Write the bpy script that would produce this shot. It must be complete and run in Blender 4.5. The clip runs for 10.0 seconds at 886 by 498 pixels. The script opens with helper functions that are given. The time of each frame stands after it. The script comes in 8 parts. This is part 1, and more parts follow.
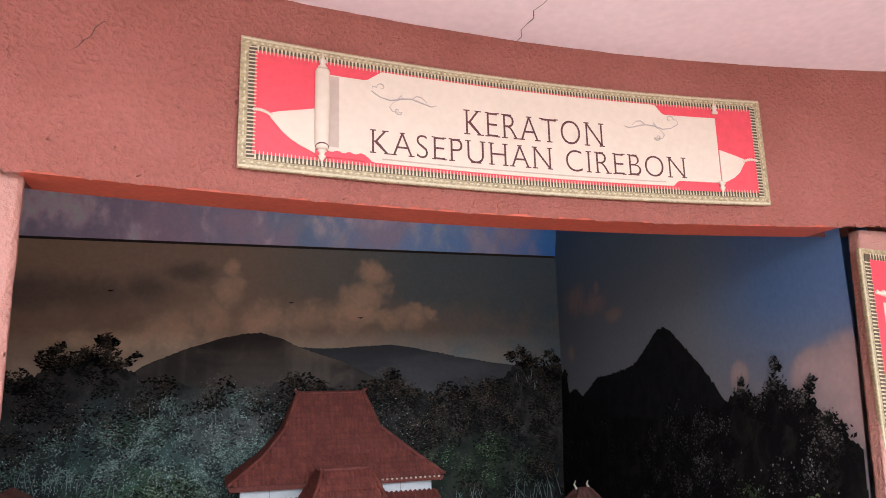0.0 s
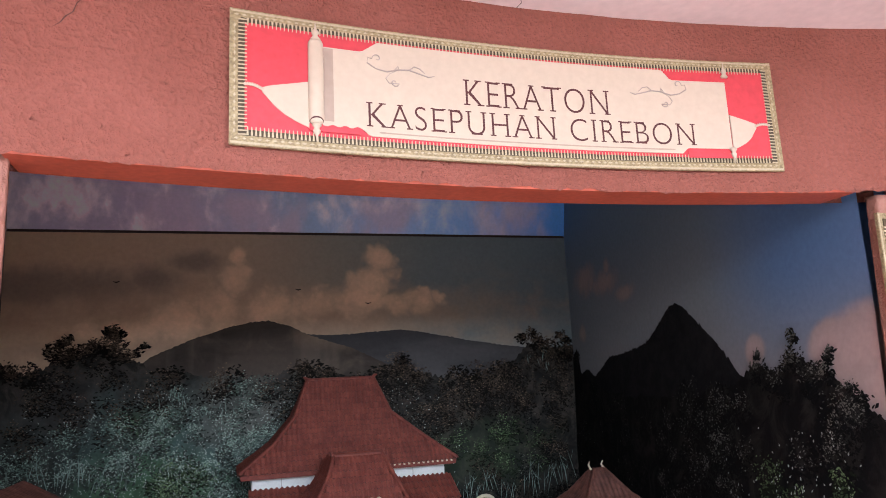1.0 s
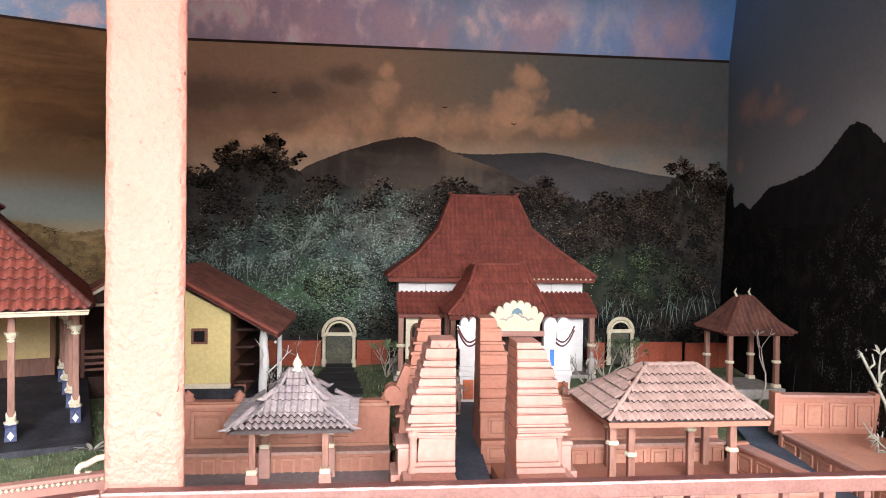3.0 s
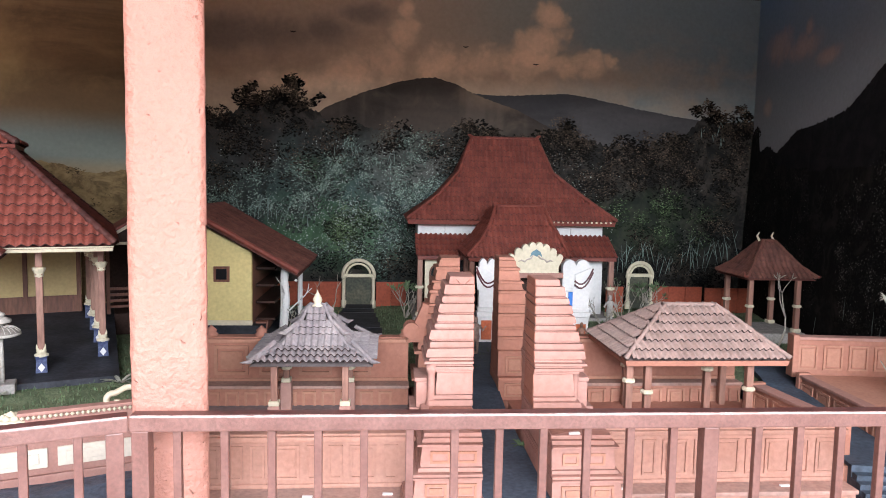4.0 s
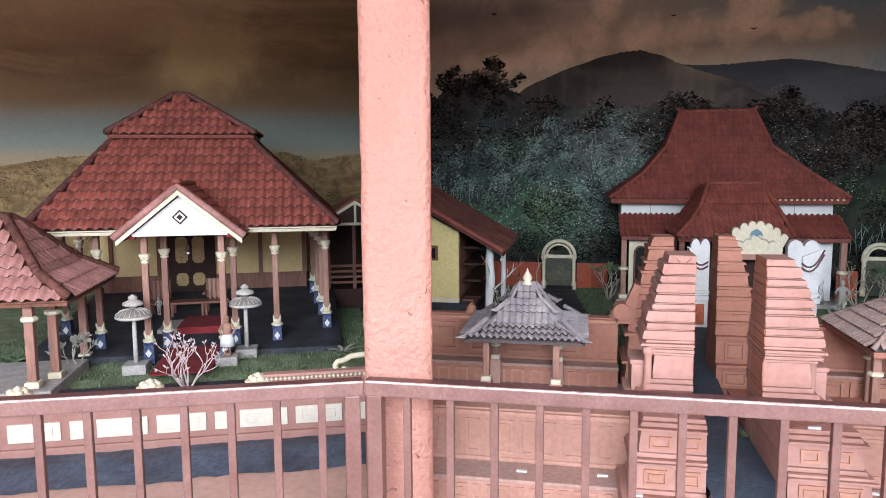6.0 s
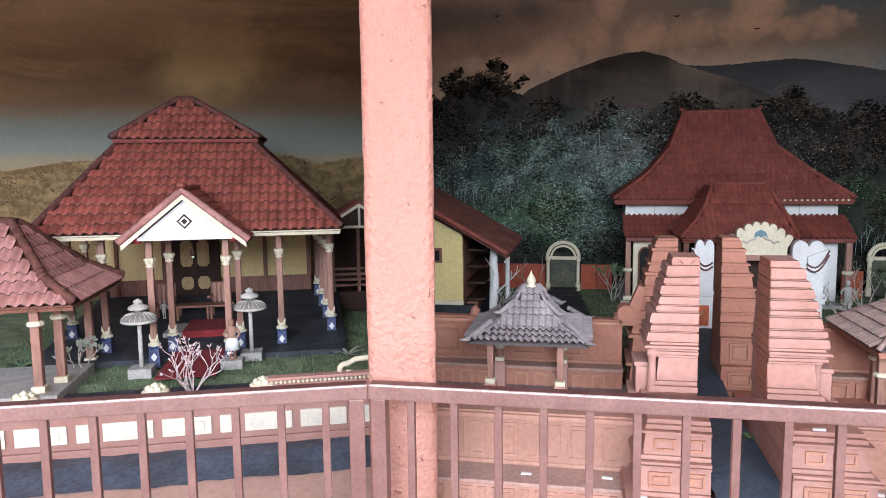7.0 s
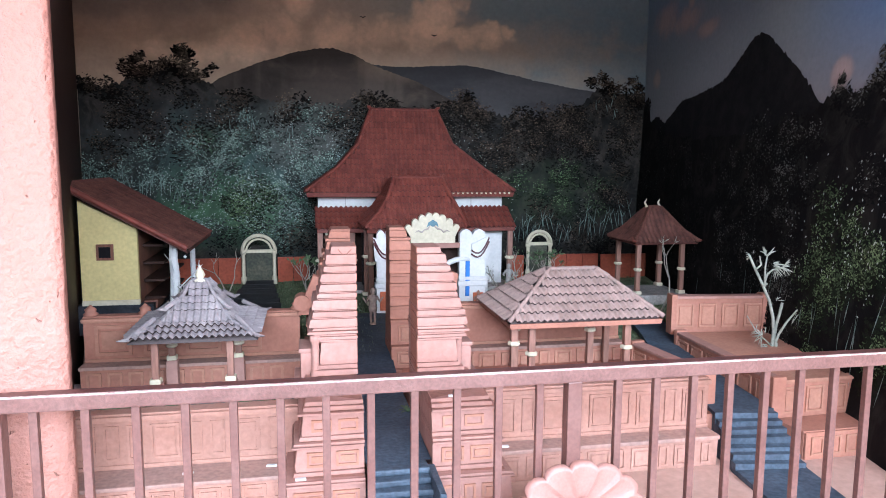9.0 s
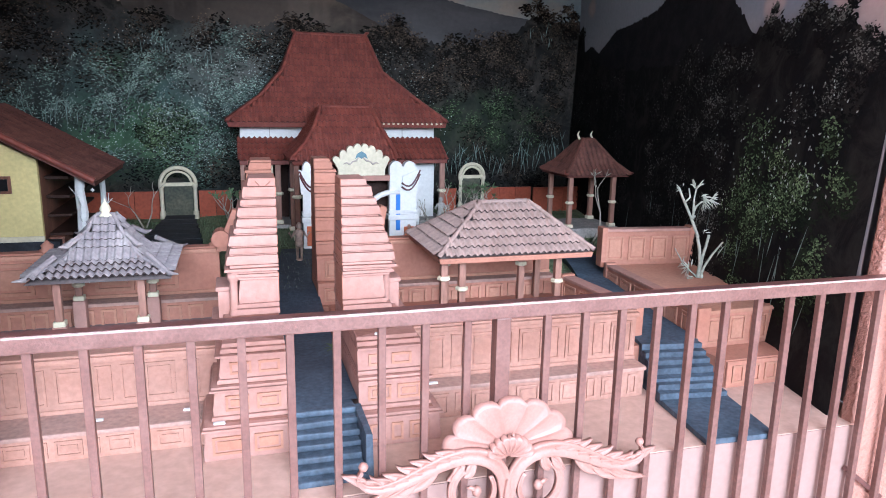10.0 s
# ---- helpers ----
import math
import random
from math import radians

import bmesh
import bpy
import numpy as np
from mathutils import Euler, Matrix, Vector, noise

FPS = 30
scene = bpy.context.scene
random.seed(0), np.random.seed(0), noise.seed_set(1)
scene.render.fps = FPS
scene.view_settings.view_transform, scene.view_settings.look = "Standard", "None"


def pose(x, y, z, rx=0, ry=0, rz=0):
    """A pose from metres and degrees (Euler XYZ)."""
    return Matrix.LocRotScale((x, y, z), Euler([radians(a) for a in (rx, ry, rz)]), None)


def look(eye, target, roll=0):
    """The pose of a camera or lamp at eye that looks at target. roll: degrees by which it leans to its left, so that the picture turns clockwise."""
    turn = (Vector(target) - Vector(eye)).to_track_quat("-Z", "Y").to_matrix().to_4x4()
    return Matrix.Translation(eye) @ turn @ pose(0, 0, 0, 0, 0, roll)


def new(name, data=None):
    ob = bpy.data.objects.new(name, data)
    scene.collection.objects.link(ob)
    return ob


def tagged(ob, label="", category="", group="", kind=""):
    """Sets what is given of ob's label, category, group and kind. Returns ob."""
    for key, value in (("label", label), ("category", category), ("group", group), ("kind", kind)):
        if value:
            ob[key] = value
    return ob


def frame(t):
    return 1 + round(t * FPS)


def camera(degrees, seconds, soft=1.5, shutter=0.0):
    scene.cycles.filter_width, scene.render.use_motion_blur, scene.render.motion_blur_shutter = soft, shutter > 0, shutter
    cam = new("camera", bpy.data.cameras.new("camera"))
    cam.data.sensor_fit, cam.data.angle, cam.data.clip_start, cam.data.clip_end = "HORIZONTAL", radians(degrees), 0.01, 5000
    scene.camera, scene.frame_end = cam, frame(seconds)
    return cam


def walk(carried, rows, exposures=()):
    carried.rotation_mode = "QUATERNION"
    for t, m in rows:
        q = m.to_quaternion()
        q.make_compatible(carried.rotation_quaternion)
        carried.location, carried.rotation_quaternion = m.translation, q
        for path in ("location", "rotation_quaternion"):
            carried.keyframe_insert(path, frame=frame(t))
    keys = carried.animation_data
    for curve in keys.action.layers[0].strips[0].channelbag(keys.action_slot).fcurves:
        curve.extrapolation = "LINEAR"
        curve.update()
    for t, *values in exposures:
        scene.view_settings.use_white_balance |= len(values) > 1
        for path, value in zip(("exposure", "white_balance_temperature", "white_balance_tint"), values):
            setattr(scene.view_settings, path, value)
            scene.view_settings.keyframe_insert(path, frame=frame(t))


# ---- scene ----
# The camera and its walk: seconds, eye, target, roll
cam = camera(64.67, 10.0, soft=0.95)
PATH = [
    (0.0, (0.0505, -0.2351, 1.8559), (0.6588, 1.6273, 2.2577), -1.45),
    (0.5, (0.0956, -0.2090, 1.8582), (0.6496, 1.6657, 2.2804), -2.65),
    (1.0, (0.0933, -0.1700, 1.8321), (0.6758, 1.7077, 2.1997), -2.87),
    (1.5, (0.0789, -0.1398, 1.7662), (0.5657, 1.7829, 2.0240), -2.52),
    (2.0, (0.0566, -0.1359, 1.6902), (0.4161, 1.8235, 1.8680), -1.89),
    (2.5, (0.0292, -0.1170, 1.6151), (0.2649, 1.8683, 1.6687), -0.02),
    (2.7, (0.0301, -0.1077, 1.5911), (0.2593, 1.8791, 1.6039), 0.40),
    (3.8, (0.0228, -0.1073, 1.5271), (0.1791, 1.8816, 1.3858), 1.20),
    (4.0, (0.0305, -0.1056, 1.5230), (0.1885, 1.8802, 1.3453), 1.10),
    (4.5, (0.0112, -0.1050, 1.5129), (0.0766, 1.8852, 1.3258), 1.39),
    (5.0, (-0.0312, -0.1065, 1.5062), (-0.1899, 1.8735, 1.2725), 0.86),
    (5.5, (-0.0390, -0.1014, 1.5049), (-0.3130, 1.8665, 1.2764), 0.31),
    (6.0, (-0.0500, -0.1000, 1.5039), (-0.4254, 1.8510, 1.2744), -0.34),
    (6.2, (-0.0545, -0.1008, 1.4990), (-0.4433, 1.8484, 1.2765), -0.20),
    (7.3, (-0.0283, -0.1020, 1.5126), (-0.4053, 1.8490, 1.2859), -1.15),
    (7.5, (-0.0101, -0.0972, 1.5133), (-0.2457, 1.8757, 1.2850), -0.93),
    (8.0, (0.0371, -0.1068, 1.5148), (0.0906, 1.8822, 1.3125), -0.78),
    (8.5, (0.0956, -0.1223, 1.5143), (0.3268, 1.8507, 1.2825), -0.32),
    (9.0, (0.1623, -0.1387, 1.5061), (0.5428, 1.8092, 1.2599), 0.38),
    (9.5, (0.1904, -0.1227, 1.5059), (0.7091, 1.7856, 1.2068), 0.87),
    (10.0, (0.2108, -0.0474, 1.4875), (0.7651, 1.8257, 1.0583), 1.06),
]
EXPOSURES = [
    (0.0, -0.12, 5900, 14), (0.9, -0.1, 5900, 14), (1.5, 0.2, 6200, 16), (2.0, 0.7, 6800, 19), (2.6, 0.75, 6900, 20), (4.0, 0.3, 6300, 15), (4.6, 0.25, 6100, 13),
    (5.5, 0.05, 6000, 13), (6.2, 0.0, 6000, 13), (7.5, 0.05, 5900, 13), (8.5, 0.2, 5700, 13), (9.2, 0.35, 5500, 12), (10.0, 0.35, 5500, 12),
]
walk(cam, [(t, look(eye, target, roll)) for t, eye, target, roll in PATH], EXPOSURES)
# ---- end of walk ----

# ---- world, sun and daylight ----
world = bpy.data.worlds.new("world")
scene.world = world
world.use_nodes = True
wn = world.node_tree
sky = wn.nodes.new("ShaderNodeTexSky")
sky.sky_type, sky.sun_disc = "NISHITA", False
sky.sun_elevation, sky.sun_rotation = radians(61), radians(216)
wn.links.new(sky.outputs[0], wn.nodes["Background"].inputs[0])
wn.nodes["Background"].inputs[1].default_value = 0.15
sun = new("sun", bpy.data.lights.new("sun", "SUN"))
sun.data.energy, sun.data.angle, sun.data.color = 4.0, radians(0.6), (1.0, 0.95, 0.88)
sun.matrix_world = look((0, 0, 0), (0.33, 0.45, -1.0))


def daylight(name, loc, target, sx, sy, power, col=(0.88, 0.95, 1.0)):
    """Sky light in the open side of the gallery."""
    la = new(name, bpy.data.lights.new(name, "AREA"))
    la.data.shape, la.data.size, la.data.size_y, la.data.energy, la.data.color = "RECTANGLE", sx, sy, power, col
    la.matrix_world = look(loc, target)
    return la


daylight("sky_light", (1.4, -6.6, 4.9), (0.4, 2.0, 1.0), 9.5, 5.0, 4200)

# ---- materials ----


def mat(name, base, rough=0.75, var=0.18, scale=6.0, fine=70.0, bump=0.15, metal=0.0, piece=0.0, second=None, mix=0.5, spec=0.35, bdist=0.004, stretch=(1, 1, 1), pits=0.0):
    """A surface with stains at one scale and grain at another; piece: how far separate pieces differ."""
    m = bpy.data.materials.new(name)
    m.use_nodes = True
    nt = m.node_tree
    nd, lk = nt.nodes, nt.links
    b = nd["Principled BSDF"]
    b.inputs["Roughness"].default_value, b.inputs["Metallic"].default_value = rough, metal
    b.inputs["Specular IOR Level"].default_value = spec
    geo = nd.new("ShaderNodeNewGeometry")
    mp = nd.new("ShaderNodeMapping")
    mp.inputs["Scale"].default_value = stretch
    lk.new(geo.outputs["Position"], mp.inputs[0])
    n1, n2 = nd.new("ShaderNodeTexNoise"), nd.new("ShaderNodeTexNoise")
    for n, s, d in ((n1, scale, 5), (n2, fine, 3)):
        n.inputs["Scale"].default_value, n.inputs["Detail"].default_value = s, d
        lk.new(mp.outputs[0], n.inputs["Vector"])
    r1 = nd.new("ShaderNodeValToRGB")
    r1.color_ramp.elements[0].position, r1.color_ramp.elements[1].position = 0.33, 0.68
    c2 = second if second else tuple(c * (1 - var) for c in base)
    r1.color_ramp.elements[0].color = (*c2, 1)
    r1.color_ramp.elements[1].color = (*base, 1)
    lk.new(n1.outputs["Fac"], r1.inputs[0])
    mm = nd.new("ShaderNodeMapRange")
    mm.inputs["From Min"].default_value, mm.inputs["From Max"].default_value = 0.3, 0.7
    mm.inputs["To Min"].default_value, mm.inputs["To Max"].default_value = 1 - var, 1 + var * 0.5
    lk.new(n2.outputs["Fac"], mm.inputs["Value"])
    mul = nd.new("ShaderNodeVectorMath")
    mul.operation = "SCALE"
    lk.new(r1.outputs[0], mul.inputs[0])
    lk.new(mm.outputs[0], mul.inputs["Scale"])
    out = mul.outputs[0]
    if piece:
        oi = nd.new("ShaderNodeObjectInfo")
        pr = nd.new("ShaderNodeMapRange")
        pr.inputs["To Min"].default_value, pr.inputs["To Max"].default_value = 1 - piece, 1 + piece
        lk.new(oi.outputs["Random"], pr.inputs["Value"])
        m2 = nd.new("ShaderNodeVectorMath")
        m2.operation = "SCALE"
        lk.new(out, m2.inputs[0])
        lk.new(pr.outputs[0], m2.inputs["Scale"])
        out = m2.outputs[0]
    height = n2.outputs["Fac"]
    if pits:
        n3 = nd.new("ShaderNodeTexNoise")
        n3.inputs["Scale"].default_value, n3.inputs["Detail"].default_value, n3.inputs["Distortion"].default_value = 46, 2, 0.7
        lk.new(mp.outputs[0], n3.inputs["Vector"])
        pm = nd.new("ShaderNodeMapRange")
        pm.inputs["From Min"].default_value, pm.inputs["From Max"].default_value = 0.72, 0.77
        lk.new(n3.outputs["Fac"], pm.inputs["Value"])
        dm = nd.new("ShaderNodeMapRange")
        dm.inputs["To Min"].default_value, dm.inputs["To Max"].default_value = 1.0, 1 - pits
        lk.new(pm.outputs[0], dm.inputs["Value"])
        m3 = nd.new("ShaderNodeVectorMath")
        m3.operation = "SCALE"
        lk.new(out, m3.inputs[0])
        lk.new(dm.outputs[0], m3.inputs["Scale"])
        out = m3.outputs[0]
        hs = nd.new("ShaderNodeMath")
        hs.operation = "SUBTRACT"
        lk.new(n2.outputs["Fac"], hs.inputs[0])
        lk.new(pm.outputs[0], hs.inputs[1])
        height = hs.outputs[0]
    lk.new(out, b.inputs["Base Color"])
    if bump:
        bp = nd.new("ShaderNodeBump")
        bp.inputs["Strength"].default_value, bp.inputs["Distance"].default_value = bump, bdist
        lk.new(height, bp.inputs["Height"])
        lk.new(bp.outputs[0], b.inputs["Normal"])
    return m


M = {}
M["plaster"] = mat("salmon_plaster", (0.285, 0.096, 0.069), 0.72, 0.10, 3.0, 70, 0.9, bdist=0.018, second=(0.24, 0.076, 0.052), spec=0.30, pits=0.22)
# Paler copy of the beam plaster: stronger light on the columns is painted in.
M["columnplaster_lit"] = mat("lit_salmon_plaster", (0.37, 0.178, 0.134), 0.6, 0.07, 3.0, 60, 0.75, bdist=0.013, second=(0.345, 0.158, 0.116), spec=0.40, pits=0.30)
M["lintel"] = mat("red_lintel_paint", (0.50, 0.10, 0.055), 0.6, 0.15, 5, 50, 0.2)
M["ceiling"] = mat("ceiling_paint", (0.80, 0.67, 0.66), 0.85, 0.06, 2, 30, 0.1)
M["crack"] = mat("crack_dark", (0.05, 0.035, 0.03), 0.95, 0.2)
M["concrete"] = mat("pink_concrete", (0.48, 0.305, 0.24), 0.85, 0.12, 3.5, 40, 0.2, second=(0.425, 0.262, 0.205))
# Darker than the base top, to offset strong light on the front face.
M["basefront_dimmed"] = mat("pink_plaster_front_dimmed", (0.285, 0.178, 0.152), 0.8, 0.08, 3.0, 40, 0.2, second=(0.26, 0.158, 0.132))
M["outside"] = mat("gallery_tiles", (0.54, 0.45, 0.40), 0.6, 0.2, 2.0, 25, 0.05)
M["outwall"] = mat("gallery_wall_paint", (0.62, 0.42, 0.35), 0.8, 0.1, 2.0, 25, 0.05)
M["rail"] = mat("rail_paint", (0.152, 0.076, 0.062), 0.40, 0.20, 9, 90, 0.2, second=(0.115, 0.050, 0.040), spec=0.45)
M["railface"] = mat("rail_top_paint", (0.165, 0.086, 0.071), 0.40, 0.20, 12, 120, 0.3, second=(0.12, 0.056, 0.046), spec=0.45)
M["railtop"] = mat("rail_dark_top", (0.085, 0.03, 0.026), 0.4, 0.3, 18, 90, 0.15, second=(0.13, 0.055, 0.047), spec=0.5)
M["railworn_highlight"] = mat("rail_worn_highlight", (0.66, 0.55, 0.51), 0.4, 0.4, 26, 120, 0.2, second=(0.36, 0.22, 0.19), spec=0.5)
M["shell"] = mat("ornament_paint", (0.29, 0.152, 0.122), 0.5, 0.10, 14, 120, 0.25, second=(0.26, 0.126, 0.098), spec=0.45)
M["fence"] = mat("red_fence_paint", (0.33, 0.075, 0.036), 0.75, 0.2, 8, 60, 0.2, piece=0.08, second=(0.26, 0.055, 0.027))
M["terra"] = mat("terracotta_paint", (0.385, 0.174, 0.120), 0.8, 0.12, 5, 60, 0.35, piece=0.07, second=(0.315, 0.136, 0.090))
M["terrapanel"] = mat("terracotta_panel", (0.41, 0.205, 0.138), 0.8, 0.12, 5, 70, 0.3, piece=0.08, second=(0.35, 0.165, 0.108))
M["dusty"] = mat("dusty_terracotta_paint", (0.40, 0.222, 0.168), 0.85, 0.14, 5, 60, 0.35, piece=0.08, second=(0.335, 0.172, 0.124))
M["gate"] = mat("gate_paint", (0.375, 0.205, 0.166), 0.8, 0.12, 6, 45, 0.6, piece=0.07, second=(0.32, 0.164, 0.127))
M["ledge"] = mat("worn_ledge_paint", (0.40, 0.235, 0.185), 0.85, 0.2, 6, 60, 0.3, second=(0.31, 0.20, 0.165))
M["mortar"] = mat("dark_joint", (0.29, 0.136, 0.100), 0.9, 0.2)
M["redtile"] = mat("red_roof_tile", (0.20, 0.053, 0.036), 0.55, 0.2, 12, 80, 0.2, piece=0.12, second=(0.14, 0.036, 0.026), spec=0.25)
M["glazed"] = mat("glazed_roof_tile", (0.245, 0.068, 0.048), 0.45, 0.28, 10, 80, 0.15, piece=0.16, second=(0.17, 0.045, 0.033), spec=0.25)
M["dulltile"] = mat("dull_red_roof_tile", (0.34, 0.165, 0.14), 0.7, 0.22, 10, 70, 0.2, piece=0.14, second=(0.26, 0.115, 0.097))
M["hipdark"] = mat("dark_ridge_tile", (0.11, 0.036, 0.028), 0.6, 0.3, 12, 80, 0.2, second=(0.06, 0.02, 0.016))
M["tanwall"] = mat("tan_yellow_wall", (0.56, 0.42, 0.205), 0.75, 0.10, 4, 60, 0.1, second=(0.47, 0.345, 0.16))
M["browntile"] = mat("brown_roof_tile", (0.125, 0.050, 0.036), 0.65, 0.25, 10, 70, 0.2, piece=0.18, second=(0.078, 0.031, 0.023), spec=0.2)
M["greytile"] = mat("grey_roof_tile", (0.28, 0.245, 0.235), 0.8, 0.25, 10, 70, 0.25, piece=0.14, second=(0.20, 0.17, 0.175))
# Dark tile edges: the shade under each lip painted in, along with grime.
M["tileedge_shade"] = mat("tile_edge_shade_grime", (0.045, 0.028, 0.025), 0.9, 0.3, 20, 90, 0.1)
M["pinktile"] = mat("weathered_roof_tile", (0.31, 0.22, 0.188), 0.8, 0.18, 10, 70, 0.3, piece=0.12, second=(0.245, 0.168, 0.142))
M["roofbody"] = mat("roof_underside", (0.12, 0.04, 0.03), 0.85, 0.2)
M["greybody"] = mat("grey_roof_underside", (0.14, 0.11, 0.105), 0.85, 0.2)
M["ivory"] = mat("ivory_panel_paint", (0.56, 0.50, 0.41), 0.7, 0.10, 10, 60, 0.2)
M["white"] = mat("white_paint", (0.60, 0.585, 0.56), 0.65, 0.08, 8, 60, 0.1)
M["cream"] = mat("cream_paint", (0.60, 0.53, 0.38), 0.65, 0.12, 10, 60, 0.15)
M["doorpanel"] = mat("golden_door_panel", (0.42, 0.30, 0.14), 0.6, 0.25, 40, 120, 0.2, second=(0.30, 0.20, 0.085))
M["yellow"] = mat("pale_yellow_wall", (0.62, 0.51, 0.22), 0.75, 0.12, 5, 60, 0.1)
M["wood"] = mat("brown_wood", (0.20, 0.085, 0.05), 0.55, 0.3, 14, 90, 0.2, second=(0.13, 0.05, 0.032), stretch=(1, 1, 0.2))
M["postwood"] = mat("post_wood", (0.30, 0.155, 0.11), 0.55, 0.25, 14, 90, 0.15, second=(0.23, 0.11, 0.08), stretch=(1, 1, 0.2))
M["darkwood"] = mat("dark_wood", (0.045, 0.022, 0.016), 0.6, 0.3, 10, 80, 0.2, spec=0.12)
M["black"] = mat("black_floor", (0.048, 0.050, 0.060), 0.6, 0.4, 8, 50, 0.3, second=(0.018, 0.019, 0.023), spec=0.2)
M["path"] = mat("blue_grey_path", (0.070, 0.096, 0.128), 0.65, 0.35, 7, 60, 0.5, piece=0.1, second=(0.040, 0.054, 0.074))
M["road"] = mat("dark_road_paint", (0.075, 0.098, 0.138), 0.5, 0.4, 6, 50, 0.5, second=(0.036, 0.045, 0.062), bdist=0.008)
M["greycourt"] = mat("grey_court_floor", (0.23, 0.19, 0.185), 0.85, 0.2, 6, 50, 0.2)
M["grass"] = mat("model_grass", (0.20, 0.24, 0.14), 0.95, 0.4, 10, 120, 0.5, second=(0.12, 0.15, 0.085), spec=0.1)
M["leaf"] = mat("leaf_green", (0.12, 0.18, 0.085), 0.7, 0.3, 20, 90, 0.1)
M["paleleaf"] = mat("pale_dry_leaf", (0.33, 0.335, 0.27), 0.75, 0.25, 20, 90, 0.1)
M["twig"] = mat("pale_twig", (0.36, 0.32, 0.26), 0.8, 0.25, 20, 90, 0.2)
M["pinktwig"] = mat("pink_twig", (0.64, 0.50, 0.48), 0.8, 0.25, 20, 90, 0.2)
M["brownish"] = mat("figure_clay", (0.32, 0.17, 0.12), 0.7, 0.3, 25, 90, 0.2)
M["paleclay"] = mat("pale_figure_clay", (0.42, 0.29, 0.23), 0.7, 0.3, 25, 90, 0.2)
M["stone"] = mat("grey_stone", (0.36, 0.33, 0.30), 0.85, 0.25, 15, 90, 0.3)
M["parasol"] = mat("striped_parasol", (0.24, 0.21, 0.18), 0.8, 0.3, 40, 120, 0.2)
M["palestone"] = mat("pale_grey_stone", (0.46, 0.42, 0.37), 0.85, 0.25, 18, 90, 0.3, second=(0.36, 0.33, 0.29))
M["backdrop"] = mat("dull_olive_print", (0.10, 0.095, 0.06), 0.7, 0.4, 14, 60, 0.05, second=(0.045, 0.05, 0.035))
M["blue"] = mat("blue_paint", (0.03, 0.16, 0.50), 0.5, 0.15)
M["navy"] = mat("blue_ceramic_pattern", (0.018, 0.026, 0.075), 0.45, 0.2, 90, 200, 0.05, second=(0.06, 0.075, 0.15))
M["orange"] = mat("orange_panel", (0.50, 0.12, 0.045), 0.6, 0.2, 20, 90, 0.1)
M["carpet"] = mat("red_carpet", (0.20, 0.02, 0.022), 0.95, 0.3, 20, 150, 0.3)
M["red"] = mat("sign_red", (0.62, 0.05, 0.065), 0.45, 0.12, 4, 40, 0.02)
M["paper"] = mat("sign_scroll", (0.55, 0.455, 0.345), 0.45, 0.05, 3, 40, 0.02)
M["papershade"] = mat("sign_scroll_tan", (0.40, 0.305, 0.235), 0.45, 0.08, 3, 40, 0.02)
M["gold"] = mat("sign_gold_border", (0.40, 0.32, 0.175), 0.5, 0.35, 70, 160, 0.1, second=(0.26, 0.20, 0.10))
M["tooth"] = mat("sign_border_tan", (0.50, 0.42, 0.27), 0.5, 0.15, 60, 160, 0.05)
M["groove"] = mat("sign_border_dark", (0.085, 0.062, 0.032), 0.6, 0.2, 40, 120, 0.05)
M["ink"] = mat("sign_ink", (0.085, 0.02, 0.02), 0.5, 0.1)
M["ornink"] = mat("sign_scrollwork", (0.38, 0.32, 0.28), 0.5, 0.1)
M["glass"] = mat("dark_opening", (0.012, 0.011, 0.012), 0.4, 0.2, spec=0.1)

# ---- geometry helpers ----


def thing(name, label, category, group="", at=None, kind=""):
    ob = new(name)
    if at is not None:
        ob.matrix_world = at
    return tagged(ob, label, category, group, kind)


def part(name, bm, material, parent, label="", at=None, smooth=False):
    me = bpy.data.meshes.new(name)
    bmesh.ops.recalc_face_normals(bm, faces=bm.faces)
    bm.to_mesh(me)
    bm.free()
    me.materials.append(material)
    if smooth:
        for p in me.polygons:
            p.use_smooth = True
    ob = new(name, me)
    ob.parent = parent
    if at is not None:
        ob.matrix_basis = at
    if label:
        ob["label"] = label
    return ob


def shared(name, mesh, parent, m):
    ob = new(name, mesh)
    ob.parent = parent
    ob.matrix_basis = m
    return ob


def mesh_of(name, bm, material, smooth=False):
    me = bpy.data.meshes.new(name)
    bmesh.ops.recalc_face_normals(bm, faces=bm.faces)
    bm.to_mesh(me)
    bm.free()
    me.materials.append(material)
    if smooth:
        for p in me.polygons:
            p.use_smooth = True
    return me


def solid(name, bm, material, label, category="structure", smooth=False):
    """One piece of the setting."""
    return tagged(part(name, bm, material, None, "", None, smooth), label, category, "", "structure")


def bx(x0, x1, y0, y1, z0, z1, bevel=0.0, bm=None):
    b = bm if bm else bmesh.new()
    r = bmesh.ops.create_cube(b, size=1.0)
    for v in r["verts"]:
        v.co = Vector((x0 + (v.co.x + 0.5) * (x1 - x0), y0 + (v.co.y + 0.5) * (y1 - y0), z0 + (v.co.z + 0.5) * (z1 - z0)))
    if bevel:
        es = list({e for v in r["verts"] for e in v.link_edges})
        bmesh.ops.bevel(b, geom=es, offset=bevel, segments=2, affect="EDGES", profile=0.6)
    return b


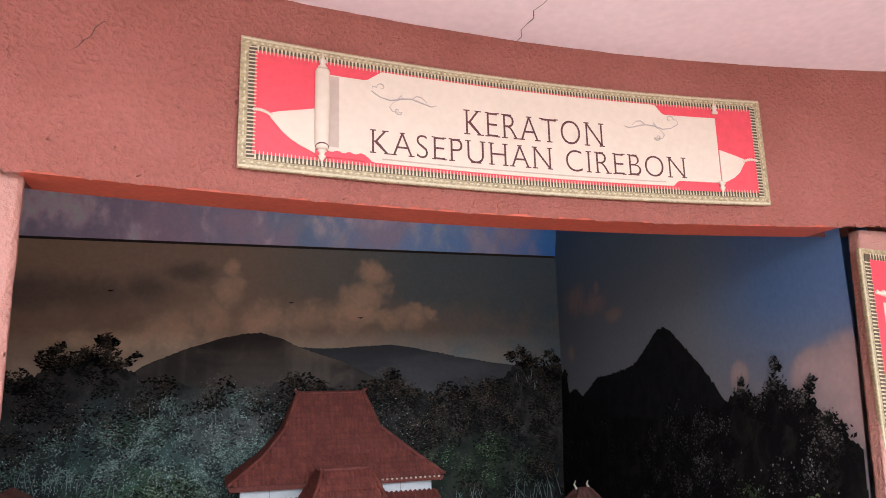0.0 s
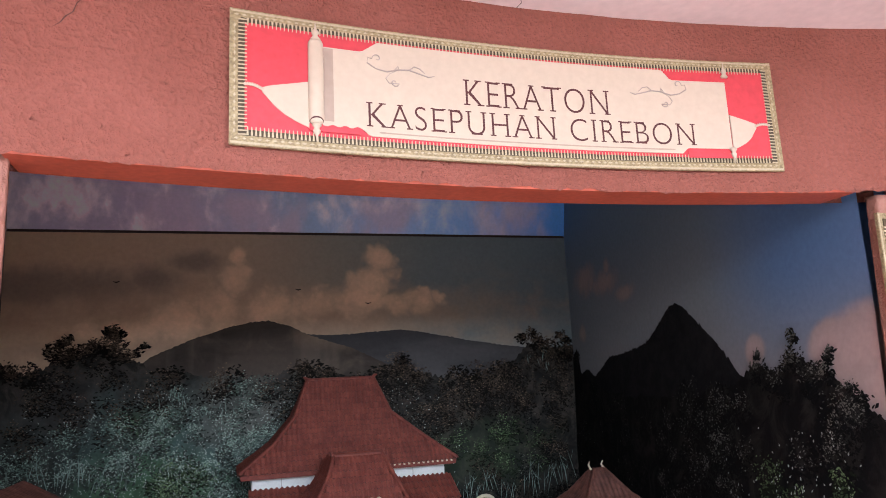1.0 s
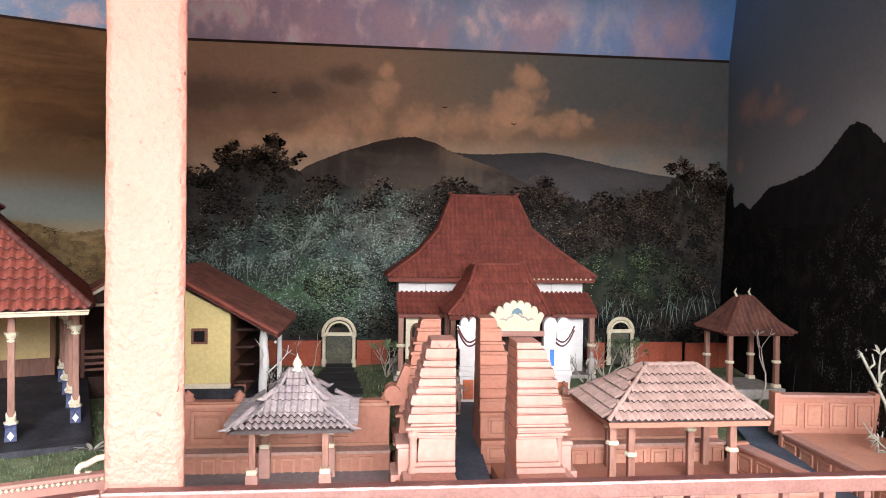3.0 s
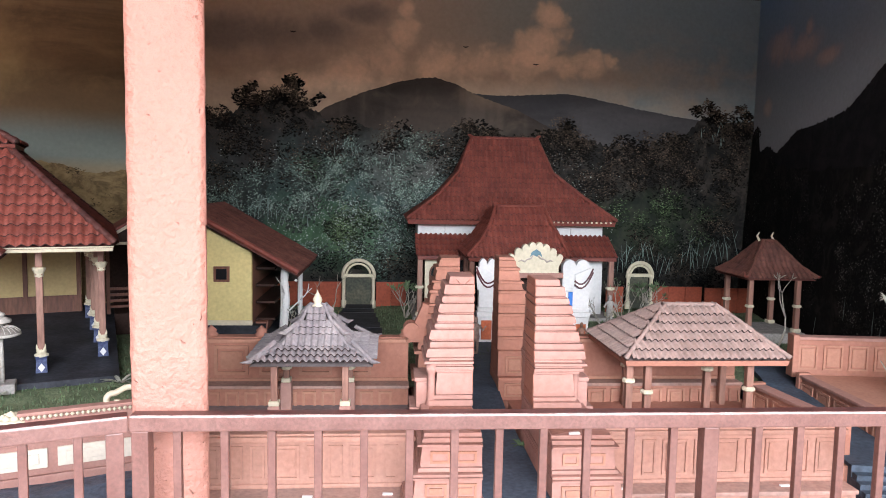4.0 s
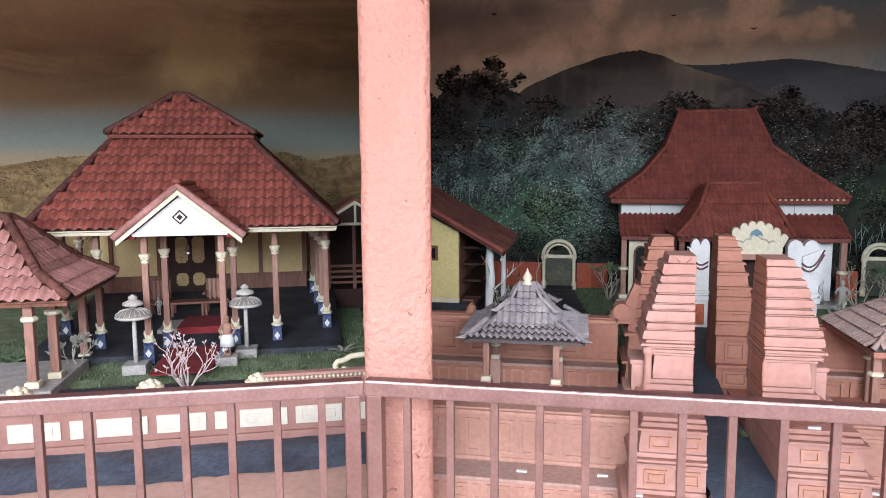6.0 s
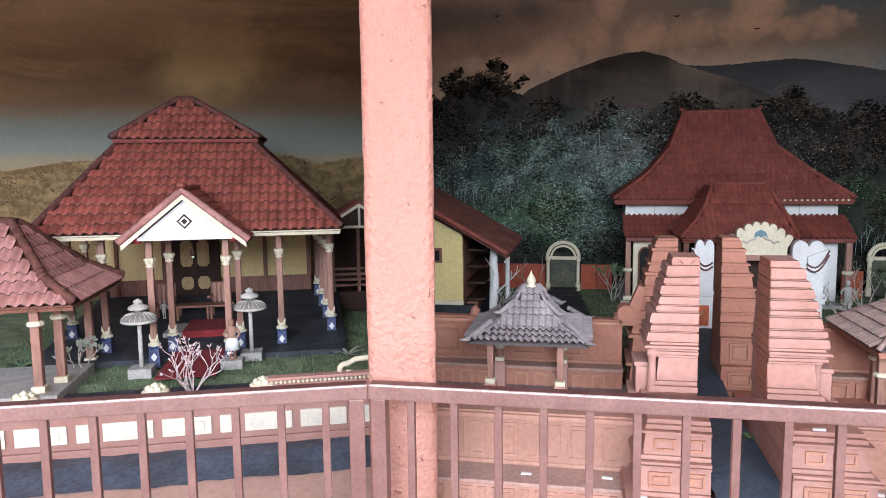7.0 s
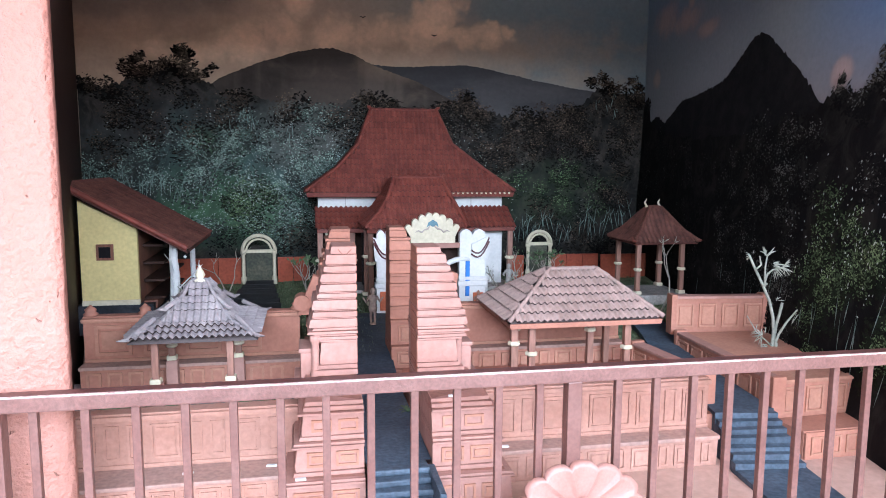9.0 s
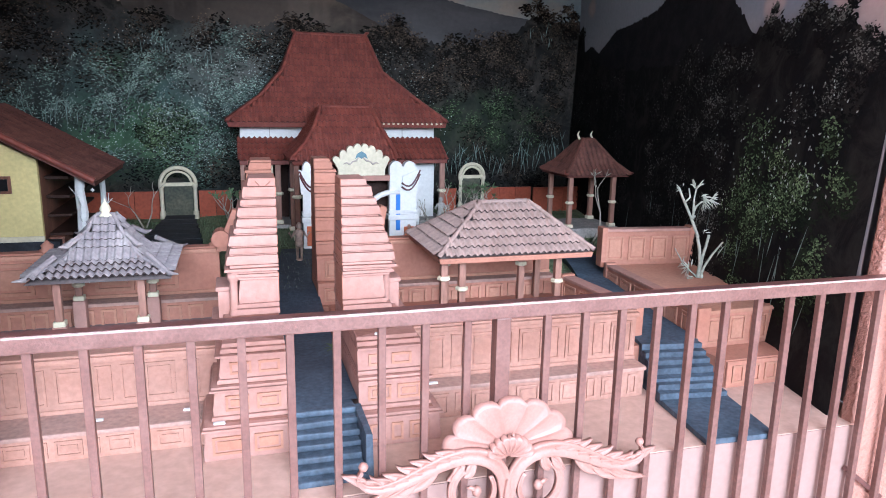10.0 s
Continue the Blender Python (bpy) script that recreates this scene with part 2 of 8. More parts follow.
def lathe(profile, n=16, c=(0, 0, 0), bm=None, sx=1.0, sy=1.0):
    b = bm if bm else bmesh.new()
    rings = []
    for r, z in profile:
        rings.append([b.verts.new((c[0] + sx * r * math.cos(2 * math.pi * i / n), c[1] + sy * r * math.sin(2 * math.pi * i / n), c[2] + z)) for i in range(n)])
    for a, d in zip(rings, rings[1:]):
        for i in range(n):
            b.faces.new((a[i], a[(i + 1) % n], d[(i + 1) % n], d[i]))
    b.faces.new(list(reversed(rings[0])))
    b.faces.new(rings[-1])
    return b


def frustum(levels, bm=None):
    """Stacked rectangles: (x0, x1, y0, y1, z)."""
    b = bm if bm else bmesh.new()
    rings = [[b.verts.new(p) for p in ((x0, y0, z), (x1, y0, z), (x1, y1, z), (x0, y1, z))] for x0, x1, y0, y1, z in levels]
    for a, d in zip(rings, rings[1:]):
        for i in range(4):
            b.faces.new((a[i], a[(i + 1) % 4], d[(i + 1) % 4], d[i]))
    b.faces.new(list(reversed(rings[0])))
    b.faces.new(rings[-1])
    return b


def plate(poly, y0, y1, bm=None):
    """An outline in x and z, thick in y."""
    b = bm if bm else bmesh.new()
    a = [b.verts.new((x, y0, z)) for x, z in poly]
    d = [b.verts.new((x, y1, z)) for x, z in poly]
    b.faces.new(a)
    b.faces.new(list(reversed(d)))
    n = len(poly)
    for i in range(n):
        b.faces.new((a[i], d[i], d[(i + 1) % n], a[(i + 1) % n]))
    return b


def slab(poly, z0, z1, bm=None):
    """An outline in x and y, thick in z."""
    b = bm if bm else bmesh.new()
    a = [b.verts.new((x, y, z0)) for x, y in poly]
    d = [b.verts.new((x, y, z1)) for x, y in poly]
    b.faces.new(list(reversed(a)))
    b.faces.new(d)
    n = len(poly)
    for i in range(n):
        b.faces.new((a[i], a[(i + 1) % n], d[(i + 1) % n], d[i]))
    return b


def tube(pts, radii, n=6, bm=None):
    b = bm if bm else bmesh.new()
    pts = [Vector(p) for p in pts]
    rings = []
    for i, p in enumerate(pts):
        d = (pts[min(i + 1, len(pts) - 1)] - pts[max(i - 1, 0)]).normalized()
        s = d.orthogonal().normalized()
        if i and (s.dot(last) < 0.2):
            s = (last - d * last.dot(d)).normalized()
        last = s
        u = d.cross(s)
        r = radii[i] if isinstance(radii, (list, tuple)) else radii
        rings.append([b.verts.new(p + s * r * math.cos(2 * math.pi * k / n) + u * r * math.sin(2 * math.pi * k / n)) for k in range(n)])
    for a, c in zip(rings, rings[1:]):
        for k in range(n):
            b.faces.new((a[k], a[(k + 1) % n], c[(k + 1) % n], c[k]))
    b.faces.new(list(reversed(rings[0])))
    b.faces.new(rings[-1])
    return b


def ridged(bm, size, amount, seed=0):
    """Uneven, hand-plastered surface."""
    for v in bm.verts:
        n = noise.noise_vector(v.co * size + Vector((seed * 7.3, seed * 3.1, 0)))
        v.co += n * amount
    return bm


def tile_mesh(name, material, depth=0.22, nx=6, lip=0.16, thick=0.12):
    """One pan tile of unit width and length: a wave across, its lower lip raised."""
    b = bmesh.new()
    top, low = [], []
    for j, (y, lift) in enumerate(((-0.12, lip), (1.0, 0.02))):
        rt, rl = [], []
        for i in range(nx + 1):
            x = i / nx - 0.5
            z = depth * (0.5 + 0.5 * math.cos(2 * math.pi * (x + 0.22)))
            rt.append(b.verts.new((x * 1.02, y, z + lift)))
            rl.append(b.verts.new((x * 1.02, y, z + lift - thick)))
        top.append(rt)
        low.append(rl)
    for i in range(nx):
        b.faces.new((top[0][i], top[0][i + 1], top[1][i + 1], top[1][i]))
        # The front edge carries the painted shade under the lip.
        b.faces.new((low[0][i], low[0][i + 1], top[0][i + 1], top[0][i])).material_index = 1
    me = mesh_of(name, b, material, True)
    me.materials.append(M["tileedge_shade"])
    return me


def roof_face(parent, mesh, e0, e1, t0, t1, width, rows, name="roof_tile", lim=300):
    """Rows of tiles on one slope from the eave e0-e1 up to t0-t1 (corners seen from outside, left then right)."""
    e0, e1, t0, t1 = map(Vector, (e0, e1, t0, t1))
    ax = (e1 - e0).normalized()
    n = 0
    for r in range(rows):
        f0, f1 = r / rows, (r + 1) / rows
        a, b2 = e0.lerp(t0, f0), e1.lerp(t1, f0)
        c, d = e0.lerp(t0, f1), e1.lerp(t1, f1)
        up = ((c + d) - (a + b2)) / 2
        up = up - ax * up.dot(ax)
        ln = up.length
        up.normalize()
        nz = ax.cross(up)
        mid = (a + b2) / 2
        half = ((b2 - a).length + (d - c).length) / 4
        base = (e0 + e1) / 2
        cx = (mid - base).dot(ax)
        k0 = math.ceil((cx - half) / width + 0.12)
        k1 = math.floor((cx + half) / width - 0.12)
        for k in range(k0, k1 + 1):
            o = mid + ax * (k * width - cx)
            m = Matrix.Identity(4)
            for i in range(3):
                m[i][0], m[i][1], m[i][2], m[i][3] = ax[i] * width, up[i] * ln, nz[i] * width * 0.75, o[i]
            shared(name, mesh, parent, m)
            n += 1
    return n


def hip(parent, p, q, material, r=0.012, name="ridge_cap", seg=0.05):
    """A line of overlapping ridge caps from p up to q."""
    p, q = Vector(p), Vector(q)
    n = max(2, int((q - p).length / seg))
    cap = mesh_of(name, tube([(0, 0, 0), (0, 0, 1.12)], [1.15, 0.92], 8), material, True)
    turn = (q - p).to_track_quat("Z", "Y").to_matrix().to_4x4()
    for i in range(n):
        m = Matrix.Translation(p.lerp(q, i / n)) @ turn @ Matrix.Diagonal((r, r, (q - p).length / n, 1))
        shared(name, cap, parent, m)


def hip_roof(parent, levels, tile, body, cap, width, rows, capr=0.011, back=False):
    """levels: (x0, x1, y0, y1, z) from the eave up; rows: tile rows between each two levels."""
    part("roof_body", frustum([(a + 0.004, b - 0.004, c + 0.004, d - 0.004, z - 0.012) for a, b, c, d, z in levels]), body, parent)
    for (l0, l1), nr in zip(zip(levels, levels[1:]), rows):
        a0, a1, b0, b1, z0 = l0
        c0, c1, d0, d1, z1 = l1
        roof_face(parent, tile, (a0, b0, z0), (a1, b0, z0), (c0, d0, z1), (c1, d0, z1), width, nr)
        roof_face(parent, tile, (a1, b0, z0), (a1, b1, z0), (c1, d0, z1), (c1, d1, z1), width, nr)
        roof_face(parent, tile, (a0, b1, z0), (a0, b0, z0), (c0, d1, z1), (c0, d0, z1), width, nr)
        if back:
            roof_face(parent, tile, (a1, b1, z0), (a0, b1, z0), (c1, d1, z1), (c0, d1, z1), width, nr)
        for p, q in (((a0, b0, z0), (c0, d0, z1)), ((a1, b0, z0), (c1, d0, z1))) + ((((a0, b1, z0), (c0, d1, z1)), ((a1, b1, z0), (c1, d1, z1))) if back else ()):
            hip(parent, (p[0], p[1], p[2] + capr * 0.7), (q[0], q[1], q[2] + capr * 0.7), cap, capr)
    x0, x1, y0, y1, z = levels[-1]
    if x1 - x0 > 0.03:
        hip(parent, (x0, (y0 + y1) / 2, z + capr * 0.6), (x1, (y0 + y1) / 2, z + capr * 0.6), cap, capr * 1.25)


def frame_panel(parent, x0, x1, z0, z1, y, material=None, w=0.012, d=0.006, name="panel"):
    """A raised rectangular moulding on a wall that faces -y, with a sunk field in it."""
    b = bmesh.new()
    for r in ((x0, x1, z0, z0 + w), (x0, x1, z1 - w, z1), (x0, x0 + w, z0 + w, z1 - w), (x1 - w, x1, z0 + w, z1 - w)):
        bx(r[0], r[1], y - d, y + 0.002, r[2], r[3], 0.0, b)
    i = w * 1.9
    if x1 - x0 > 4 * i and z1 - z0 > 3 * i:
        bx(x0 + i, x1 - i, y - d * 0.7, y + 0.002, z0 + i, z1 - i, 0.0, b)
    return part(name, b, material or M["terrapanel"], parent)

# ---- the gallery: floor, ceiling, beams, columns, walls ----
FLOOR_Z, CEIL_Z, BASE_Z = 0.0, 3.06, 0.46
LEFT = Matrix.Translation((-1.41, 2.19, 0)) @ pose(0, 0, 0, 0, 0, 21.7)

solid("ground", slab([(-40, -60), (40, -60), (40, 12), (-40, 12)], -0.12, FLOOR_Z), M["outside"], "pale tiled gallery floor and ground outside", "ground")
solid("ceiling", slab([(-4.6, -1.6), (4.4, -1.6), (4.4, 2.1), (-4.6, 2.1)], CEIL_Z, CEIL_Z + 0.15), M["ceiling"], "pinkish white plaster ceiling with a thin crack", "ceiling")
crk = bmesh.new()
random.seed(4)
cp = [(1.02 - 0.004 * i + 0.012 * math.sin(i * 2.1) + random.uniform(-0.006, 0.006), 1.84 - 0.042 * i, CEIL_Z - 0.001) for i in range(12)]
for (ax0, ay0, az0), (ax1, ay1, az1) in zip(cp, cp[1:]):
    w = random.uniform(0.0010, 0.0026) * (1 - 0.85 * (1.84 - ay0) / 0.46)
    q = [crk.verts.new(v) for v in ((ax0 - w, ay0, az0), (ax0 + w, ay0, az0), (ax1 + w, ay1, az1), (ax1 - w, ay1, az1))]
    crk.faces.new(q)
solid("ceiling_crack", crk, M["crack"], "thin dark crack running across the ceiling plaster", "crack")


def beam_y(x):
    """The beam is bowed away from the viewer."""
    return 1.83 - (x - 1.05) ** 2 / 14.2


def arc_beam(name, x0, x1, f, z0, z1, thick, at=None):
    b = bmesh.new()
    nx, nz = 240, 26
    front = [[b.verts.new((x0 + (x1 - x0) * i / nx, f(x0 + (x1 - x0) * i / nx), z0 + (z1 - z0) * j / nz)) for j in range(nz + 1)] for i in range(nx + 1)]
    rear = [[b.verts.new((x0 + (x1 - x0) * i / nx, f(x0 + (x1 - x0) * i / nx) + thick, z)) for z in (z0, z1)] for i in range(nx + 1)]
    for i in range(nx):
        for j in range(nz):
            b.faces.new((front[i][j], front[i + 1][j], front[i + 1][j + 1], front[i][j + 1]))
        b.faces.new((rear[i][0], rear[i][1], rear[i + 1][1], rear[i + 1][0]))
        b.faces.new((front[i][nz], front[i + 1][nz], rear[i + 1][1], rear[i][1]))
    for i in range(nx + 1):
        for j in range(nz + 1):
            v = front[i][j]
            n = noise.noise(v.co * 9) * 0.0035 + noise.noise(v.co * 35) * 0.002
            v.co.y += n
            if j == 0:
                v.co.z += noise.noise(v.co * 14) * 0.007 + noise.noise(v.co * 45) * 0.008 + noise.noise(v.co * 110) * 0.004
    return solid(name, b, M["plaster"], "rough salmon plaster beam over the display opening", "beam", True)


def beam_soffit(name, x0, x1, f, z, thick):
    b = bmesh.new()
    n = 60
    a = [b.verts.new((x0 + (x1 - x0) * i / n, f(x0 + (x1 - x0) * i / n) + 0.004, z)) for i in range(n + 1)]
    d = [b.verts.new((x0 + (x1 - x0) * i / n, f(x0 + (x1 - x0) * i / n) + thick, z)) for i in range(n + 1)]
    a2 = [b.verts.new(v.co + Vector((0, 0, 0.02))) for v in a]
    for i in range(n):
        b.faces.new((a[i], a[i + 1], d[i + 1], d[i]))
        b.faces.new((a[i], a2[i], a2[i + 1], a[i + 1]))
    return solid(name, b, M["lintel"], "dark red painted underside of the beam", "beam")


arc_beam("beam_right", -0.52, 3.1, beam_y, 2.425, 4.05, 0.17)
beam_soffit("beam_soffit_right", -0.44, 2.255, beam_y, 2.424, 0.17)


def beam_left_y(x):
    return 1.68 + (x + 0.52) * 0.37 - (x + 0.5) * (x + 2.6) * 0.05


arc_beam("beam_left", -4.3, -0.52, beam_left_y, 2.425, 4.05, 0.17)
beam_soffit("beam_soffit_left", -4.3, -0.6, beam_left_y, 2.424, 0.17)


solid("beam_crack", tube([(x, beam_y(x) - 0.0015, z) for x, z in ((-0.345, 2.772), (-0.33, 2.784), (-0.318, 2.806), (-0.302, 2.82), (-0.294, 2.848), (-0.275, 2.871), (-0.262, 2.876))], [0.0003, 0.0008, 0.0012, 0.0009, 0.0011, 0.0007, 0.0003], 5), M["crack"], "thin dark crack in the plaster of the beam", "crack")


def rough_column(name, x0, x1, y0, y1, z0, z1, label, at=None, skew=(0.0, 0.0)):
    b = bmesh.new()
    nz, nx = 90, 8
    ring = [(x0 + (x1 - x0) * i / nx, y0) for i in range(nx)] + [(x1, y0 + (y1 - y0) * i / nx) for i in range(nx)] + [(x1 - (x1 - x0) * i / nx, y1) for i in range(nx)] + [(x0, y1 - (y1 - y0) * i / nx) for i in range(nx)]
    rows = []
    cx, cy = (x0 + x1) / 2, (y0 + y1) / 2
    for j in range(nz + 1):
        z = z0 + (z1 - z0) * j / nz
        row = []
        for i, (x, y) in enumerate(ring):
            k = 0.955 if i % nx == 0 else 1.0
            p = Vector((cx + (x - cx) * k, cy + (y - cy) * k, z))
            p += Vector((x - cx, y - cy, 0)).normalized() * (noise.noise(p * 11) * 0.003 + noise.noise(p * 45) * 0.0022)
            up = max(0.0, z - BASE_Z)
            p += Vector((skew[0] * up, skew[1] * up, 0))
            row.append(b.verts.new(p))
        rows.append(row)
    n = len(ring)
    for a, d in zip(rows, rows[1:]):
        for i in range(n):
            b.faces.new((a[i], a[(i + 1) % n], d[(i + 1) % n], d[i]))
    b.faces.new(rows[-1])
    if at is not None:
        b.transform(at)
    return solid(name, b, M["columnplaster_lit"], label, "column", True)


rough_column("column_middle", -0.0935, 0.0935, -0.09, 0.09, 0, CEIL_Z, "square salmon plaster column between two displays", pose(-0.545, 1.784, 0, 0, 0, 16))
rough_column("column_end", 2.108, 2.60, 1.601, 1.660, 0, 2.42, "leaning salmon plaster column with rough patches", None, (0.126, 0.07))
# rough patch of newer plaster at the end of the beam
pa = bmesh.new()
pn = 70
pv = [[pa.verts.new((0, 0, 0)) for j in range(pn + 1)] for i in range(pn + 1)]
for i in range(pn + 1):
    for j in range(pn + 1):
        u, w = i / pn, j / pn
        x, z = 2.19 + 0.46 * u, 2.435 + 0.26 * w
        q = Vector((x, 0, z))
        rim = min(1.0, 3.2 * u, 3.0 * (1 - w), 8 * w, 5 * (1 - u)) + 0.9 * noise.noise(q * 13) - 0.25
        pv[i][j].co = (x, beam_y(x) + 0.006 - 0.010 * max(0.0, min(1.0, rim)) - 0.0035 * noise.noise(q * 70) - 0.003 * noise.noise(q * 28), z)
for i in range(pn):
    for j in range(pn):
        pa.faces.new((pv[i][j], pv[i + 1][j], pv[i + 1][j + 1], pv[i][j + 1]))
solid("plaster_patch", pa, M["plaster"], "rough salmon plaster patch at the end of the beam", "plaster", True)

# the base of the displays
solid("display_base", slab([(-4.6, 0.098), (-0.57, 1.603), (2.115, 1.603), (2.20, 1.70), (3.0, 5.2), (-1.4, 5.2), (-5.2, 3.7)], 0.0, BASE_Z), M["concrete"], "salmon pink concrete base of the displays", "floor")
# Thin sheet added over the base so that its front can be dimmed.
solid("base_front", bx(-0.45, 2.112, 1.5985, 1.6025, 0.0, BASE_Z - 0.003, 0.001), M["basefront_dimmed"], "smooth salmon pink plaster front of the display base, colour dimmed against strong light", "wall")
# Unseen ceiling, kept pale to bounce light onto the upper murals.
solid("display_ceiling", slab([(-5.4, 0.6), (-0.5, 1.86), (2.4, 1.8), (3.2, 5.4), (-1.4, 5.4), (-5.4, 3.9)], 4.0, 4.1), M["ceiling"], "unseen pale ceiling over the displays, added to bounce light", "ceiling")
solid("gallery_wall_back", slab([(-6, -3.6), (6, -3.6), (6, -3.45), (-6, -3.45)], 0, 0.10), M["outwall"], "plain low gallery wall", "wall")
solid("gallery_wall_side_a", slab([(3.4, -3.4), (3.55, -3.4), (3.55, 1.9), (3.4, 1.9)], 0, CEIL_Z - 0.002), M["outwall"], "plain gallery side wall", "wall")
solid("gallery_wall_side_b", slab([(-4.2, -3.4), (-4.05, -3.4), (-4.05, 1.2), (-4.2, 1.2)], 0, CEIL_Z - 0.002), M["outwall"], "plain gallery side wall", "wall")

# ---- murals ----
BACK_Y = 5.165


def mural(name, kind):
    """Painted sky on the walls: drifting clouds over a vertical wash of colour."""
    m = bpy.data.materials.new(name)
    m.use_nodes = True
    nt = m.node_tree
    nd, lk = nt.nodes, nt.links
    b = nd["Principled BSDF"]
    b.inputs["Roughness"].default_value = 0.8
    b.inputs["Specular IOR Level"].default_value = 0.1
    geo = nd.new("ShaderNodeNewGeometry")
    sep = nd.new("ShaderNodeSeparateXYZ")
    lk.new(geo.outputs["Position"], sep.inputs[0])

    def ramp(src, lo, hi, stops, interp="LINEAR"):
        mr = nd.new("ShaderNodeMapRange")
        mr.inputs["From Min"].default_value, mr.inputs["From Max"].default_value = lo, hi
        lk.new(src, mr.inputs["Value"])
        r = nd.new("ShaderNodeValToRGB")
        r.color_ramp.interpolation = interp
        el = r.color_ramp.elements
        while len(el) < len(stops):
            el.new(0.5)
        for e, (p, c) in zip(el, stops):
            e.position, e.color = p, (*c, 1) if len(c) == 3 else (c[0], c[0], c[0], 1)
        lk.new(mr.outputs[0], r.inputs[0])
        return r.outputs[0]

    def mixc(f, a, c):
        mx = nd.new("ShaderNodeMix")
        mx.data_type = "RGBA"
        for i, s in ((0, f), (6, a), (7, c)):
            if isinstance(s, (int, float)):
                mx.inputs[i].default_value = s
            elif isinstance(s, tuple):
                mx.inputs[i].default_value = (*s, 1)
            else:
                lk.new(s, mx.inputs[i])
        return mx.outputs[2]

    def cloud(scale, stretch, lo, hi, off=(0, 0, 0), rough=0.55, dist=0.6):
        mp = nd.new("ShaderNodeMapping")
        mp.inputs["Scale"].default_value, mp.inputs["Location"].default_value = stretch, off
        lk.new(geo.outputs["Position"], mp.inputs[0])
        n = nd.new("ShaderNodeTexNoise")
        n.inputs["Scale"].default_value, n.inputs["Detail"].default_value, n.inputs["Roughness"].default_value, n.inputs["Distortion"].default_value = scale, 6, rough, dist
        lk.new(mp.outputs[0], n.inputs["Vector"])
        return ramp(n.outputs["Fac"], lo, hi, [(0, (0,)), (1, (1,))], "EASE")

    def mask(src, lo, hi):
        return ramp(src, lo, hi, [(0, (0,)), (1, (1,))], "EASE")

    def both(a, c):
        mm = nd.new("ShaderNodeMath")
        mm.operation = "MULTIPLY"
        lk.new(a, mm.inputs[0])
        lk.new(c, mm.inputs[1])
        return mm.outputs[0]

    x, y, z = sep.outputs
    wob = nd.new("ShaderNodeTexNoise")
    wob.inputs["Scale"].default_value, wob.inputs["Detail"].default_value, wob.inputs["Roughness"].default_value = 4.2, 7, 0.6
    lk.new(geo.outputs["Position"], wob.inputs["Vector"])

    def calc(op, a, c):
        mm = nd.new("ShaderNodeMath")
        mm.operation = op
        for k, s in enumerate((a, c)):
            if isinstance(s, (int, float)):
                mm.inputs[k].default_value = s
            else:
                lk.new(s, mm.inputs[k])
        return mm.outputs[0]

    def blob(src, cx, cz, rx, rz, soft=0.5, rag=1.6):
        """A soft painted cloud with a ragged edge."""
        a = calc("MULTIPLY", calc("SUBTRACT", src, cx), 1 / rx)
        c = calc("MULTIPLY", calc("SUBTRACT", z, cz), 1 / rz)
        d = calc("SQRT", calc("ADD", calc("MULTIPLY", a, a), calc("MULTIPLY", c, c)), 0)
        d = calc("ADD", d, calc("MULTIPLY", calc("SUBTRACT", wob.outputs["Fac"], 0.5), rag))
        return ramp(d, 1 + soft * 0.5, 1 - soft * 0.5, [(0, (0,)), (1, (1,))], "EASE")

    warp = nd.new("ShaderNodeVectorMath")
    warp.operation = "MULTIPLY_ADD"
    wn1 = nd.new("ShaderNodeTexNoise")
    wn1.inputs["Scale"].default_value, wn1.inputs["Detail"].default_value = 3.2, 4
    lk.new(geo.outputs["Position"], wn1.inputs["Vector"])
    lk.new(wn1.outputs["Color"], warp.inputs[0])
    warp.inputs[1].default_value = (0.22, 0.22, 0.22)
    lk.new(geo.outputs["Position"], warp.inputs[2])

    def billow(scale, detail=2.0):
        v = nd.new("ShaderNodeTexVoronoi")
        v.feature = "SMOOTH_F1"
        v.inputs["Scale"].default_value, v.inputs["Detail"].default_value, v.inputs["Roughness"].default_value, v.inputs["Smoothness"].default_value = scale, detail, 0.55, 0.5
        lk.new(warp.outputs[0], v.inputs["Vector"])
        return v.outputs["Distance"]

    def cumulus(src, lobes, soft=0.16, puffs=0.9):
        """Heaped clouds out of round lobes with a billowing edge: cover and inner depth."""
        best = None
        for cx, cz, rx, rz in lobes:
            a = calc("MULTIPLY", calc("SUBTRACT", src, cx), 1 / rx)
            c = calc("MULTIPLY", calc("SUBTRACT", z, cz), 1 / rz)
            d = calc("SUBTRACT", 1.0, calc("SQRT", calc("ADD", calc("MULTIPLY", a, a), calc("MULTIPLY", c, c)), 0))
            best = d if best is None else calc("MAXIMUM", best, d)
        best = calc("ADD", best, calc("MULTIPLY", calc("SUBTRACT", 0.66, billow(5.5)), puffs))
        best = calc("ADD", best, calc("MULTIPLY", calc("SUBTRACT", wob.outputs["Fac"], 0.5), 0.5))
        return ramp(best, 0.0, soft, [(0, (0,)), (1, (1,))], "EASE"), ramp(best, 0.05, 0.75, [(0, (0,)), (1, (1,))], "LINEAR")

    if kind == "back":
        col = ramp(x, -1.4, 2.84, [(0, (0.30, 0.205, 0.132)), (0.35, (0.255, 0.182, 0.124)), (0.52, (0.165, 0.148, 0.118)), (0.7, (0.108, 0.122, 0.118)), (1, (0.088, 0.112, 0.120))])
        low = cloud(2.0, (0.5, 1, 1.6), 0.35, 0.7, (1, 0, 0), 0.55, 0.4)
        col = mixc(calc("MULTIPLY", both(low, mask(z, 2.6, 2.15)), 0.6), col, (0.23, 0.172, 0.124))
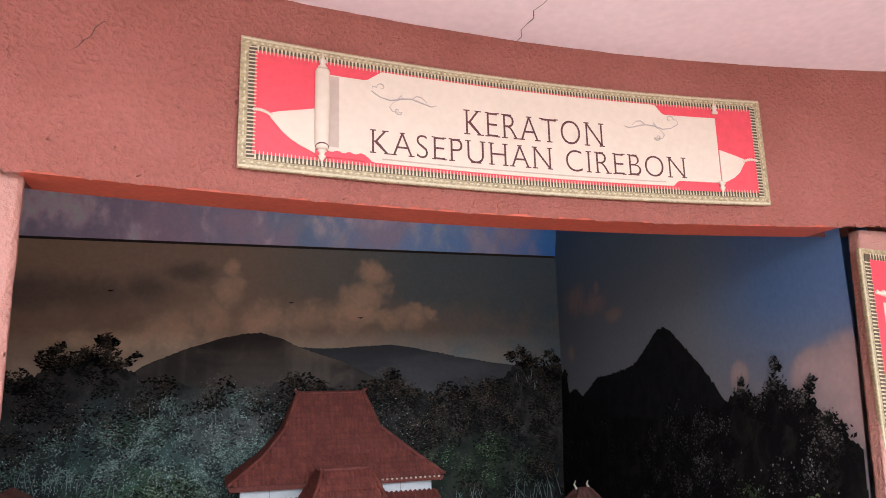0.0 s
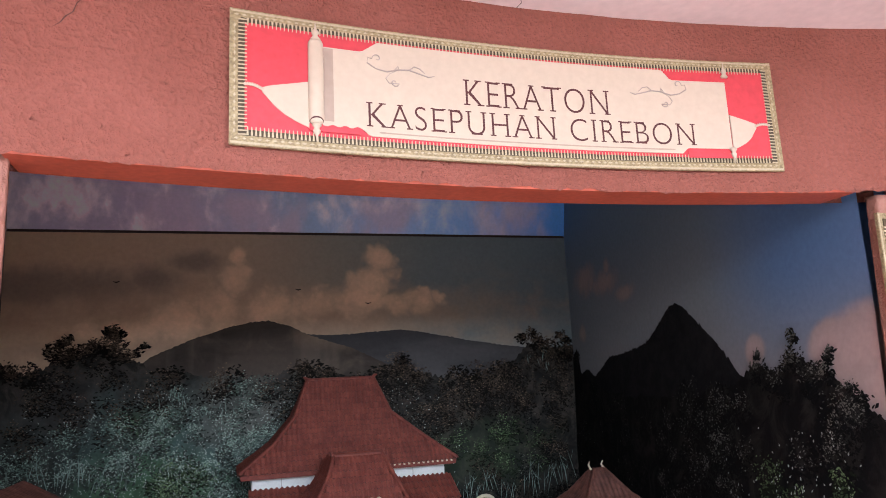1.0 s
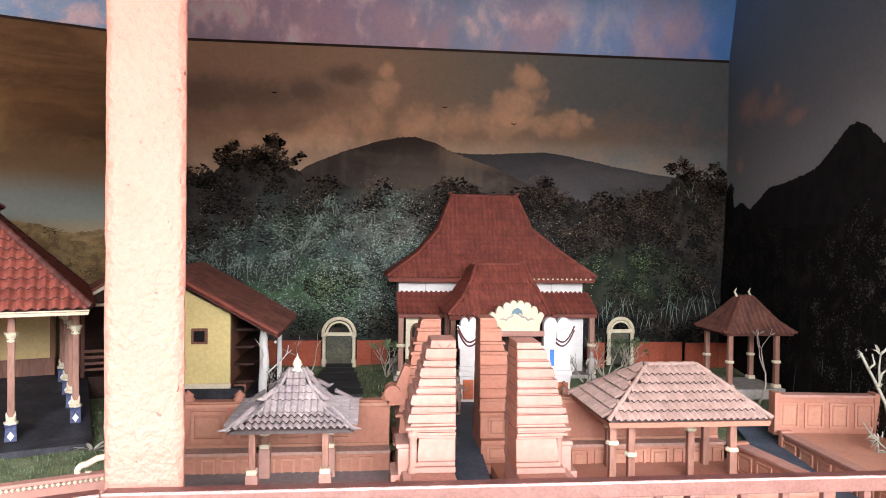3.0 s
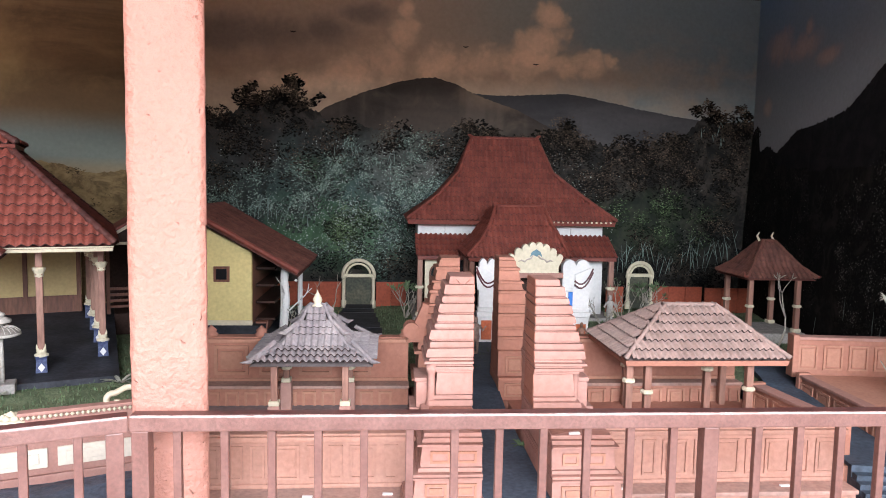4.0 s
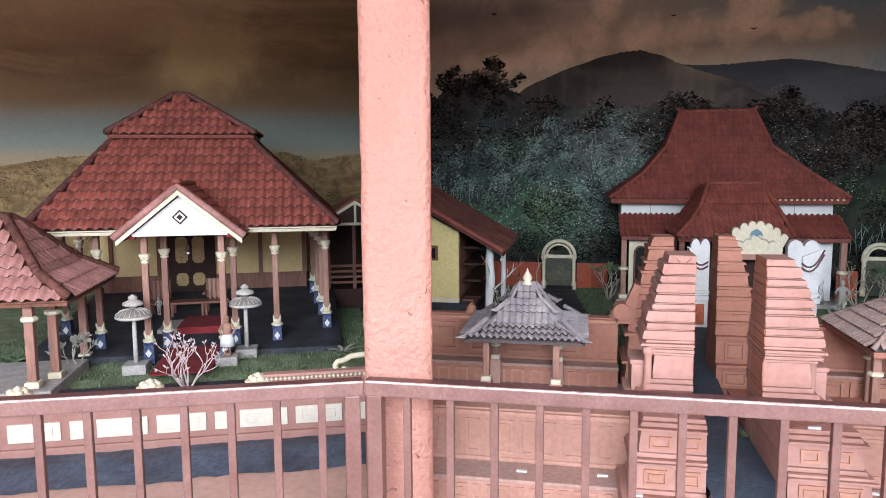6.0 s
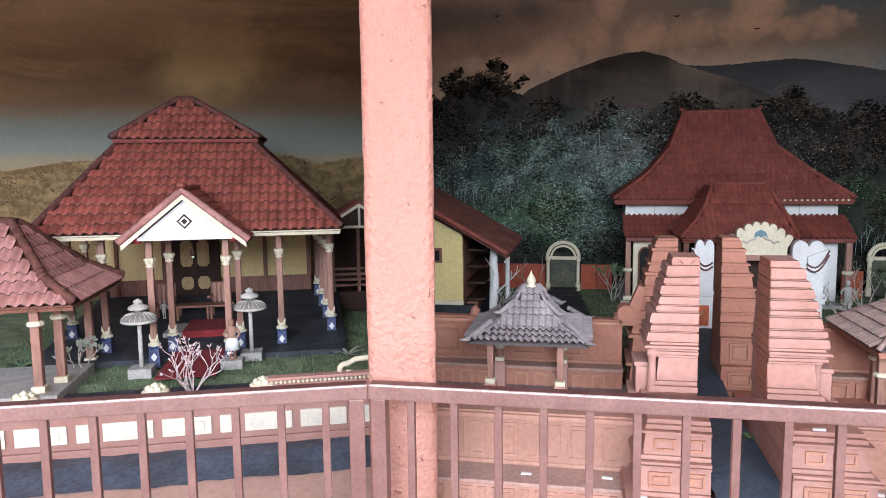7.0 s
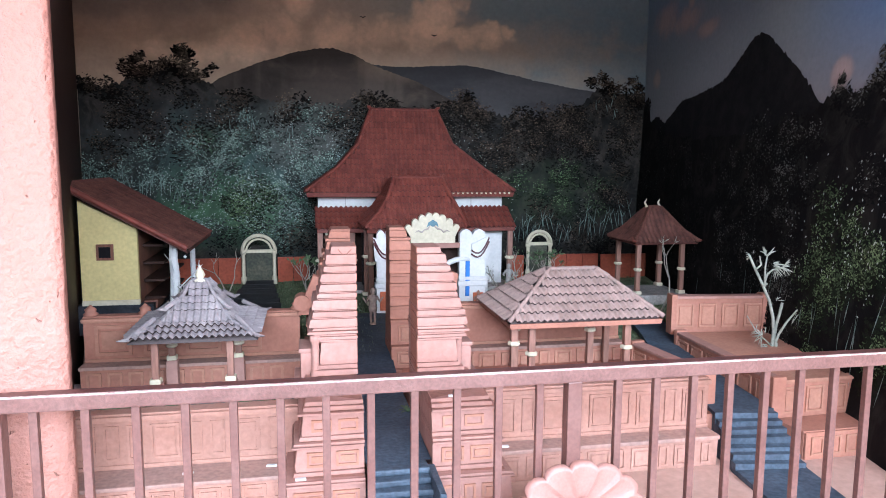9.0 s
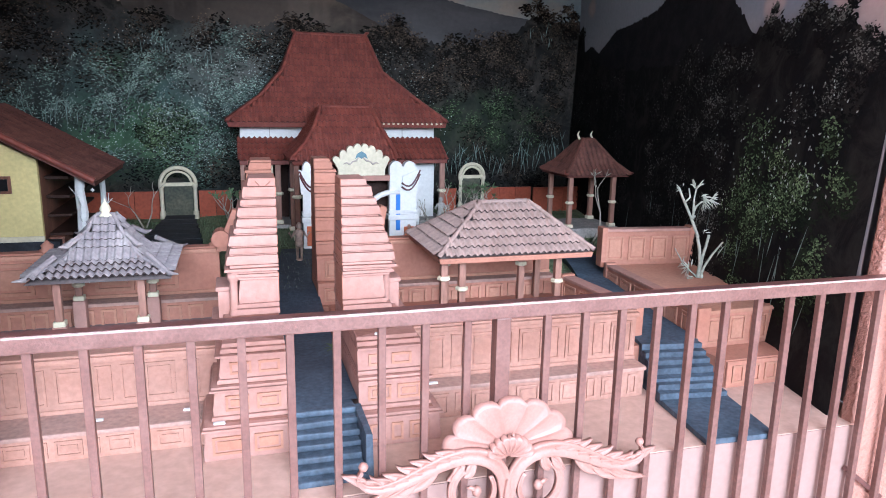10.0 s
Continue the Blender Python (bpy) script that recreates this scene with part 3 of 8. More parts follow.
        # the darker bank, then the lit heaps in front of it
        cv, dp = cumulus(x, ((-1.2, 2.58, 0.70, 0.24), (-0.75, 2.58, 0.55, 0.22), (-0.42, 2.63, 0.36, 0.18), (-0.15, 2.76, 0.30, 0.13)), 0.6, 0.3)
        col = mixc(calc("MULTIPLY", cv, 0.85), col, mixc(dp, (0.180, 0.136, 0.104), (0.118, 0.092, 0.074)))
        col = mixc(calc("MULTIPLY", blob(x, 0.35, 2.34, 1.5, 0.20, 1.3, 0.9), 0.8), col, (0.275, 0.192, 0.128))
        cv, dp = cumulus(x, ((-0.62, 2.26, 0.52, 0.15), (-0.22, 2.34, 0.46, 0.24), (-0.02, 2.44, 0.32, 0.26), (0.13, 2.62, 0.17, 0.25), (0.15, 2.80, 0.10, 0.12), (0.38, 2.42, 0.38, 0.21), (0.70, 2.42, 0.40, 0.20), (1.0, 2.44, 0.34, 0.20)), 0.55, 0.5)
        col = mixc(calc("MULTIPLY", cv, 0.88), col, mixc(dp, (0.34, 0.232, 0.152), (0.47, 0.318, 0.207)))
        cv, dp = cumulus(x, ((1.15, 2.58, 0.28, 0.27), (1.21, 2.80, 0.19, 0.16), (1.10, 2.50, 0.32, 0.22), (1.55, 2.46, 0.20, 0.13), (1.70, 2.48, 0.13, 0.10), (1.35, 2.45, 0.40, 0.14)), 0.42, 0.6)
        col = mixc(calc("MULTIPLY", cv, 0.9), col, mixc(dp, (0.30, 0.205, 0.135), (0.46, 0.308, 0.20)))
        sh = cloud(4.0, (1, 1, 1.2), 0.44, 0.68, (2, 0, 7), 0.55, 0.3)
        col = mixc(calc("MULTIPLY", both(sh, mask(z, 2.9, 2.3)), 0.4), col, (0.21, 0.150, 0.104))
        up = ramp(z, 2.985, 2.992, [(0, (0,)), (1, (1,))])
        sky1 = ramp(x, -1.4, 2.84, [(0, (0.30, 0.27, 0.36)), (0.25, (0.36, 0.27, 0.36)), (0.45, (0.24, 0.30, 0.42)), (0.7, (0.22, 0.34, 0.54)), (1, (0.07, 0.22, 0.52))])
        pur = cloud(2.4, (1.1, 1, 0.6), 0.40, 0.64, (3, 0, 1), 0.5, 0.25)
        top = mixc(calc("MULTIPLY", pur, 0.7), sky1, (0.44, 0.33, 0.40))
        puff = cloud(3.4, (1.1, 1, 0.7), 0.46, 0.68, (5, 0, 2), 0.55, 0.25)
        top = mixc(calc("MULTIPLY", both(puff, mask(x, 3.2, 0.2)), 0.8), top, (0.72, 0.60, 0.62))
        top = mixc(calc("MULTIPLY", both(mask(z, 3.18, 3.45), mask(x, -0.8, 0.4)), 0.6), top, (0.08, 0.20, 0.36))
        col = mixc(up, col, top)
    elif kind == "right":
        col = ramp(z, 1.6, 3.5, [(0, (0.25, 0.235, 0.235)), (0.3, (0.215, 0.240, 0.255)), (0.6, (0.165, 0.225, 0.275)), (1, (0.12, 0.23, 0.37))])
        col = mixc(both(mask(y, 3.1, 2.2), mask(z, 1.7, 2.3)), col, (0.11, 0.195, 0.36))
        cv, dp = cumulus(y, ((4.75, 2.55, 0.34, 0.17), (4.35, 2.47, 0.36, 0.13), (4.28, 2.58, 0.09, 0.10), (4.0, 2.36, 0.24, 0.08), (4.9, 2.14, 0.12, 0.10)), 0.7, 0.35)
        col = mixc(calc("MULTIPLY", cv, 0.65), col, mixc(dp, (0.34, 0.255, 0.215), (0.44, 0.31, 0.25)))
        cv, dp = cumulus(y, ((1.84, 1.88, 0.36, 0.205), (1.78, 1.76, 0.26, 0.16), (2.05, 1.90, 0.17, 0.13), (2.56, 1.90, 0.10, 0.095)), 0.38, 0.12)
        col = mixc(calc("MULTIPLY", cv, 0.9), col, mixc(dp, (0.34, 0.275, 0.255), (0.46, 0.345, 0.32)))
    elif kind == "forest":
        dk = cloud(7.0, (1, 1, 0.9), 0.40, 0.66, (0, 0, 0), 0.7, 0.8)
        col = mixc(dk, (0.006, 0.0055, 0.0048), (0.026, 0.022, 0.018))
        for cx, cz, rx, rz, f, c in ((-0.7, 1.70, 0.60, 0.26, 0.7, (0.020, 0.019, 0.018)), (-0.1, 1.40, 0.85, 0.42, 0.8, (0.030, 0.050, 0.045)), (0.2, 1.70, 0.38, 0.30, 0.75, (0.050, 0.048, 0.042)), (-0.45, 1.16, 0.42, 0.26, 0.7, (0.030, 0.060, 0.028)), (-0.1, 1.10, 0.30, 0.18, 0.7, (0.040, 0.068, 0.040)), (-0.42, 1.62, 0.20, 0.12, 0.7, (0.026, 0.046, 0.020)), (2.0, 1.25, 0.5, 0.25, 0.5, (0.012, 0.020, 0.010))):
            col = mixc(calc("MULTIPLY", blob(x, cx, cz, rx, rz, 1.1, 1.8), f), col, c)
        soft = cloud(9.0, (1, 1, 0.8), 0.42, 0.62, (3, 0, 5), 0.6, 0.5)
        col = mixc(calc("MULTIPLY", soft, 0.45), col, (0.008, 0.0085, 0.0085))
    elif kind == "forest_right":
        dk = cloud(7.0, (1, 1, 0.8), 0.42, 0.68, (0, 0, 0), 0.7, 0.8)
        col = mixc(dk, (0.007, 0.0065, 0.007), (0.026, 0.024, 0.021))
    elif kind == "hill":
        h = cloud(2.2, (0.6, 1, 2.4), 0.35, 0.7, (0, 0, 0), 0.6, 0.4)
        col = mixc(h, (0.019, 0.0155, 0.0133), (0.034, 0.027, 0.022))
        col = mixc(calc("MULTIPLY", blob(x, 0.42, 2.0, 0.4, 0.25, 1.2, 1.2), 0.55), col, (0.052, 0.041, 0.033))
        # Vertical glare on the mural, painted into the hill as paler bands.
        glare = cloud(3.0, (2.6, 1, 0.10), 0.5, 0.75, (0, 0, 0), 0.4, 0.1)
        col = mixc(calc("MULTIPLY", glare, 0.55), col, (0.070, 0.056, 0.045))
        col = mixc(calc("MULTIPLY", both(mask(z, 2.02, 2.24), blob(x, 0.92, 2.2, 0.30, 0.13, 1.0, 1.0)), 0.85), col, (0.11, 0.08, 0.055))
        col = mixc(calc("MULTIPLY", cloud(3.2, (1, 1, 0.8), 0.55, 0.75, (8, 0, 1), 0.6, 0.4), 0.35), col, (0.085, 0.066, 0.05))
    elif kind == "hill_far":
        h = cloud(2.6, (0.6, 1, 2.0), 0.35, 0.7, (4, 0, 0), 0.6, 0.4)
        col = mixc(h, (0.030, 0.029, 0.030), (0.046, 0.043, 0.043))
    elif kind == "peak":
        h = cloud(9, (1, 1, 1), 0.35, 0.7, (0, 0, 0), 0.7, 0.3)
        col = mixc(h, (0.010, 0.010, 0.0115), (0.021, 0.0195, 0.020))
    elif kind == "field":
        h = cloud(9, (1, 1, 1.6), 0.36, 0.66, (0, 0, 0), 0.7, 0.6)
        col = mixc(h, (0.060, 0.040, 0.018), (0.135, 0.092, 0.044))
    else:
        col = ramp(z, 1.45, 3.0, [(0, (0.15, 0.105, 0.058)), (0.10, (0.13, 0.108, 0.070)), (0.15, (0.090, 0.098, 0.082)), (0.24, (0.070, 0.076, 0.064)), (0.36, (0.070, 0.043, 0.022)), (0.5, (0.072, 0.043, 0.021)), (0.75, (0.105, 0.064, 0.032)), (1, (0.145, 0.090, 0.048))])
        dk = cloud(1.3, (0.55, 0.55, 2.0), 0.42, 0.62, (1, 0, 2.2), 0.6, 0.8)
        col = mixc(calc("MULTIPLY", both(dk, mask(z, 1.85, 2.15)), 0.75), col, (0.046, 0.028, 0.014))
        gl = cloud(2.2, (0.6, 0.6, 1.7), 0.46, 0.68, (3, 0, 0.2), 0.65, 0.8)
        col = mixc(calc("MULTIPLY", both(gl, mask(z, 2.0, 2.3)), 0.5), col, (0.14, 0.086, 0.040))
        lsky = mixc(calc("MULTIPLY", cloud(3.0, (0.8, 0.8, 1.1), 0.44, 0.64, (2, 0, 4), 0.65, 0.7), 0.7), (0.20, 0.34, 0.50), (0.62, 0.50, 0.52))
        col = mixc(ramp(z, 2.985, 2.992, [(0, (0,)), (1, (1,))]), col, lsky)
        col = mixc(calc("MULTIPLY", blob(x, -2.69, 2.29, 0.34, 0.22, 1.2, 1.2), 0.6), col, (0.20, 0.135, 0.060))
    grain = nd.new("ShaderNodeTexNoise")
    grain.inputs["Scale"].default_value, grain.inputs["Detail"].default_value = 40, 3
    lk.new(geo.outputs["Position"], grain.inputs["Vector"])
    gr = nd.new("ShaderNodeMapRange")
    gr.inputs["To Min"].default_value, gr.inputs["To Max"].default_value = (0.98, 1.28) if kind == "right" else (0.72, 0.94) if kind in ("peak", "forest_right") else (2.0, 2.6) if kind == "forest" else (1.75, 2.25) if kind == "hill" else (1.65, 2.15) if kind in ("left", "field") else (1.6, 2.1)
    lk.new(grain.outputs["Fac"], gr.inputs["Value"])
    sc = nd.new("ShaderNodeVectorMath")
    sc.operation = "SCALE"
    lk.new(col, sc.inputs[0])
    lk.new(gr.outputs[0], sc.inputs["Scale"])
    lk.new(sc.outputs[0], b.inputs["Base Color"])
    return m


M["mural_back"], M["mural_right"], M["mural_left"] = mural("mural_sky_back", "back"), mural("mural_sky_right", "right"), mural("mural_sky_left", "left")
M["hill_far"] = mural("mural_hill_far", "hill_far")
M["forest"], M["forest_right"], M["hill"], M["peak"], M["field"] = mural("mural_forest", "forest"), mural("mural_forest_side", "forest_right"), mural("mural_hill", "hill"), mural("mural_peak", "peak"), mural("mural_field", "field")
solid("wall_back", slab([(-1.45, BACK_Y), (2.84, BACK_Y), (2.95, BACK_Y + 0.12), (-1.45, BACK_Y + 0.12)], BASE_Z - 0.01, 2.986), M["mural_back"], "back wall with a painted sky, hills and forest mural", "wall")
ub = bmesh.new()
uv = [ub.verts.new(p) for p in ((-1.45, BACK_Y, 2.987), (2.84, BACK_Y, 2.987), (2.80, BACK_Y - 0.30, 4.0), (-1.45, BACK_Y - 0.30, 4.0), (-1.45, BACK_Y + 0.12, 2.987), (2.95, BACK_Y + 0.12, 2.987), (2.95, BACK_Y + 0.12, 4.0), (-1.45, BACK_Y + 0.12, 4.0))]
for f in ((0, 1, 2, 3), (5, 4, 7, 6), (0, 4, 5, 1), (3, 2, 6, 7), (1, 5, 6, 2), (4, 0, 3, 7)):
    ub.faces.new([uv[i] for i in f])
solid("wall_back_upper", ub, M["mural_back"], "forward-leaning upper board painted with a blue and purple sky", "wall")
WC, WE = Vector((2.84, BACK_Y, 0)), Vector((2.308, 1.655, 0))
WD = (WE - WC).normalized()


def side_lean(a, z):
    """How far the lower part of the side wall stands in from its upper part."""
    return (0.035 + 0.115 * a / 3.55) * max(0.0, 2.0 - z)


def side_end(z):
    """The near edge of the side wall leans back with the column."""
    return 3.40 + 0.15 * max(0.0, min(1.0, (2.0 - z) / 1.54))


rw = bmesh.new()
rwa, rwz = [i / 24 for i in range(25)], [BASE_Z - 0.01 + 0.11 * j for j in range(14)] + [2.0, 4.0]
rwf = [[rw.verts.new((WC.x + WD.x * a * side_end(z) - side_lean(a * side_end(z), z), WC.y + WD.y * a * side_end(z), z)) for z in rwz] for a in rwa]
rwb = [[rw.verts.new((v.co.x + 0.14, v.co.y, v.co.z)) for v in row] for row in rwf]
for i in range(24):
    for j in range(len(rwz) - 1):
        rw.faces.new((rwf[i][j], rwf[i + 1][j], rwf[i + 1][j + 1], rwf[i][j + 1]))
        rw.faces.new((rwb[i][j + 1], rwb[i + 1][j + 1], rwb[i + 1][j], rwb[i][j]))
solid("wall_right", rw, M["mural_right"], "side wall with a dark painted mountain and forest mural", "wall")
solid("wall_left", slab([(-1.46, 5.16), (-5.1, 3.71), (-5.15, 3.83), (-1.46, 5.28)], BASE_Z - 0.01, 4.0), M["mural_left"], "back wall with a brown painted sky and dry field mural", "wall")
solid("partition", slab([(-0.60, 1.87), (-0.525, 1.88), (-1.375, BACK_Y), (-1.44, BACK_Y)], BASE_Z - 0.01, 4.0), M["darkwood"], "dark thin partition between two displays", "wall")
solid("mural_seam", bx(-1.37, 2.835, BACK_Y - 0.006, BACK_Y + 0.002, 2.978, 2.996), M["crack"], "dark joint between the boards of the mural", "trim")

solid("mural_seam_left", slab([(-1.462, 5.152), (-5.09, 3.707), (-5.09, 3.713), (-1.462, 5.158)], 2.978, 2.996), M["crack"], "dark joint between the boards of the far mural", "trim")
solid("partition_edge", slab([(-0.535, 1.872), (-0.527, 1.872), (-0.545, 1.945), (-0.553, 1.945)], BASE_Z, 2.5), M["stone"], "thin pale metal edge strip beside the column", "trim")

# ---- the railing in front of the displays ----


def rail_run(name, a, b, spacing, label, posts, top=0.968, first=0.0):
    """A straight run of railing from a to b on the floor plan."""
    a, b = Vector((*a, 0)), Vector((*b, 0))
    ln = (b - a).length
    ang = math.degrees(math.atan2((b - a).y, (b - a).x))
    t = thing(name, label, "railing", "railings", pose(a.x, a.y, 0, 0, 0, ang))
    tr = part("top_rail", bx(0, ln, -0.022, 0.022, top - 0.038, top, 0.004), M["railface"], t, "worn brown-red painted top rail")
    part("rail_cap", bx(0.002, ln - 0.002, -0.0135, 0.020, top - 0.002, top + 0.0012, 0.0008), M["railtop"], tr, "dark red top face")
    # Partly wear, partly the rail's bright highlight put into the colour of this strip.
    part("worn_edge", ridged(bx(0.002, ln - 0.002, -0.0215, -0.0135, top - 0.004, top + 0.0012, 0.0015), 20, 0.0006), M["railworn_highlight"], tr, "pale worn edge with a highlight painted into its colour")
    part("bottom_rail", bx(0, ln, -0.014, 0.014, 0.10, 0.13, 0.004), M["rail"], t)
    bar = mesh_of("baluster", bx(-0.0098, 0.0098, -0.0098, 0.0098, 0.128, top - 0.036, 0.0025), M["rail"])
    x = first if first else spacing
    while x < ln - 0.03:
        if min(abs(x - p) for p in posts) > 0.045:
            shared("baluster", bar, t, pose(x, 0, 0))
        x += spacing
    for p in posts:
        part("post", bx(p - 0.020, p + 0.020, -0.020, 0.020, 0.0, top - 0.037, 0.003), M["rail"], t)
    return t


rail_r = rail_run("railing", (-0.575, 1.576), (2.26, 1.570), 0.1115, "brown-red painted steel railing with square balusters", [0.025, 1.428], first=0.108)
part("wall_bracket", tube([(2.66, 0.016, 0.315), (2.72, 0.016, 0.27), (2.83, 0.016, 0.185)], 0.011, 4), M["railtop"], rail_r, "dark steel bracket fixing the railing to the column")
rail_run("railing", (-2.62, 0.816), (-0.583, 1.577), 0.1115, "brown-red painted steel railing meeting the column", [0.02, 2.145], first=0.06, top=0.9665)

# shell and scroll ornament on the railing
orn = thing("railing_ornament", "pink cast shell ornament with curling leaf scrolls on the railing", "ornament", at=pose(0.872, 1.548, 0.56, 0, 2.3, 0))


def fan_rib(a, spread, r0, r1, ex, ez, zc, lift, dip):
    """One hollowed rib of a shell: a wedge with a rounded end and thin raised borders."""
    b = bmesh.new()
    rows = []
    ks = (-1, -0.9, -0.72, -0.4, 0, 0.4, 0.72, 0.9, 1)
    for i in range(9):
        q = i / 8
        r = r0 + (r1 - r0) * q
        row = []
        for k in ks:
            t = a + spread * k
            h = lift * (0.45 + 0.55 * math.sin(1.9 * q)) + (dip if abs(k) >= 0.9 else -dip * (0.9 - k * k) * 0.9) * min(1, q * 2)
            re = r - (r1 - r0) * 0.13 * q * q * abs(k) ** 3
            row.append(b.verts.new((re * math.cos(t) * ex, -h, re * math.sin(t) * ez + zc)))
        rows.append(row)
    for p, q in zip(rows, rows[1:]):
        for k in range(len(ks) - 1):
            b.faces.new((p[k], p[k + 1], q[k + 1], q[k]))
    back = [b.verts.new(v.co + Vector((0, 0.020, 0))) for v in rows[-1]]
    for k in range(len(ks) - 1):
        b.faces.new((rows[-1][k], rows[-1][k + 1], back[k + 1], back[k]))
    return b


for i in range(7):
    a = radians(-4 + 188 * (i + 0.5) / 7)
    part("shell_rib", fan_rib(a, radians(188 / 14 + 0.3), 0.03, 0.185, 1.0, 0.78, 0.012, 0.018, 0.0032), M["shell"], orn, smooth=True)
for i in range(9):
    a = radians(14 + 152 * (i + 0.5) / 9)
    part("inner_rib", fan_rib(a, radians(152 / 18 + 0.2), 0.006, 0.072, 1.0, 0.95, -0.012, 0.036, 0.003), M["shell"], orn, smooth=True)
part("hub_bead", lathe([(0.0005, -0.006), (0.006, 0), (0.0005, 0.006)], 9, (0, -0.034, 0.062)), M["shell"], orn, smooth=True)


def strap(pts, widths, thick, bm=None):
    """A flat band with a hollow face that follows a path in the plane of the railing."""
    b = bm if bm else bmesh.new()
    pts = [Vector((p[0], p[1], p[2])) for p in pts]
    rings = []
    for i, p in enumerate(pts):
        d = (pts[min(i + 1, len(pts) - 1)] - pts[max(i - 1, 0)]).normalized()
        n = Vector((-d.z, 0, d.x))
        w = widths[i]
        rings.append([b.verts.new(p + n * w * u + Vector((0, -thick * v, 0))) for u, v in ((-1, 0), (-1, 0.8), (-0.75, 1.15), (-0.3, 0.55), (0.3, 0.55), (0.75, 1.15), (1, 0.8), (1, 0))])
    for a, c in zip(rings, rings[1:]):
        for k in range(8):
            b.faces.new((a[k], a[(k + 1) % 8], c[(k + 1) % 8], c[k]))
    b.faces.new(list(reversed(rings[0])))
    b.faces.new(rings[-1])
    return b


def smooth_path(pts, n=5):
    out = []
    for i in range(len(pts) - 1):
        p = [Vector(pts[max(0, min(len(pts) - 1, i + k))]) for k in (-1, 0, 1, 2)]
        for j in range(n):
            t = j / n
            out.append(0.5 * (2 * p[1] + (p[2] - p[0]) * t + (2 * p[0] - 5 * p[1] + 4 * p[2] - p[3]) * t * t + (3 * p[1] - p[0] - 3 * p[2] + p[3]) * t ** 3))
    return out + [Vector(pts[-1])]


for sgn in (-1, 1):
    wing = smooth_path([(sgn * x, -0.012, z) for x, z in ((0.006, -0.16), (0.008, -0.10), (0.022, -0.045), (0.06, -0.008), (0.11, 0.006), (0.165, 0.0), (0.225, -0.022), (0.285, -0.048), (0.34, -0.062), (0.385, -0.054), (0.404, -0.030), (0.396, -0.010))])
    nw = len(wing) - 1
    part("leaf_stem", strap(wing, [0.013 + 0.011 * math.sin(math.pi * min(1, i / nw * 1.15)) - 0.009 * (i / nw) ** 2 for i in range(nw + 1)], 0.018), M["shell"], orn, smooth=True)
    part("bud", lathe([(0.0005, -0.013), (0.009, -0.009), (0.013, 0), (0.009, 0.009), (0.0005, 0.013)], 12, (sgn * 0.392, -0.020, 0.002)), M["shell"], orn, smooth=True)
    arc = smooth_path([(sgn * (0.092 + 0.066 * (1 - 0.18 * k / 12) * math.cos(radians(60 - 23 * k))), -0.010, -0.096 + 0.075 * (1 - 0.18 * k / 12) * math.sin(radians(60 - 23 * k))) for k in range(13)], 2)
    part("scroll", strap(arc, [0.013 - 0.007 * i / (len(arc) - 1) for i in range(len(arc))], 0.014), M["shell"], orn, smooth=True)
    part("bud", lathe([(0.0005, -0.015), (0.010, -0.011), (0.014, 0), (0.010, 0.011), (0.0005, 0.015)], 12, (sgn * 0.088, -0.024, -0.095)), M["shell"], orn, smooth=True)
    part("bud_tip", tube([(sgn * 0.092, -0.026, -0.09), (sgn * 0.108, -0.026, -0.082), (sgn * 0.118, -0.022, -0.084)], [0.009, 0.006, 0.001], 6), M["shell"], orn, smooth=True)
    for k in range(9):
        i = int(nw * (0.42 + 0.055 * k))
        p = wing[i]
        ln, up = 0.066 - 0.002 * k, 0.014 + 0.0006 * k
        part("leaf_lobe", strap(smooth_path([(p.x - sgn * 0.012, -0.012, p.z + 0.004), (p.x + sgn * ln * 0.35, -0.016, p.z + up * 0.9), (p.x + sgn * ln * 0.75, -0.014, p.z + up * 1.25), (p.x + sgn * ln, -0.010, p.z + up * (1.9 if k % 2 else 1.5))], 3), [0.006, 0.009, 0.011, 0.011, 0.010, 0.008, 0.006, 0.004, 0.002, 0.0006], 0.012), M["shell"], orn, smooth=True)
    for k, (x0, z0, x1, z1) in enumerate(((0.20, -0.03, 0.30, -0.085), (0.25, -0.05, 0.36, -0.105), (0.30, -0.065, 0.425, -0.108), (0.13, -0.012, 0.17, -0.06), (0.10, -0.016, 0.125, -0.055))):
        part("under_leaf", strap(smooth_path([(sgn * x0, -0.010, z0), (sgn * (x0 * 0.6 + x1 * 0.4), -0.014, z0 * 0.5 + z1 * 0.5 - 0.008), (sgn * x1, -0.010, z1)], 4), [0.008, 0.012, 0.014, 0.015, 0.014, 0.012, 0.009, 0.005, 0.001], 0.011), M["shell"], orn, smooth=True)

# ---- terraces, walls and gates of the palace model ----
GARDEN_Z = 0.64
solid("court_floor", slab([(-0.60, 2.13), (0.30, 2.13), (0.30, 2.85), (-0.80, 2.85)], BASE_Z, 0.60), M["greycourt"], "terracotta front court floor of the palace model", "floor")
solid("court_floor_b", slab([(0.56, 2.09), (1.62, 2.09), (1.62, 2.87), (0.56, 2.87)], BASE_Z, 0.60), M["terra"], "terracotta front court floor of the palace model", "floor")
gr = bmesh.new()
bmesh.ops.create_grid(gr, x_segments=90, y_segments=60, size=1.0)
for v in gr.verts:
    u, w = (v.co.x + 1) / 2, (v.co.y + 1) / 2
    y = 2.93 + w * (BACK_Y - 2.94)
    xl, xr = -0.46 - (y - 1.89) * 0.281 + 0.03, 2.24 + (y - 1.72) * 0.174 - 0.01
    v.co = Vector((xl + u * (xr - xl), y, GARDEN_Z + 0.012 * noise.noise(Vector((u * 16, w * 10, 0)))))
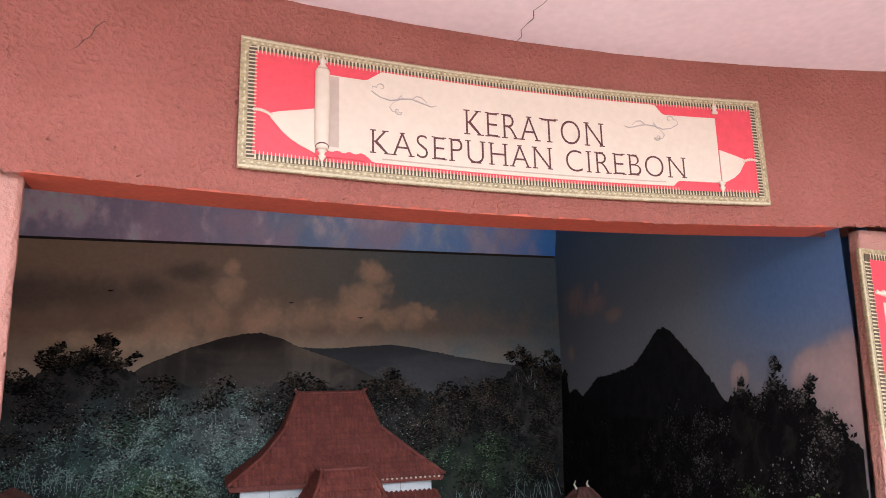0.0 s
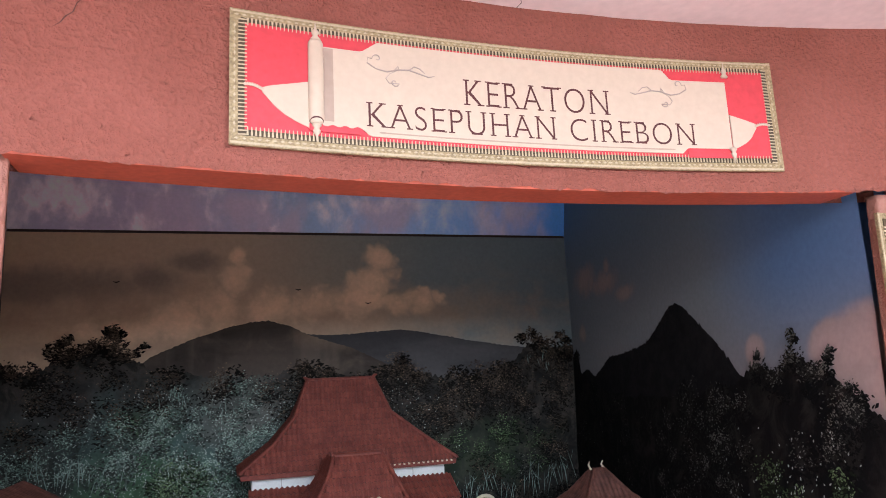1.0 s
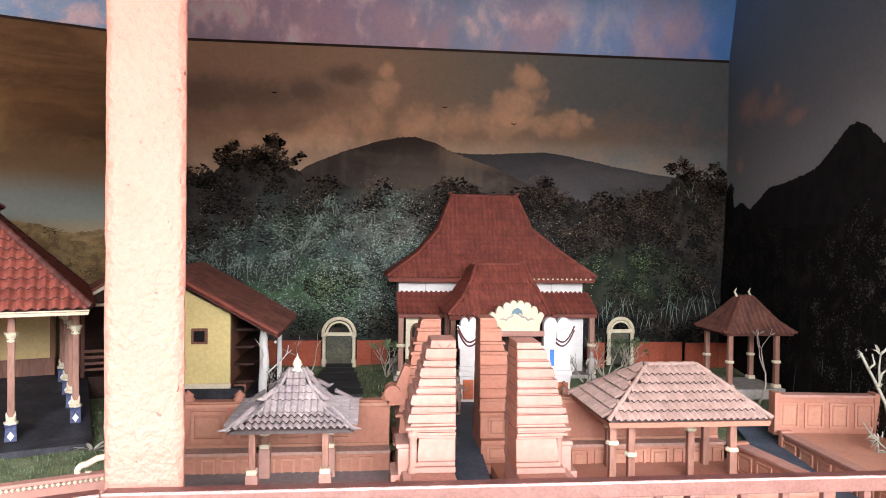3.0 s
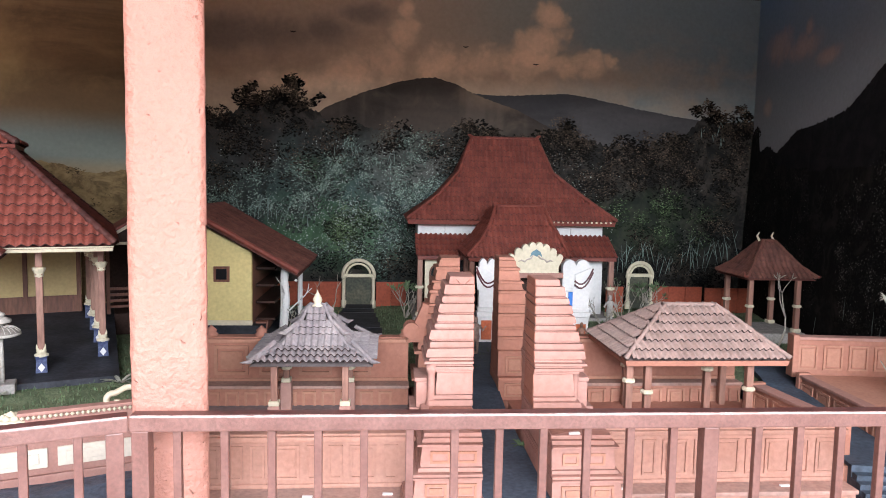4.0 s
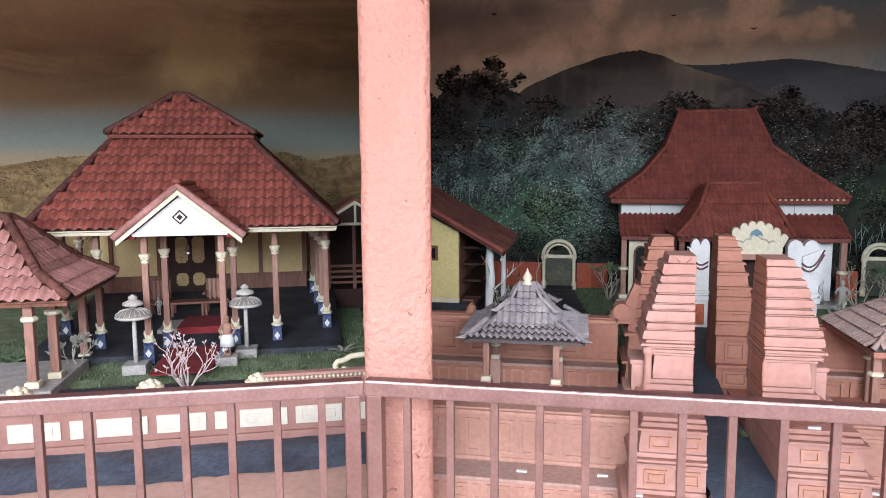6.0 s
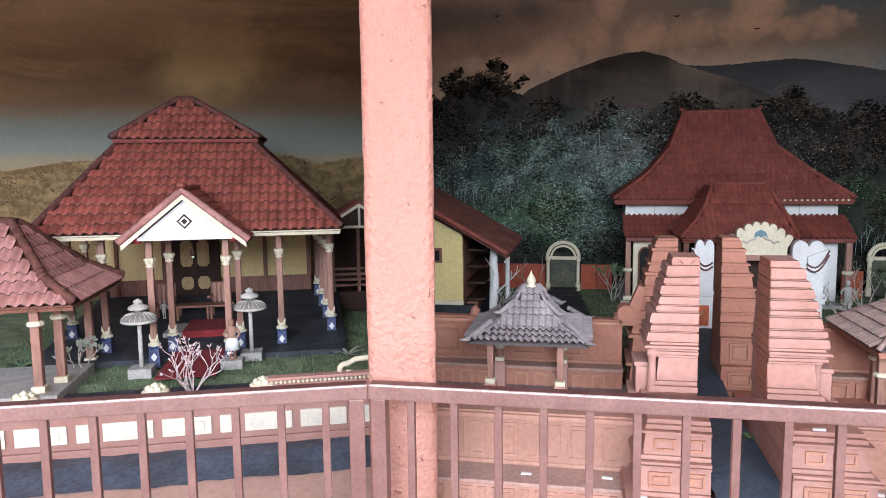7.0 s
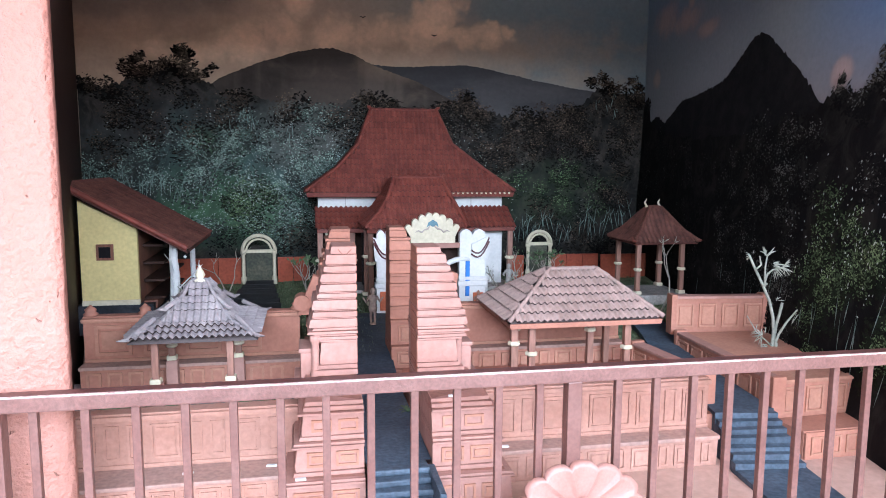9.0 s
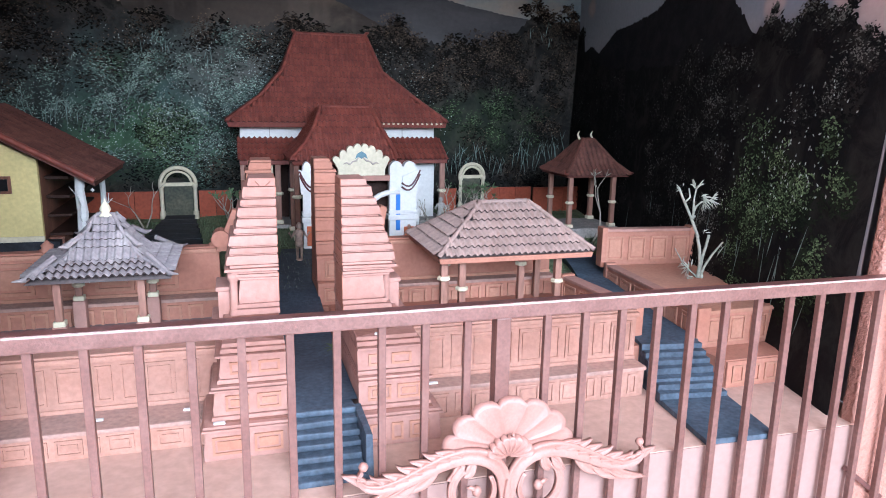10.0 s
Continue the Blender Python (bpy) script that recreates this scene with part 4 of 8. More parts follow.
solid("garden_ground", gr, M["grass"], "uneven mossy green garden ground of the model", "ground", True)
gl = bmesh.new()
random.seed(11)
for i in range(9000):
    y = 2.95 + random.random() * 2.15
    x = -0.8 + random.random() * 3.4
    if -0.46 - (y - 1.89) * 0.281 + 0.05 < x < 2.2 + (y - 1.72) * 0.174:
        h, a = random.uniform(0.008, 0.022), random.random() * 6.3
        d = Vector((math.cos(a), math.sin(a), 0)) * 0.003
        z = GARDEN_Z + 0.002
        p = [gl.verts.new(q) for q in ((x - d.x, y - d.y, z), (x + d.x, y + d.y, z), (x + d.y * 2, y - d.x * 2, z + h))]
        gl.faces.new(p)
gob = part("grass_blades", gl, M["leaf"], None)
tagged(gob, "short patchy green model grass in the garden", "grass", "", "stuff")


def panel_row(t, x0, x1, za, zc, y, pattern, gap, w=0.007, d=0.005, material=None):
    """Framed fields of the widths in pattern, over and over, from x0 to x1."""
    x, k = x0 + gap, 0
    while x + pattern[k % len(pattern)] < x1:
        wd = pattern[k % len(pattern)]
        frame_panel(t, x, x + wd, za, zc, y, material, w=w, d=d)
        x += wd + gap
        k += 1


def panelled_wall(name, x0, x1, yu, yl, zb, zm, zt, up, low, label, finials=(), thick=0.05, paint="terra", frames="terrapanel"):
    """A terracotta wall: plinth with framed panels, a ledge, an upper wall with framed panels and a coping."""
    t = thing(name, label, "wall", "palace walls")
    part("plinth", ridged(bx(x0, x1, yl, yu + thick, zb, zm - 0.014, 0.003), 12, 0.002), M[paint], t)
    part("plinth_moulding", ridged(bx(x0 - 0.004, x1 + 0.004, yl - 0.010, yu + 0.004, zm - 0.014, zm, 0.004), 14, 0.002), M["ledge"], t, "worn grey-pink ledge")
    part("upper_wall", ridged(bx(x0, x1, yu, yu + thick, zm, zt, 0.003), 12, 0.002), M[paint], t)
    part("wall_moulding", bx(x0, x1, yu - 0.008, yu + 0.002, zm, zm + 0.014, 0.004), M[frames], t)
    part("coping", ridged(bx(x0 - 0.006, x1 + 0.006, yu - 0.010, yu + thick + 0.010, zt - 0.012, zt + 0.006, 0.005), 14, 0.002), M[frames], t)
    part("coping_cap", bx(x0, x1, yu - 0.002, yu + thick + 0.002, zt + 0.006, zt + 0.014, 0.004), M[paint], t)
    for pat, za, zc, y in ((up, zm + 0.028, zt - 0.024, yu), (low, zb + 0.014, zm - 0.026, yl)):
        if pat:
            panel_row(t, x0, x1, za, zc, y, *pat, material=M[frames])
    for fx in finials:
        part("finial", lathe([(0.028, 0), (0.030, 0.008), (0.020, 0.016), (0.024, 0.026), (0.012, 0.036), (0.002, 0.046)], 10, (fx, yu + thick / 2, zt + 0.012)), M[paint], t, smooth=True)
    return t


LARGE_SMALL = ((0.085, 0.045, 0.045), 0.024)
panelled_wall("front_wall", -0.60, 0.125, 2.10, 1.975, BASE_Z, 0.548, 0.712, LARGE_SMALL, ((0.072, 0.026), 0.018), "dusty terracotta front wall of the model with framed panels", paint="dusty", frames="dusty")
panelled_wall("front_wall", 0.735, 1.555, 2.045, 1.972, BASE_Z, 0.572, 0.742, ((0.085, 0.045), 0.022), ((0.08, 0.034), 0.022), "dusty terracotta front wall with framed panels beside the stairs", paint="dusty", frames="dusty")
panelled_wall("court_wall", -0.735, 0.125, 2.86, 2.79, 0.50, 0.685, 0.862, ((0.14, 0.12), 0.045, 0.013, 0.011), ((0.055,), 0.024, 0.009, 0.008), "terracotta court wall with framed panels and corner finials", (-0.71, -0.5, 0.115))
panelled_wall("court_wall", 0.705, 1.60, 2.88, 2.82, 0.50, 0.685, 0.862, None, ((0.08, 0.05), 0.024, 0.009, 0.008), "plain terracotta court wall behind the pavilion")


def gate_tower(name, xin, side, courses, label):
    """Half of a split gate: flat inner face at xin, stepped courses outwards. courses: (z0, z1, width, y0, y1)."""
    t = thing(name, label, "gate", "split gates")
    part("core", frustum([(*sorted((xin + side * 0.004, xin + side * (w - 0.014))), y0 + 0.006, y1 - 0.006, z) for z0, z1, w, y0, y1 in courses for z in (z0, z1 - 0.002)]), M["mortar"], t, "dark joints between the courses")
    yb = min(c[4] for c in courses[-3:])
    zs = [c[0] for c in courses if c[3] > courses[0][3] + 0.2] or [courses[4][0]]
    xi, xj = sorted((xin - side * 0.0025, xin + side * 0.006))
    for z0, z1, w, y0, y1 in courses:
        if z0 >= zs[0] - 0.001 and z1 - z0 > 0.009:
            part("inner_band", ridged(bx(xi, xj, y0 + 0.003, yb, z0 + 0.001, z1 - 0.001, 0.0015), 20, 0.0012, z0 * 30), M["terra"], t, "brown band of the inner face")
    for z0, z1, w, y0, y1 in courses:
        z0, z1 = z0 + 0.0014, z1 - 0.0010
        tall = z1 - z0
        lean = min(0.004, tall * 0.10)
        lv = []
        for zz, e in ((z0, 0.0), (z0 + tall * 0.22, 0.0015), (z1 - tall * 0.12, -lean), (z1, -lean - 0.0008)):
            xo = xin + side * (w + e)
            p0, p1 = sorted((xin, xo))
            lv.append((p0, p1, y0 - e * 0.4, y1 + e, zz))
        part("course", ridged(frustum(lv), 30, 0.0018, z0 * 50), M["gate"], t)
    return t


def front_courses(h, wide, foot, y):
    c = []
    # base, in three steps, reaching out to the stairs
    c += [(BASE_Z, 0.548, foot + 0.03, y - 0.33, y + 0.20), (0.548, 0.556, foot + 0.036, y - 0.338, y + 0.20), (0.556, 0.566, foot + 0.03, y - 0.332, y + 0.20), (0.566, 0.580, foot + 0.006, y - 0.302, y + 0.20)]
    c += [(0.580, 0.652, foot, y - 0.296, y + 0.20), (0.652, 0.660, foot + 0.010, y - 0.306, y + 0.20), (0.660, 0.670, foot + 0.004, y - 0.300, y + 0.20), (0.670, 0.684, foot - 0.012, y - 0.286, y + 0.20)]
    c += [(0.684, 0.748, foot - 0.02, y - 0.28, y + 0.20), (0.748, 0.757, foot - 0.010, y - 0.288, y + 0.20), (0.757, 0.772, foot - 0.024, y - 0.274, y + 0.20), (0.772, 0.786, foot - 0.03, y - 0.264, y + 0.20)]
    c += [(0.786, 0.806, wide + 0.012, y - 0.012, y + 0.22), (0.806, 0.822, wide - 0.004, y - 0.004, y + 0.22), (0.822, 0.90, wide - 0.012, y, y + 0.21), (0.90, 0.909, wide + 0.004, y - 0.005, y + 0.22), (0.909, 0.921, wide + 0.018, y - 0.010, y + 0.23), (0.921, 0.929, wide + 0.010, y - 0.008, y + 0.23), (0.929, 0.940, wide + 0.028, y - 0.014, y + 0.23), (0.940, 0.95, wide + 0.012, y - 0.006, y + 0.22)]
    z, k = 0.95, 0
    while z < h - 0.03:
        f = (z - 0.95) / (h - 0.95)
        w = (wide + 0.024) * (1 - f) + 0.082 * f
        s = (0.030, 0.005, 0.020, 0.005, 0.034, 0.006, 0.016, 0.005, 0.026, 0.006)[k % 10]
        c.append((z, z + s, w + (-0.004 if k % 2 else 0.008 * noise.noise(Vector((z * 37, wide * 90, 0)))), y - 0.004 + 0.012 * f + (0.004 if k % 2 else 0.002 * noise.noise(Vector((z * 51, wide * 70, 3)))), y + 0.21 - 0.05 * f))
        z += s
        k += 1
    c.append((z, h, 0.082, y + 0.015, y + 0.15))
    return c


ft1 = gate_tower("split_gate_tower", 0.322, -1, front_courses(1.224, 0.135, 0.205, 2.20), "salmon stepped split gate tower beside the stairs")
ft2 = gate_tower("split_gate_tower", 0.527, 1, front_courses(1.220, 0.150, 0.215, 2.17), "salmon stepped split gate tower beside the stairs")


def rear_courses(h, y, tip=0.078):
    c = [(0.56, 0.60, 0.20, y - 0.07, y + 0.2), (0.60, 0.685, 0.185, y - 0.05, y + 0.2), (0.685, 0.70, 0.20, y - 0.06, y + 0.2), (0.70, 0.80, 0.175, y - 0.03, y + 0.18), (0.80, 0.815, 0.19, y - 0.04, y + 0.18)]
    z, k = 0.815, 0
    while z < h - 0.02:
        f = (z - 0.815) / (h - 0.815)
        s = (0.045, 0.014, 0.030, 0.012)[k % 4]
        c.append((z, z + s, 0.175 * (1 - f) + tip * f + (0.012 if k % 2 else 0), y - 0.02 + 0.02 * f - (0.008 if k % 2 else 0), y + 0.17 - 0.03 * f))
        z += s
        k += 1
    c.append((z, h, tip + 0.002, y - 0.006, y + 0.13))
    return c


# pointed mark and framed fields on the gates
for xa in (0.262, 0.552):
    t = thing("gate_mark", "incised pointed mark on the gate top", "ornament", "gate marks")
    part("groove", tube([(xa, 2.214, 1.213), (xa + 0.022, 2.214, 1.190), (xa + 0.046, 2.214, 1.213)], 0.0022, 5), M["mortar"], t)
rg1 = gate_tower("inner_gate_tower", 0.342, -1, rear_courses(1.218, 2.90), "brown terracotta inner split gate tower in the court wall")
rg2 = gate_tower("inner_gate_tower", 0.518, 1, rear_courses(1.222, 2.90, 0.062), "brown terracotta inner split gate tower in the court wall")
for t in (rg1, rg2):
    for o in t.children:
        o.data.materials[0] = M["terra"]
for x0, x1, z0, z1, y in ((0.545, 0.635, 0.615, 0.675, 2.848), (0.552, 0.628, 0.715, 0.79, 2.868), (0.165, 0.225, 0.698, 0.734, 1.92), (0.245, 0.305, 0.698, 0.734, 1.92), (0.15, 0.215, 0.594, 0.640, 1.904), (0.237, 0.305, 0.594, 0.640, 1.904), (0.11, 0.205, 0.478, 0.532, 1.87), (0.225, 0.305, 0.478, 0.532, 1.87), (0.56, 0.61, 0.698, 0.734, 1.89), (0.63, 0.69, 0.698, 0.734, 1.89), (0.555, 0.625, 0.594, 0.640, 1.874), (0.645, 0.715, 0.594, 0.640, 1.874), (0.555, 0.60, 0.478, 0.532, 1.84), (0.62, 0.655, 0.478, 0.532, 1.84), (0.675, 0.735, 0.478, 0.532, 1.84)):
    frame_panel((rg2 if y > 2.5 else ft1 if x0 < 0.4 else ft2), x0, x1, z0, z1, y, w=0.007)
# stepped wing and round volute beside the gates
for gx, sg in ((0.195, -1), (0.665, 1)):
    w = thing("gate_wing", "salmon stepped wing piece with a small pilaster beside the gate", "gate wing", "gate wings")
    for z0, z1, a, b2 in ((0.772, 0.86, 0.0, 0.062), (0.86, 0.875, -0.004, 0.068), (0.60, 0.772, 0.0, 0.085)):
        xa, xb = sorted((gx + sg * a, gx + sg * b2))
        part("block", bx(xa, xb, 2.22, 2.36, z0, z1, 0.004), M["gate"], w)
    px = gx + sg * 0.012
    part("pilaster", lathe([(0.018, 0), (0.018, 0.02), (0.013, 0.03), (0.013, 0.12), (0.019, 0.13), (0.019, 0.15)], 10, (px, 2.205, 0.775)), M["gate"], w, smooth=True)
for vx in (0.135, 0.735):
    v = thing("wall_volute", "rounded terracotta volute where the wall meets the gate", "ornament", "wall volutes")
    part("disc", tube([(vx, 2.80, 0.915), (vx, 2.88, 0.915)], 0.034, 18), M["terra"], v)
    part("slope", plate([(vx - 0.02, 0.862), (vx + 0.05, 0.862), (vx + 0.075, 1.02), (vx + 0.05, 1.03)], 2.82, 2.87), M["terra"], v)

# stairs and path through the gates
st = thing("gate_stairs", "blue-grey painted stairs leading up to the split gate", "stairs")
n = 7
for k in range(n):
    z0 = BASE_Z + (0.60 - BASE_Z) * k / n
    y0 = 1.655 + 0.205 * k / n
    part("step", ridged(bx(0.328, 0.512, y0, 1.90, z0 + 0.001, BASE_Z + (0.60 - BASE_Z) * (k + 1) / n, 0.006), 18, 0.006, k), M["path"], st)
part("cheek", ridged(slab([(0.512, 1.66), (0.530, 1.655), (0.530, 1.86), (0.512, 1.86)], BASE_Z, 0.595), 22, 0.006), M["path"], st)
pth = bmesh.new()
bmesh.ops.create_grid(pth, x_segments=8, y_segments=60, size=1.0)
for v in pth.verts:
    w = (v.co.y + 1) / 2
    y = 1.88 + w * 1.9
    x = 0.425 + (0.10 if w < 0.5 else 0.10 + 0.05 * (w - 0.5)) * v.co.x + max(0, (y - 2.9)) * 0.14
    z = 0.601 + (0.05 if y > 2.62 else 0) * min(1, (y - 2.62) / 0.3 if y > 2.62 else 0) + noise.noise(Vector((x * 20, y * 20, 0))) * 0.003
    v.co = Vector((x, y, z))
solid("gate_path", pth, M["path"], "blue-grey painted path running through both gates", "path", True)

# ---- right-hand stairs, landing and walls ----
rs = thing("side_stairs", "blue-grey stairs with a flat landing slab at their foot", "stairs")
part("landing", ridged(slab([(1.545, 1.60), (1.785, 1.585), (1.825, 1.87), (1.575, 1.92)], BASE_Z, BASE_Z + 0.018), 12, 0.003), M["path"], rs)
for k in range(7):
    y0 = 1.885 + 0.030 * k
    z1 = BASE_Z + 0.02 + 0.0185 * (k + 1)
    part("step", ridged(slab([(1.572 + 0.005 * k, y0), (1.815 + 0.003 * k, y0 - 0.03), (1.842, 2.16), (1.615, 2.16)], BASE_Z + 0.001, z1), 20, 0.007, k), M["path"], rs)
ramp = bmesh.new()
rp = [(1.61, 2.10, 0.612), (1.842, 2.07, 0.612), (1.855, 2.6, 0.64), (1.98, 3.0, 0.668), (2.02, 3.25, 0.675), (1.86, 3.3, 0.675), (1.78, 3.0, 0.668), (1.66, 2.6, 0.65)]
rt = [ramp.verts.new(p) for p in rp]
rbm = [ramp.verts.new((x, y, BASE_Z)) for x, y, z in rp]
ramp.faces.new((rt[0], rt[1], rt[2], rt[7]))
ramp.faces.new((rt[7], rt[2], rt[3], rt[6]))
ramp.faces.new((rt[6], rt[3], rt[4], rt[5]))
for i in range(8):
    ramp.faces.new((rt[i], rbm[i], rbm[(i + 1) % 8], rt[(i + 1) % 8]))
solid("side_path", ramp, M["path"], "blue-grey path climbing to the garden", "path")


def oblique_wall(name, p, q, z0, z1, n, label, thick=0.04, plinth=None):
    """A panelled wall standing along p-q, its panels on the near side."""
    p, q = Vector((*p, 0)), Vector((*q, 0))
    ln = (q - p).length
    t = thing(name, label, "wall", "palace walls", pose(p.x, p.y, 0, 0, 0, math.degrees(math.atan2((q - p).y, (q - p).x))))
    part("wall", bx(0, ln, 0, thick, z0, z1, 0.003), M["terra"], t)
    part("coping", bx(-0.006, ln + 0.006, -0.01, thick + 0.01, z1, z1 + 0.014, 0.004), M["gate"], t)
    for k in range(n):
        w = ln / n
        frame_panel(t, w * (k + 0.12), w * (k + 0.88), z0 + (z1 - z0) * 0.2, z1 - (z1 - z0) * 0.14, 0, w=0.008)
    for fx in (0.0, ln):
        part("end_post", bx(fx - 0.014, fx + 0.014, -0.012, thick + 0.012, z0, z1 + 0.022, 0.004), M["terra"], t)
    return t


oblique_wall("garden_wall", (1.885, 2.89), (2.335, 2.84), 0.69, 0.862, 4, "terracotta garden wall with framed panels by the path")
oblique_wall("path_wall", (1.872, 2.82), (1.85, 2.09), 0.58, 0.706, 6, "low terracotta wall with panels along the path", 0.03)
oblique_wall("path_wall", (1.545, 2.62), (1.60, 2.16), 0.60, 0.72, 4, "low terracotta wall with panels along the path")
solid("terrace_block", ridged(slab([(1.87, 2.105), (2.20, 2.115), (2.36, 2.83), (1.89, 2.87)], BASE_Z, 0.702), 9, 0.003), M["terrapanel"], "tan terracotta terrace floor between the garden wall and stairs", "terrace")
solid("terrace_step", ridged(slab([(1.885, 1.962), (2.135, 1.966), (2.19, 2.11), (1.862, 2.10)], BASE_Z, 0.564), 9, 0.003), M["terra"], "low terracotta terrace step beside the stairs", "terrace")
tb = thing("terrace_face", "low terracotta terrace face with framed panels", "wall", "palace walls")
part("face", bx(0.0, 0.245, 0, 0.012, BASE_Z, 0.560, 0.002), M["terra"], tb)
panel_row(tb, 0.0, 0.245, 0.478, 0.545, 0, (0.05,), 0.022)
tb.matrix_world = pose(1.888, 1.952, 0, 0, 0, 1)
tf = thing("terrace_face", "upper terracotta terrace face with tall framed panels", "wall", "palace walls")
part("face", bx(0.0, 0.335, 0, 0.012, 0.564, 0.700, 0.002), M["terra"], tf)
part("coping", bx(-0.004, 0.34, -0.008, 0.03, 0.696, 0.712, 0.004), M["terrapanel"], tf)
panel_row(tf, 0.0, 0.335, 0.582, 0.682, 0, (0.075,), 0.026)
tf.matrix_world = pose(1.866, 2.094, 0, 0, 0, 1.5)

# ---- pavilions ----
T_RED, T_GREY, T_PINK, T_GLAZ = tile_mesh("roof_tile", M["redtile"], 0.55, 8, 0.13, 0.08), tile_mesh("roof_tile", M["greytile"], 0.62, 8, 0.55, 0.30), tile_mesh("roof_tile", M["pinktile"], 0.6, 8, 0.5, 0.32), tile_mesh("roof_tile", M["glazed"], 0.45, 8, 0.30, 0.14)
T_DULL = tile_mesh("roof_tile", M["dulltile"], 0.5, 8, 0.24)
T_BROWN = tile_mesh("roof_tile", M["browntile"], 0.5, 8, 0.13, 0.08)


def ringed_post(parent, x, y, z0, z1, r, ring_z=(), square=True, foot=True, material=None):
    b = bx(x - r, x + r, y - r, y + r, z0, z1, r * 0.25) if square else lathe([(r, 0), (r * 0.9, z1 - z0)], 10, (x, y, z0))
    p = part("post", b, material or M["postwood"], parent)
    for rz in ring_z:
        part("ring", lathe([(r * 1.25, -r * 0.7), (r * 1.9, -r * 0.3), (r * 1.9, r * 0.3), (r * 1.25, r * 0.7)], 8, (x, y, rz)), M["cream"], p, "cream painted ring")
    if foot:
        part("foot", bx(x - r * 1.6, x + r * 1.6, y - r * 1.6, y + r * 1.6, z0, z0 + r * 1.6, r * 0.4), M["cream"], p, "cream painted foot")
    return p


pl = thing("pavilion", "small open pavilion with a grey tiered tile roof and gold finial", "pavilion", "pavilions")
hip_roof(pl, [(-0.457, -0.012, 2.36, 2.81, 0.888), (-0.352, -0.117, 2.467, 2.703, 0.926), (-0.319, -0.150, 2.50, 2.67, 0.963), (-0.289, -0.180, 2.53, 2.64, 1.01), (-0.264, -0.205, 2.556, 2.614, 1.056)], T_GREY, M["greybody"], M["greytile"], 0.024, [3, 1, 2, 2], 0.007, True)
part("finial", lathe([(0.02, 0), (0.022, 0.01), (0.012, 0.018), (0.019, 0.03), (0.013, 0.045), (0.004, 0.058), (0.001, 0.07)], 12, (-0.235, 2.585, 1.05)), M["cream"], pl, "cream and gold painted finial", smooth=True)
for sx in (-1, 1):
    for sy in (-1, 1):
        for p0, p1 in (((0.232, 0.880), (0.14, 0.944)), ((0.118, 0.962), (0.07, 1.0))):
            part("corner_ridge", tube([(-0.2345 + sx * (p0[0] + 0.012), 2.585 + sy * (p0[0] + 0.012), p0[1] + 0.016), (-0.2345 + sx * p0[0] * 0.93, 2.585 + sy * p0[0] * 0.93, p0[1] + 0.012), (-0.2345 + sx * p1[0], 2.585 + sy * p1[0], p1[1] + 0.004)], [0.002, 0.009, 0.009], 6), M["greytile"], pl)
part("eave_lamp", lathe([(0.0005, -0.007), (0.007, 0), (0.0005, 0.007)], 8, (-0.27, 2.40, 0.872)), M["white"], pl, "tiny white lamp", smooth=True)
for x in (-0.375, -0.118):
    for y in (2.43, 2.74):
        ringed_post(pl, x, y, 0.715, 0.885, 0.012, (0.775,) if y > 2.6 else ())
        part("post_block", bx(x - 0.022, x + 0.022, y - 0.022, y + 0.022, 0.598, 0.717, 0.004), M["gate"], pl)

pr = thing("pavilion", "open pavilion with a weathered pinkish hipped tile roof", "pavilion", "pavilions")
hip_roof(pr, [(0.913, 1.552, 2.375, 2.87, 0.897), (1.145, 1.364, 2.60, 2.645, 1.058)], T_PINK, M["greybody"], M["pinktile"], 0.0255, [6], 0.009, True)
part("eave_board", frustum([(0.92, 1.545, 2.382, 2.863, 0.872), (0.916, 1.549, 2.378, 2.867, 0.892)]), M["terra"], pr)
for x, y, rz in ((1.028, 2.45, 0.755), (1.432, 2.45, 0.765), (1.06, 2.78, 0.775), (1.49, 2.78, 0.785), (0.955, 2.45, 0.80), (1.345, 2.62, 0.80)):
    ringed_post(pr, x, y, 0.598, 0.88, 0.0135, (rz,), foot=False)

kk = thing("garden_kiosk", "small garden kiosk with a red hipped tile roof", "pavilion", "pavilions")
part("platform", bx(2.11, 2.48, 3.76, 4.12, 0.63, 0.705, 0.006), M["stone"], kk)
hip_roof(kk, [(2.10, 2.525, 3.75, 4.14, 1.03), (2.17, 2.455, 3.82, 4.07, 1.09), (2.272, 2.352, 3.915, 3.965, 1.225)], T_BROWN, M["roofbody"], M["browntile"], 0.031, [2, 4], 0.011, True)
for x in (2.15, 2.44):
    for y in (3.80, 4.08):
        ringed_post(kk, x, y, 0.705, 1.03, 0.014, (0.86,))
for x in (2.265, 2.355):
    part("horn", tube([(x, 3.94, 1.235), (x - 0.008, 3.955, 1.262), (x + 0.004, 3.955, 1.285)], [0.008, 0.006, 0.002], 6), M["cream"], kk, "pale horn on the ridge")
for x, y in ((2.10, 3.75), (2.525, 3.75)):
    part("corner_horn", tube([(x, y, 1.04), (x + (0.02 if x > 2.2 else -0.02), y - 0.012, 1.045), (x + (0.025 if x > 2.2 else -0.025), y - 0.014, 1.068)], [0.01, 0.007, 0.002], 6), M["redtile"], kk)

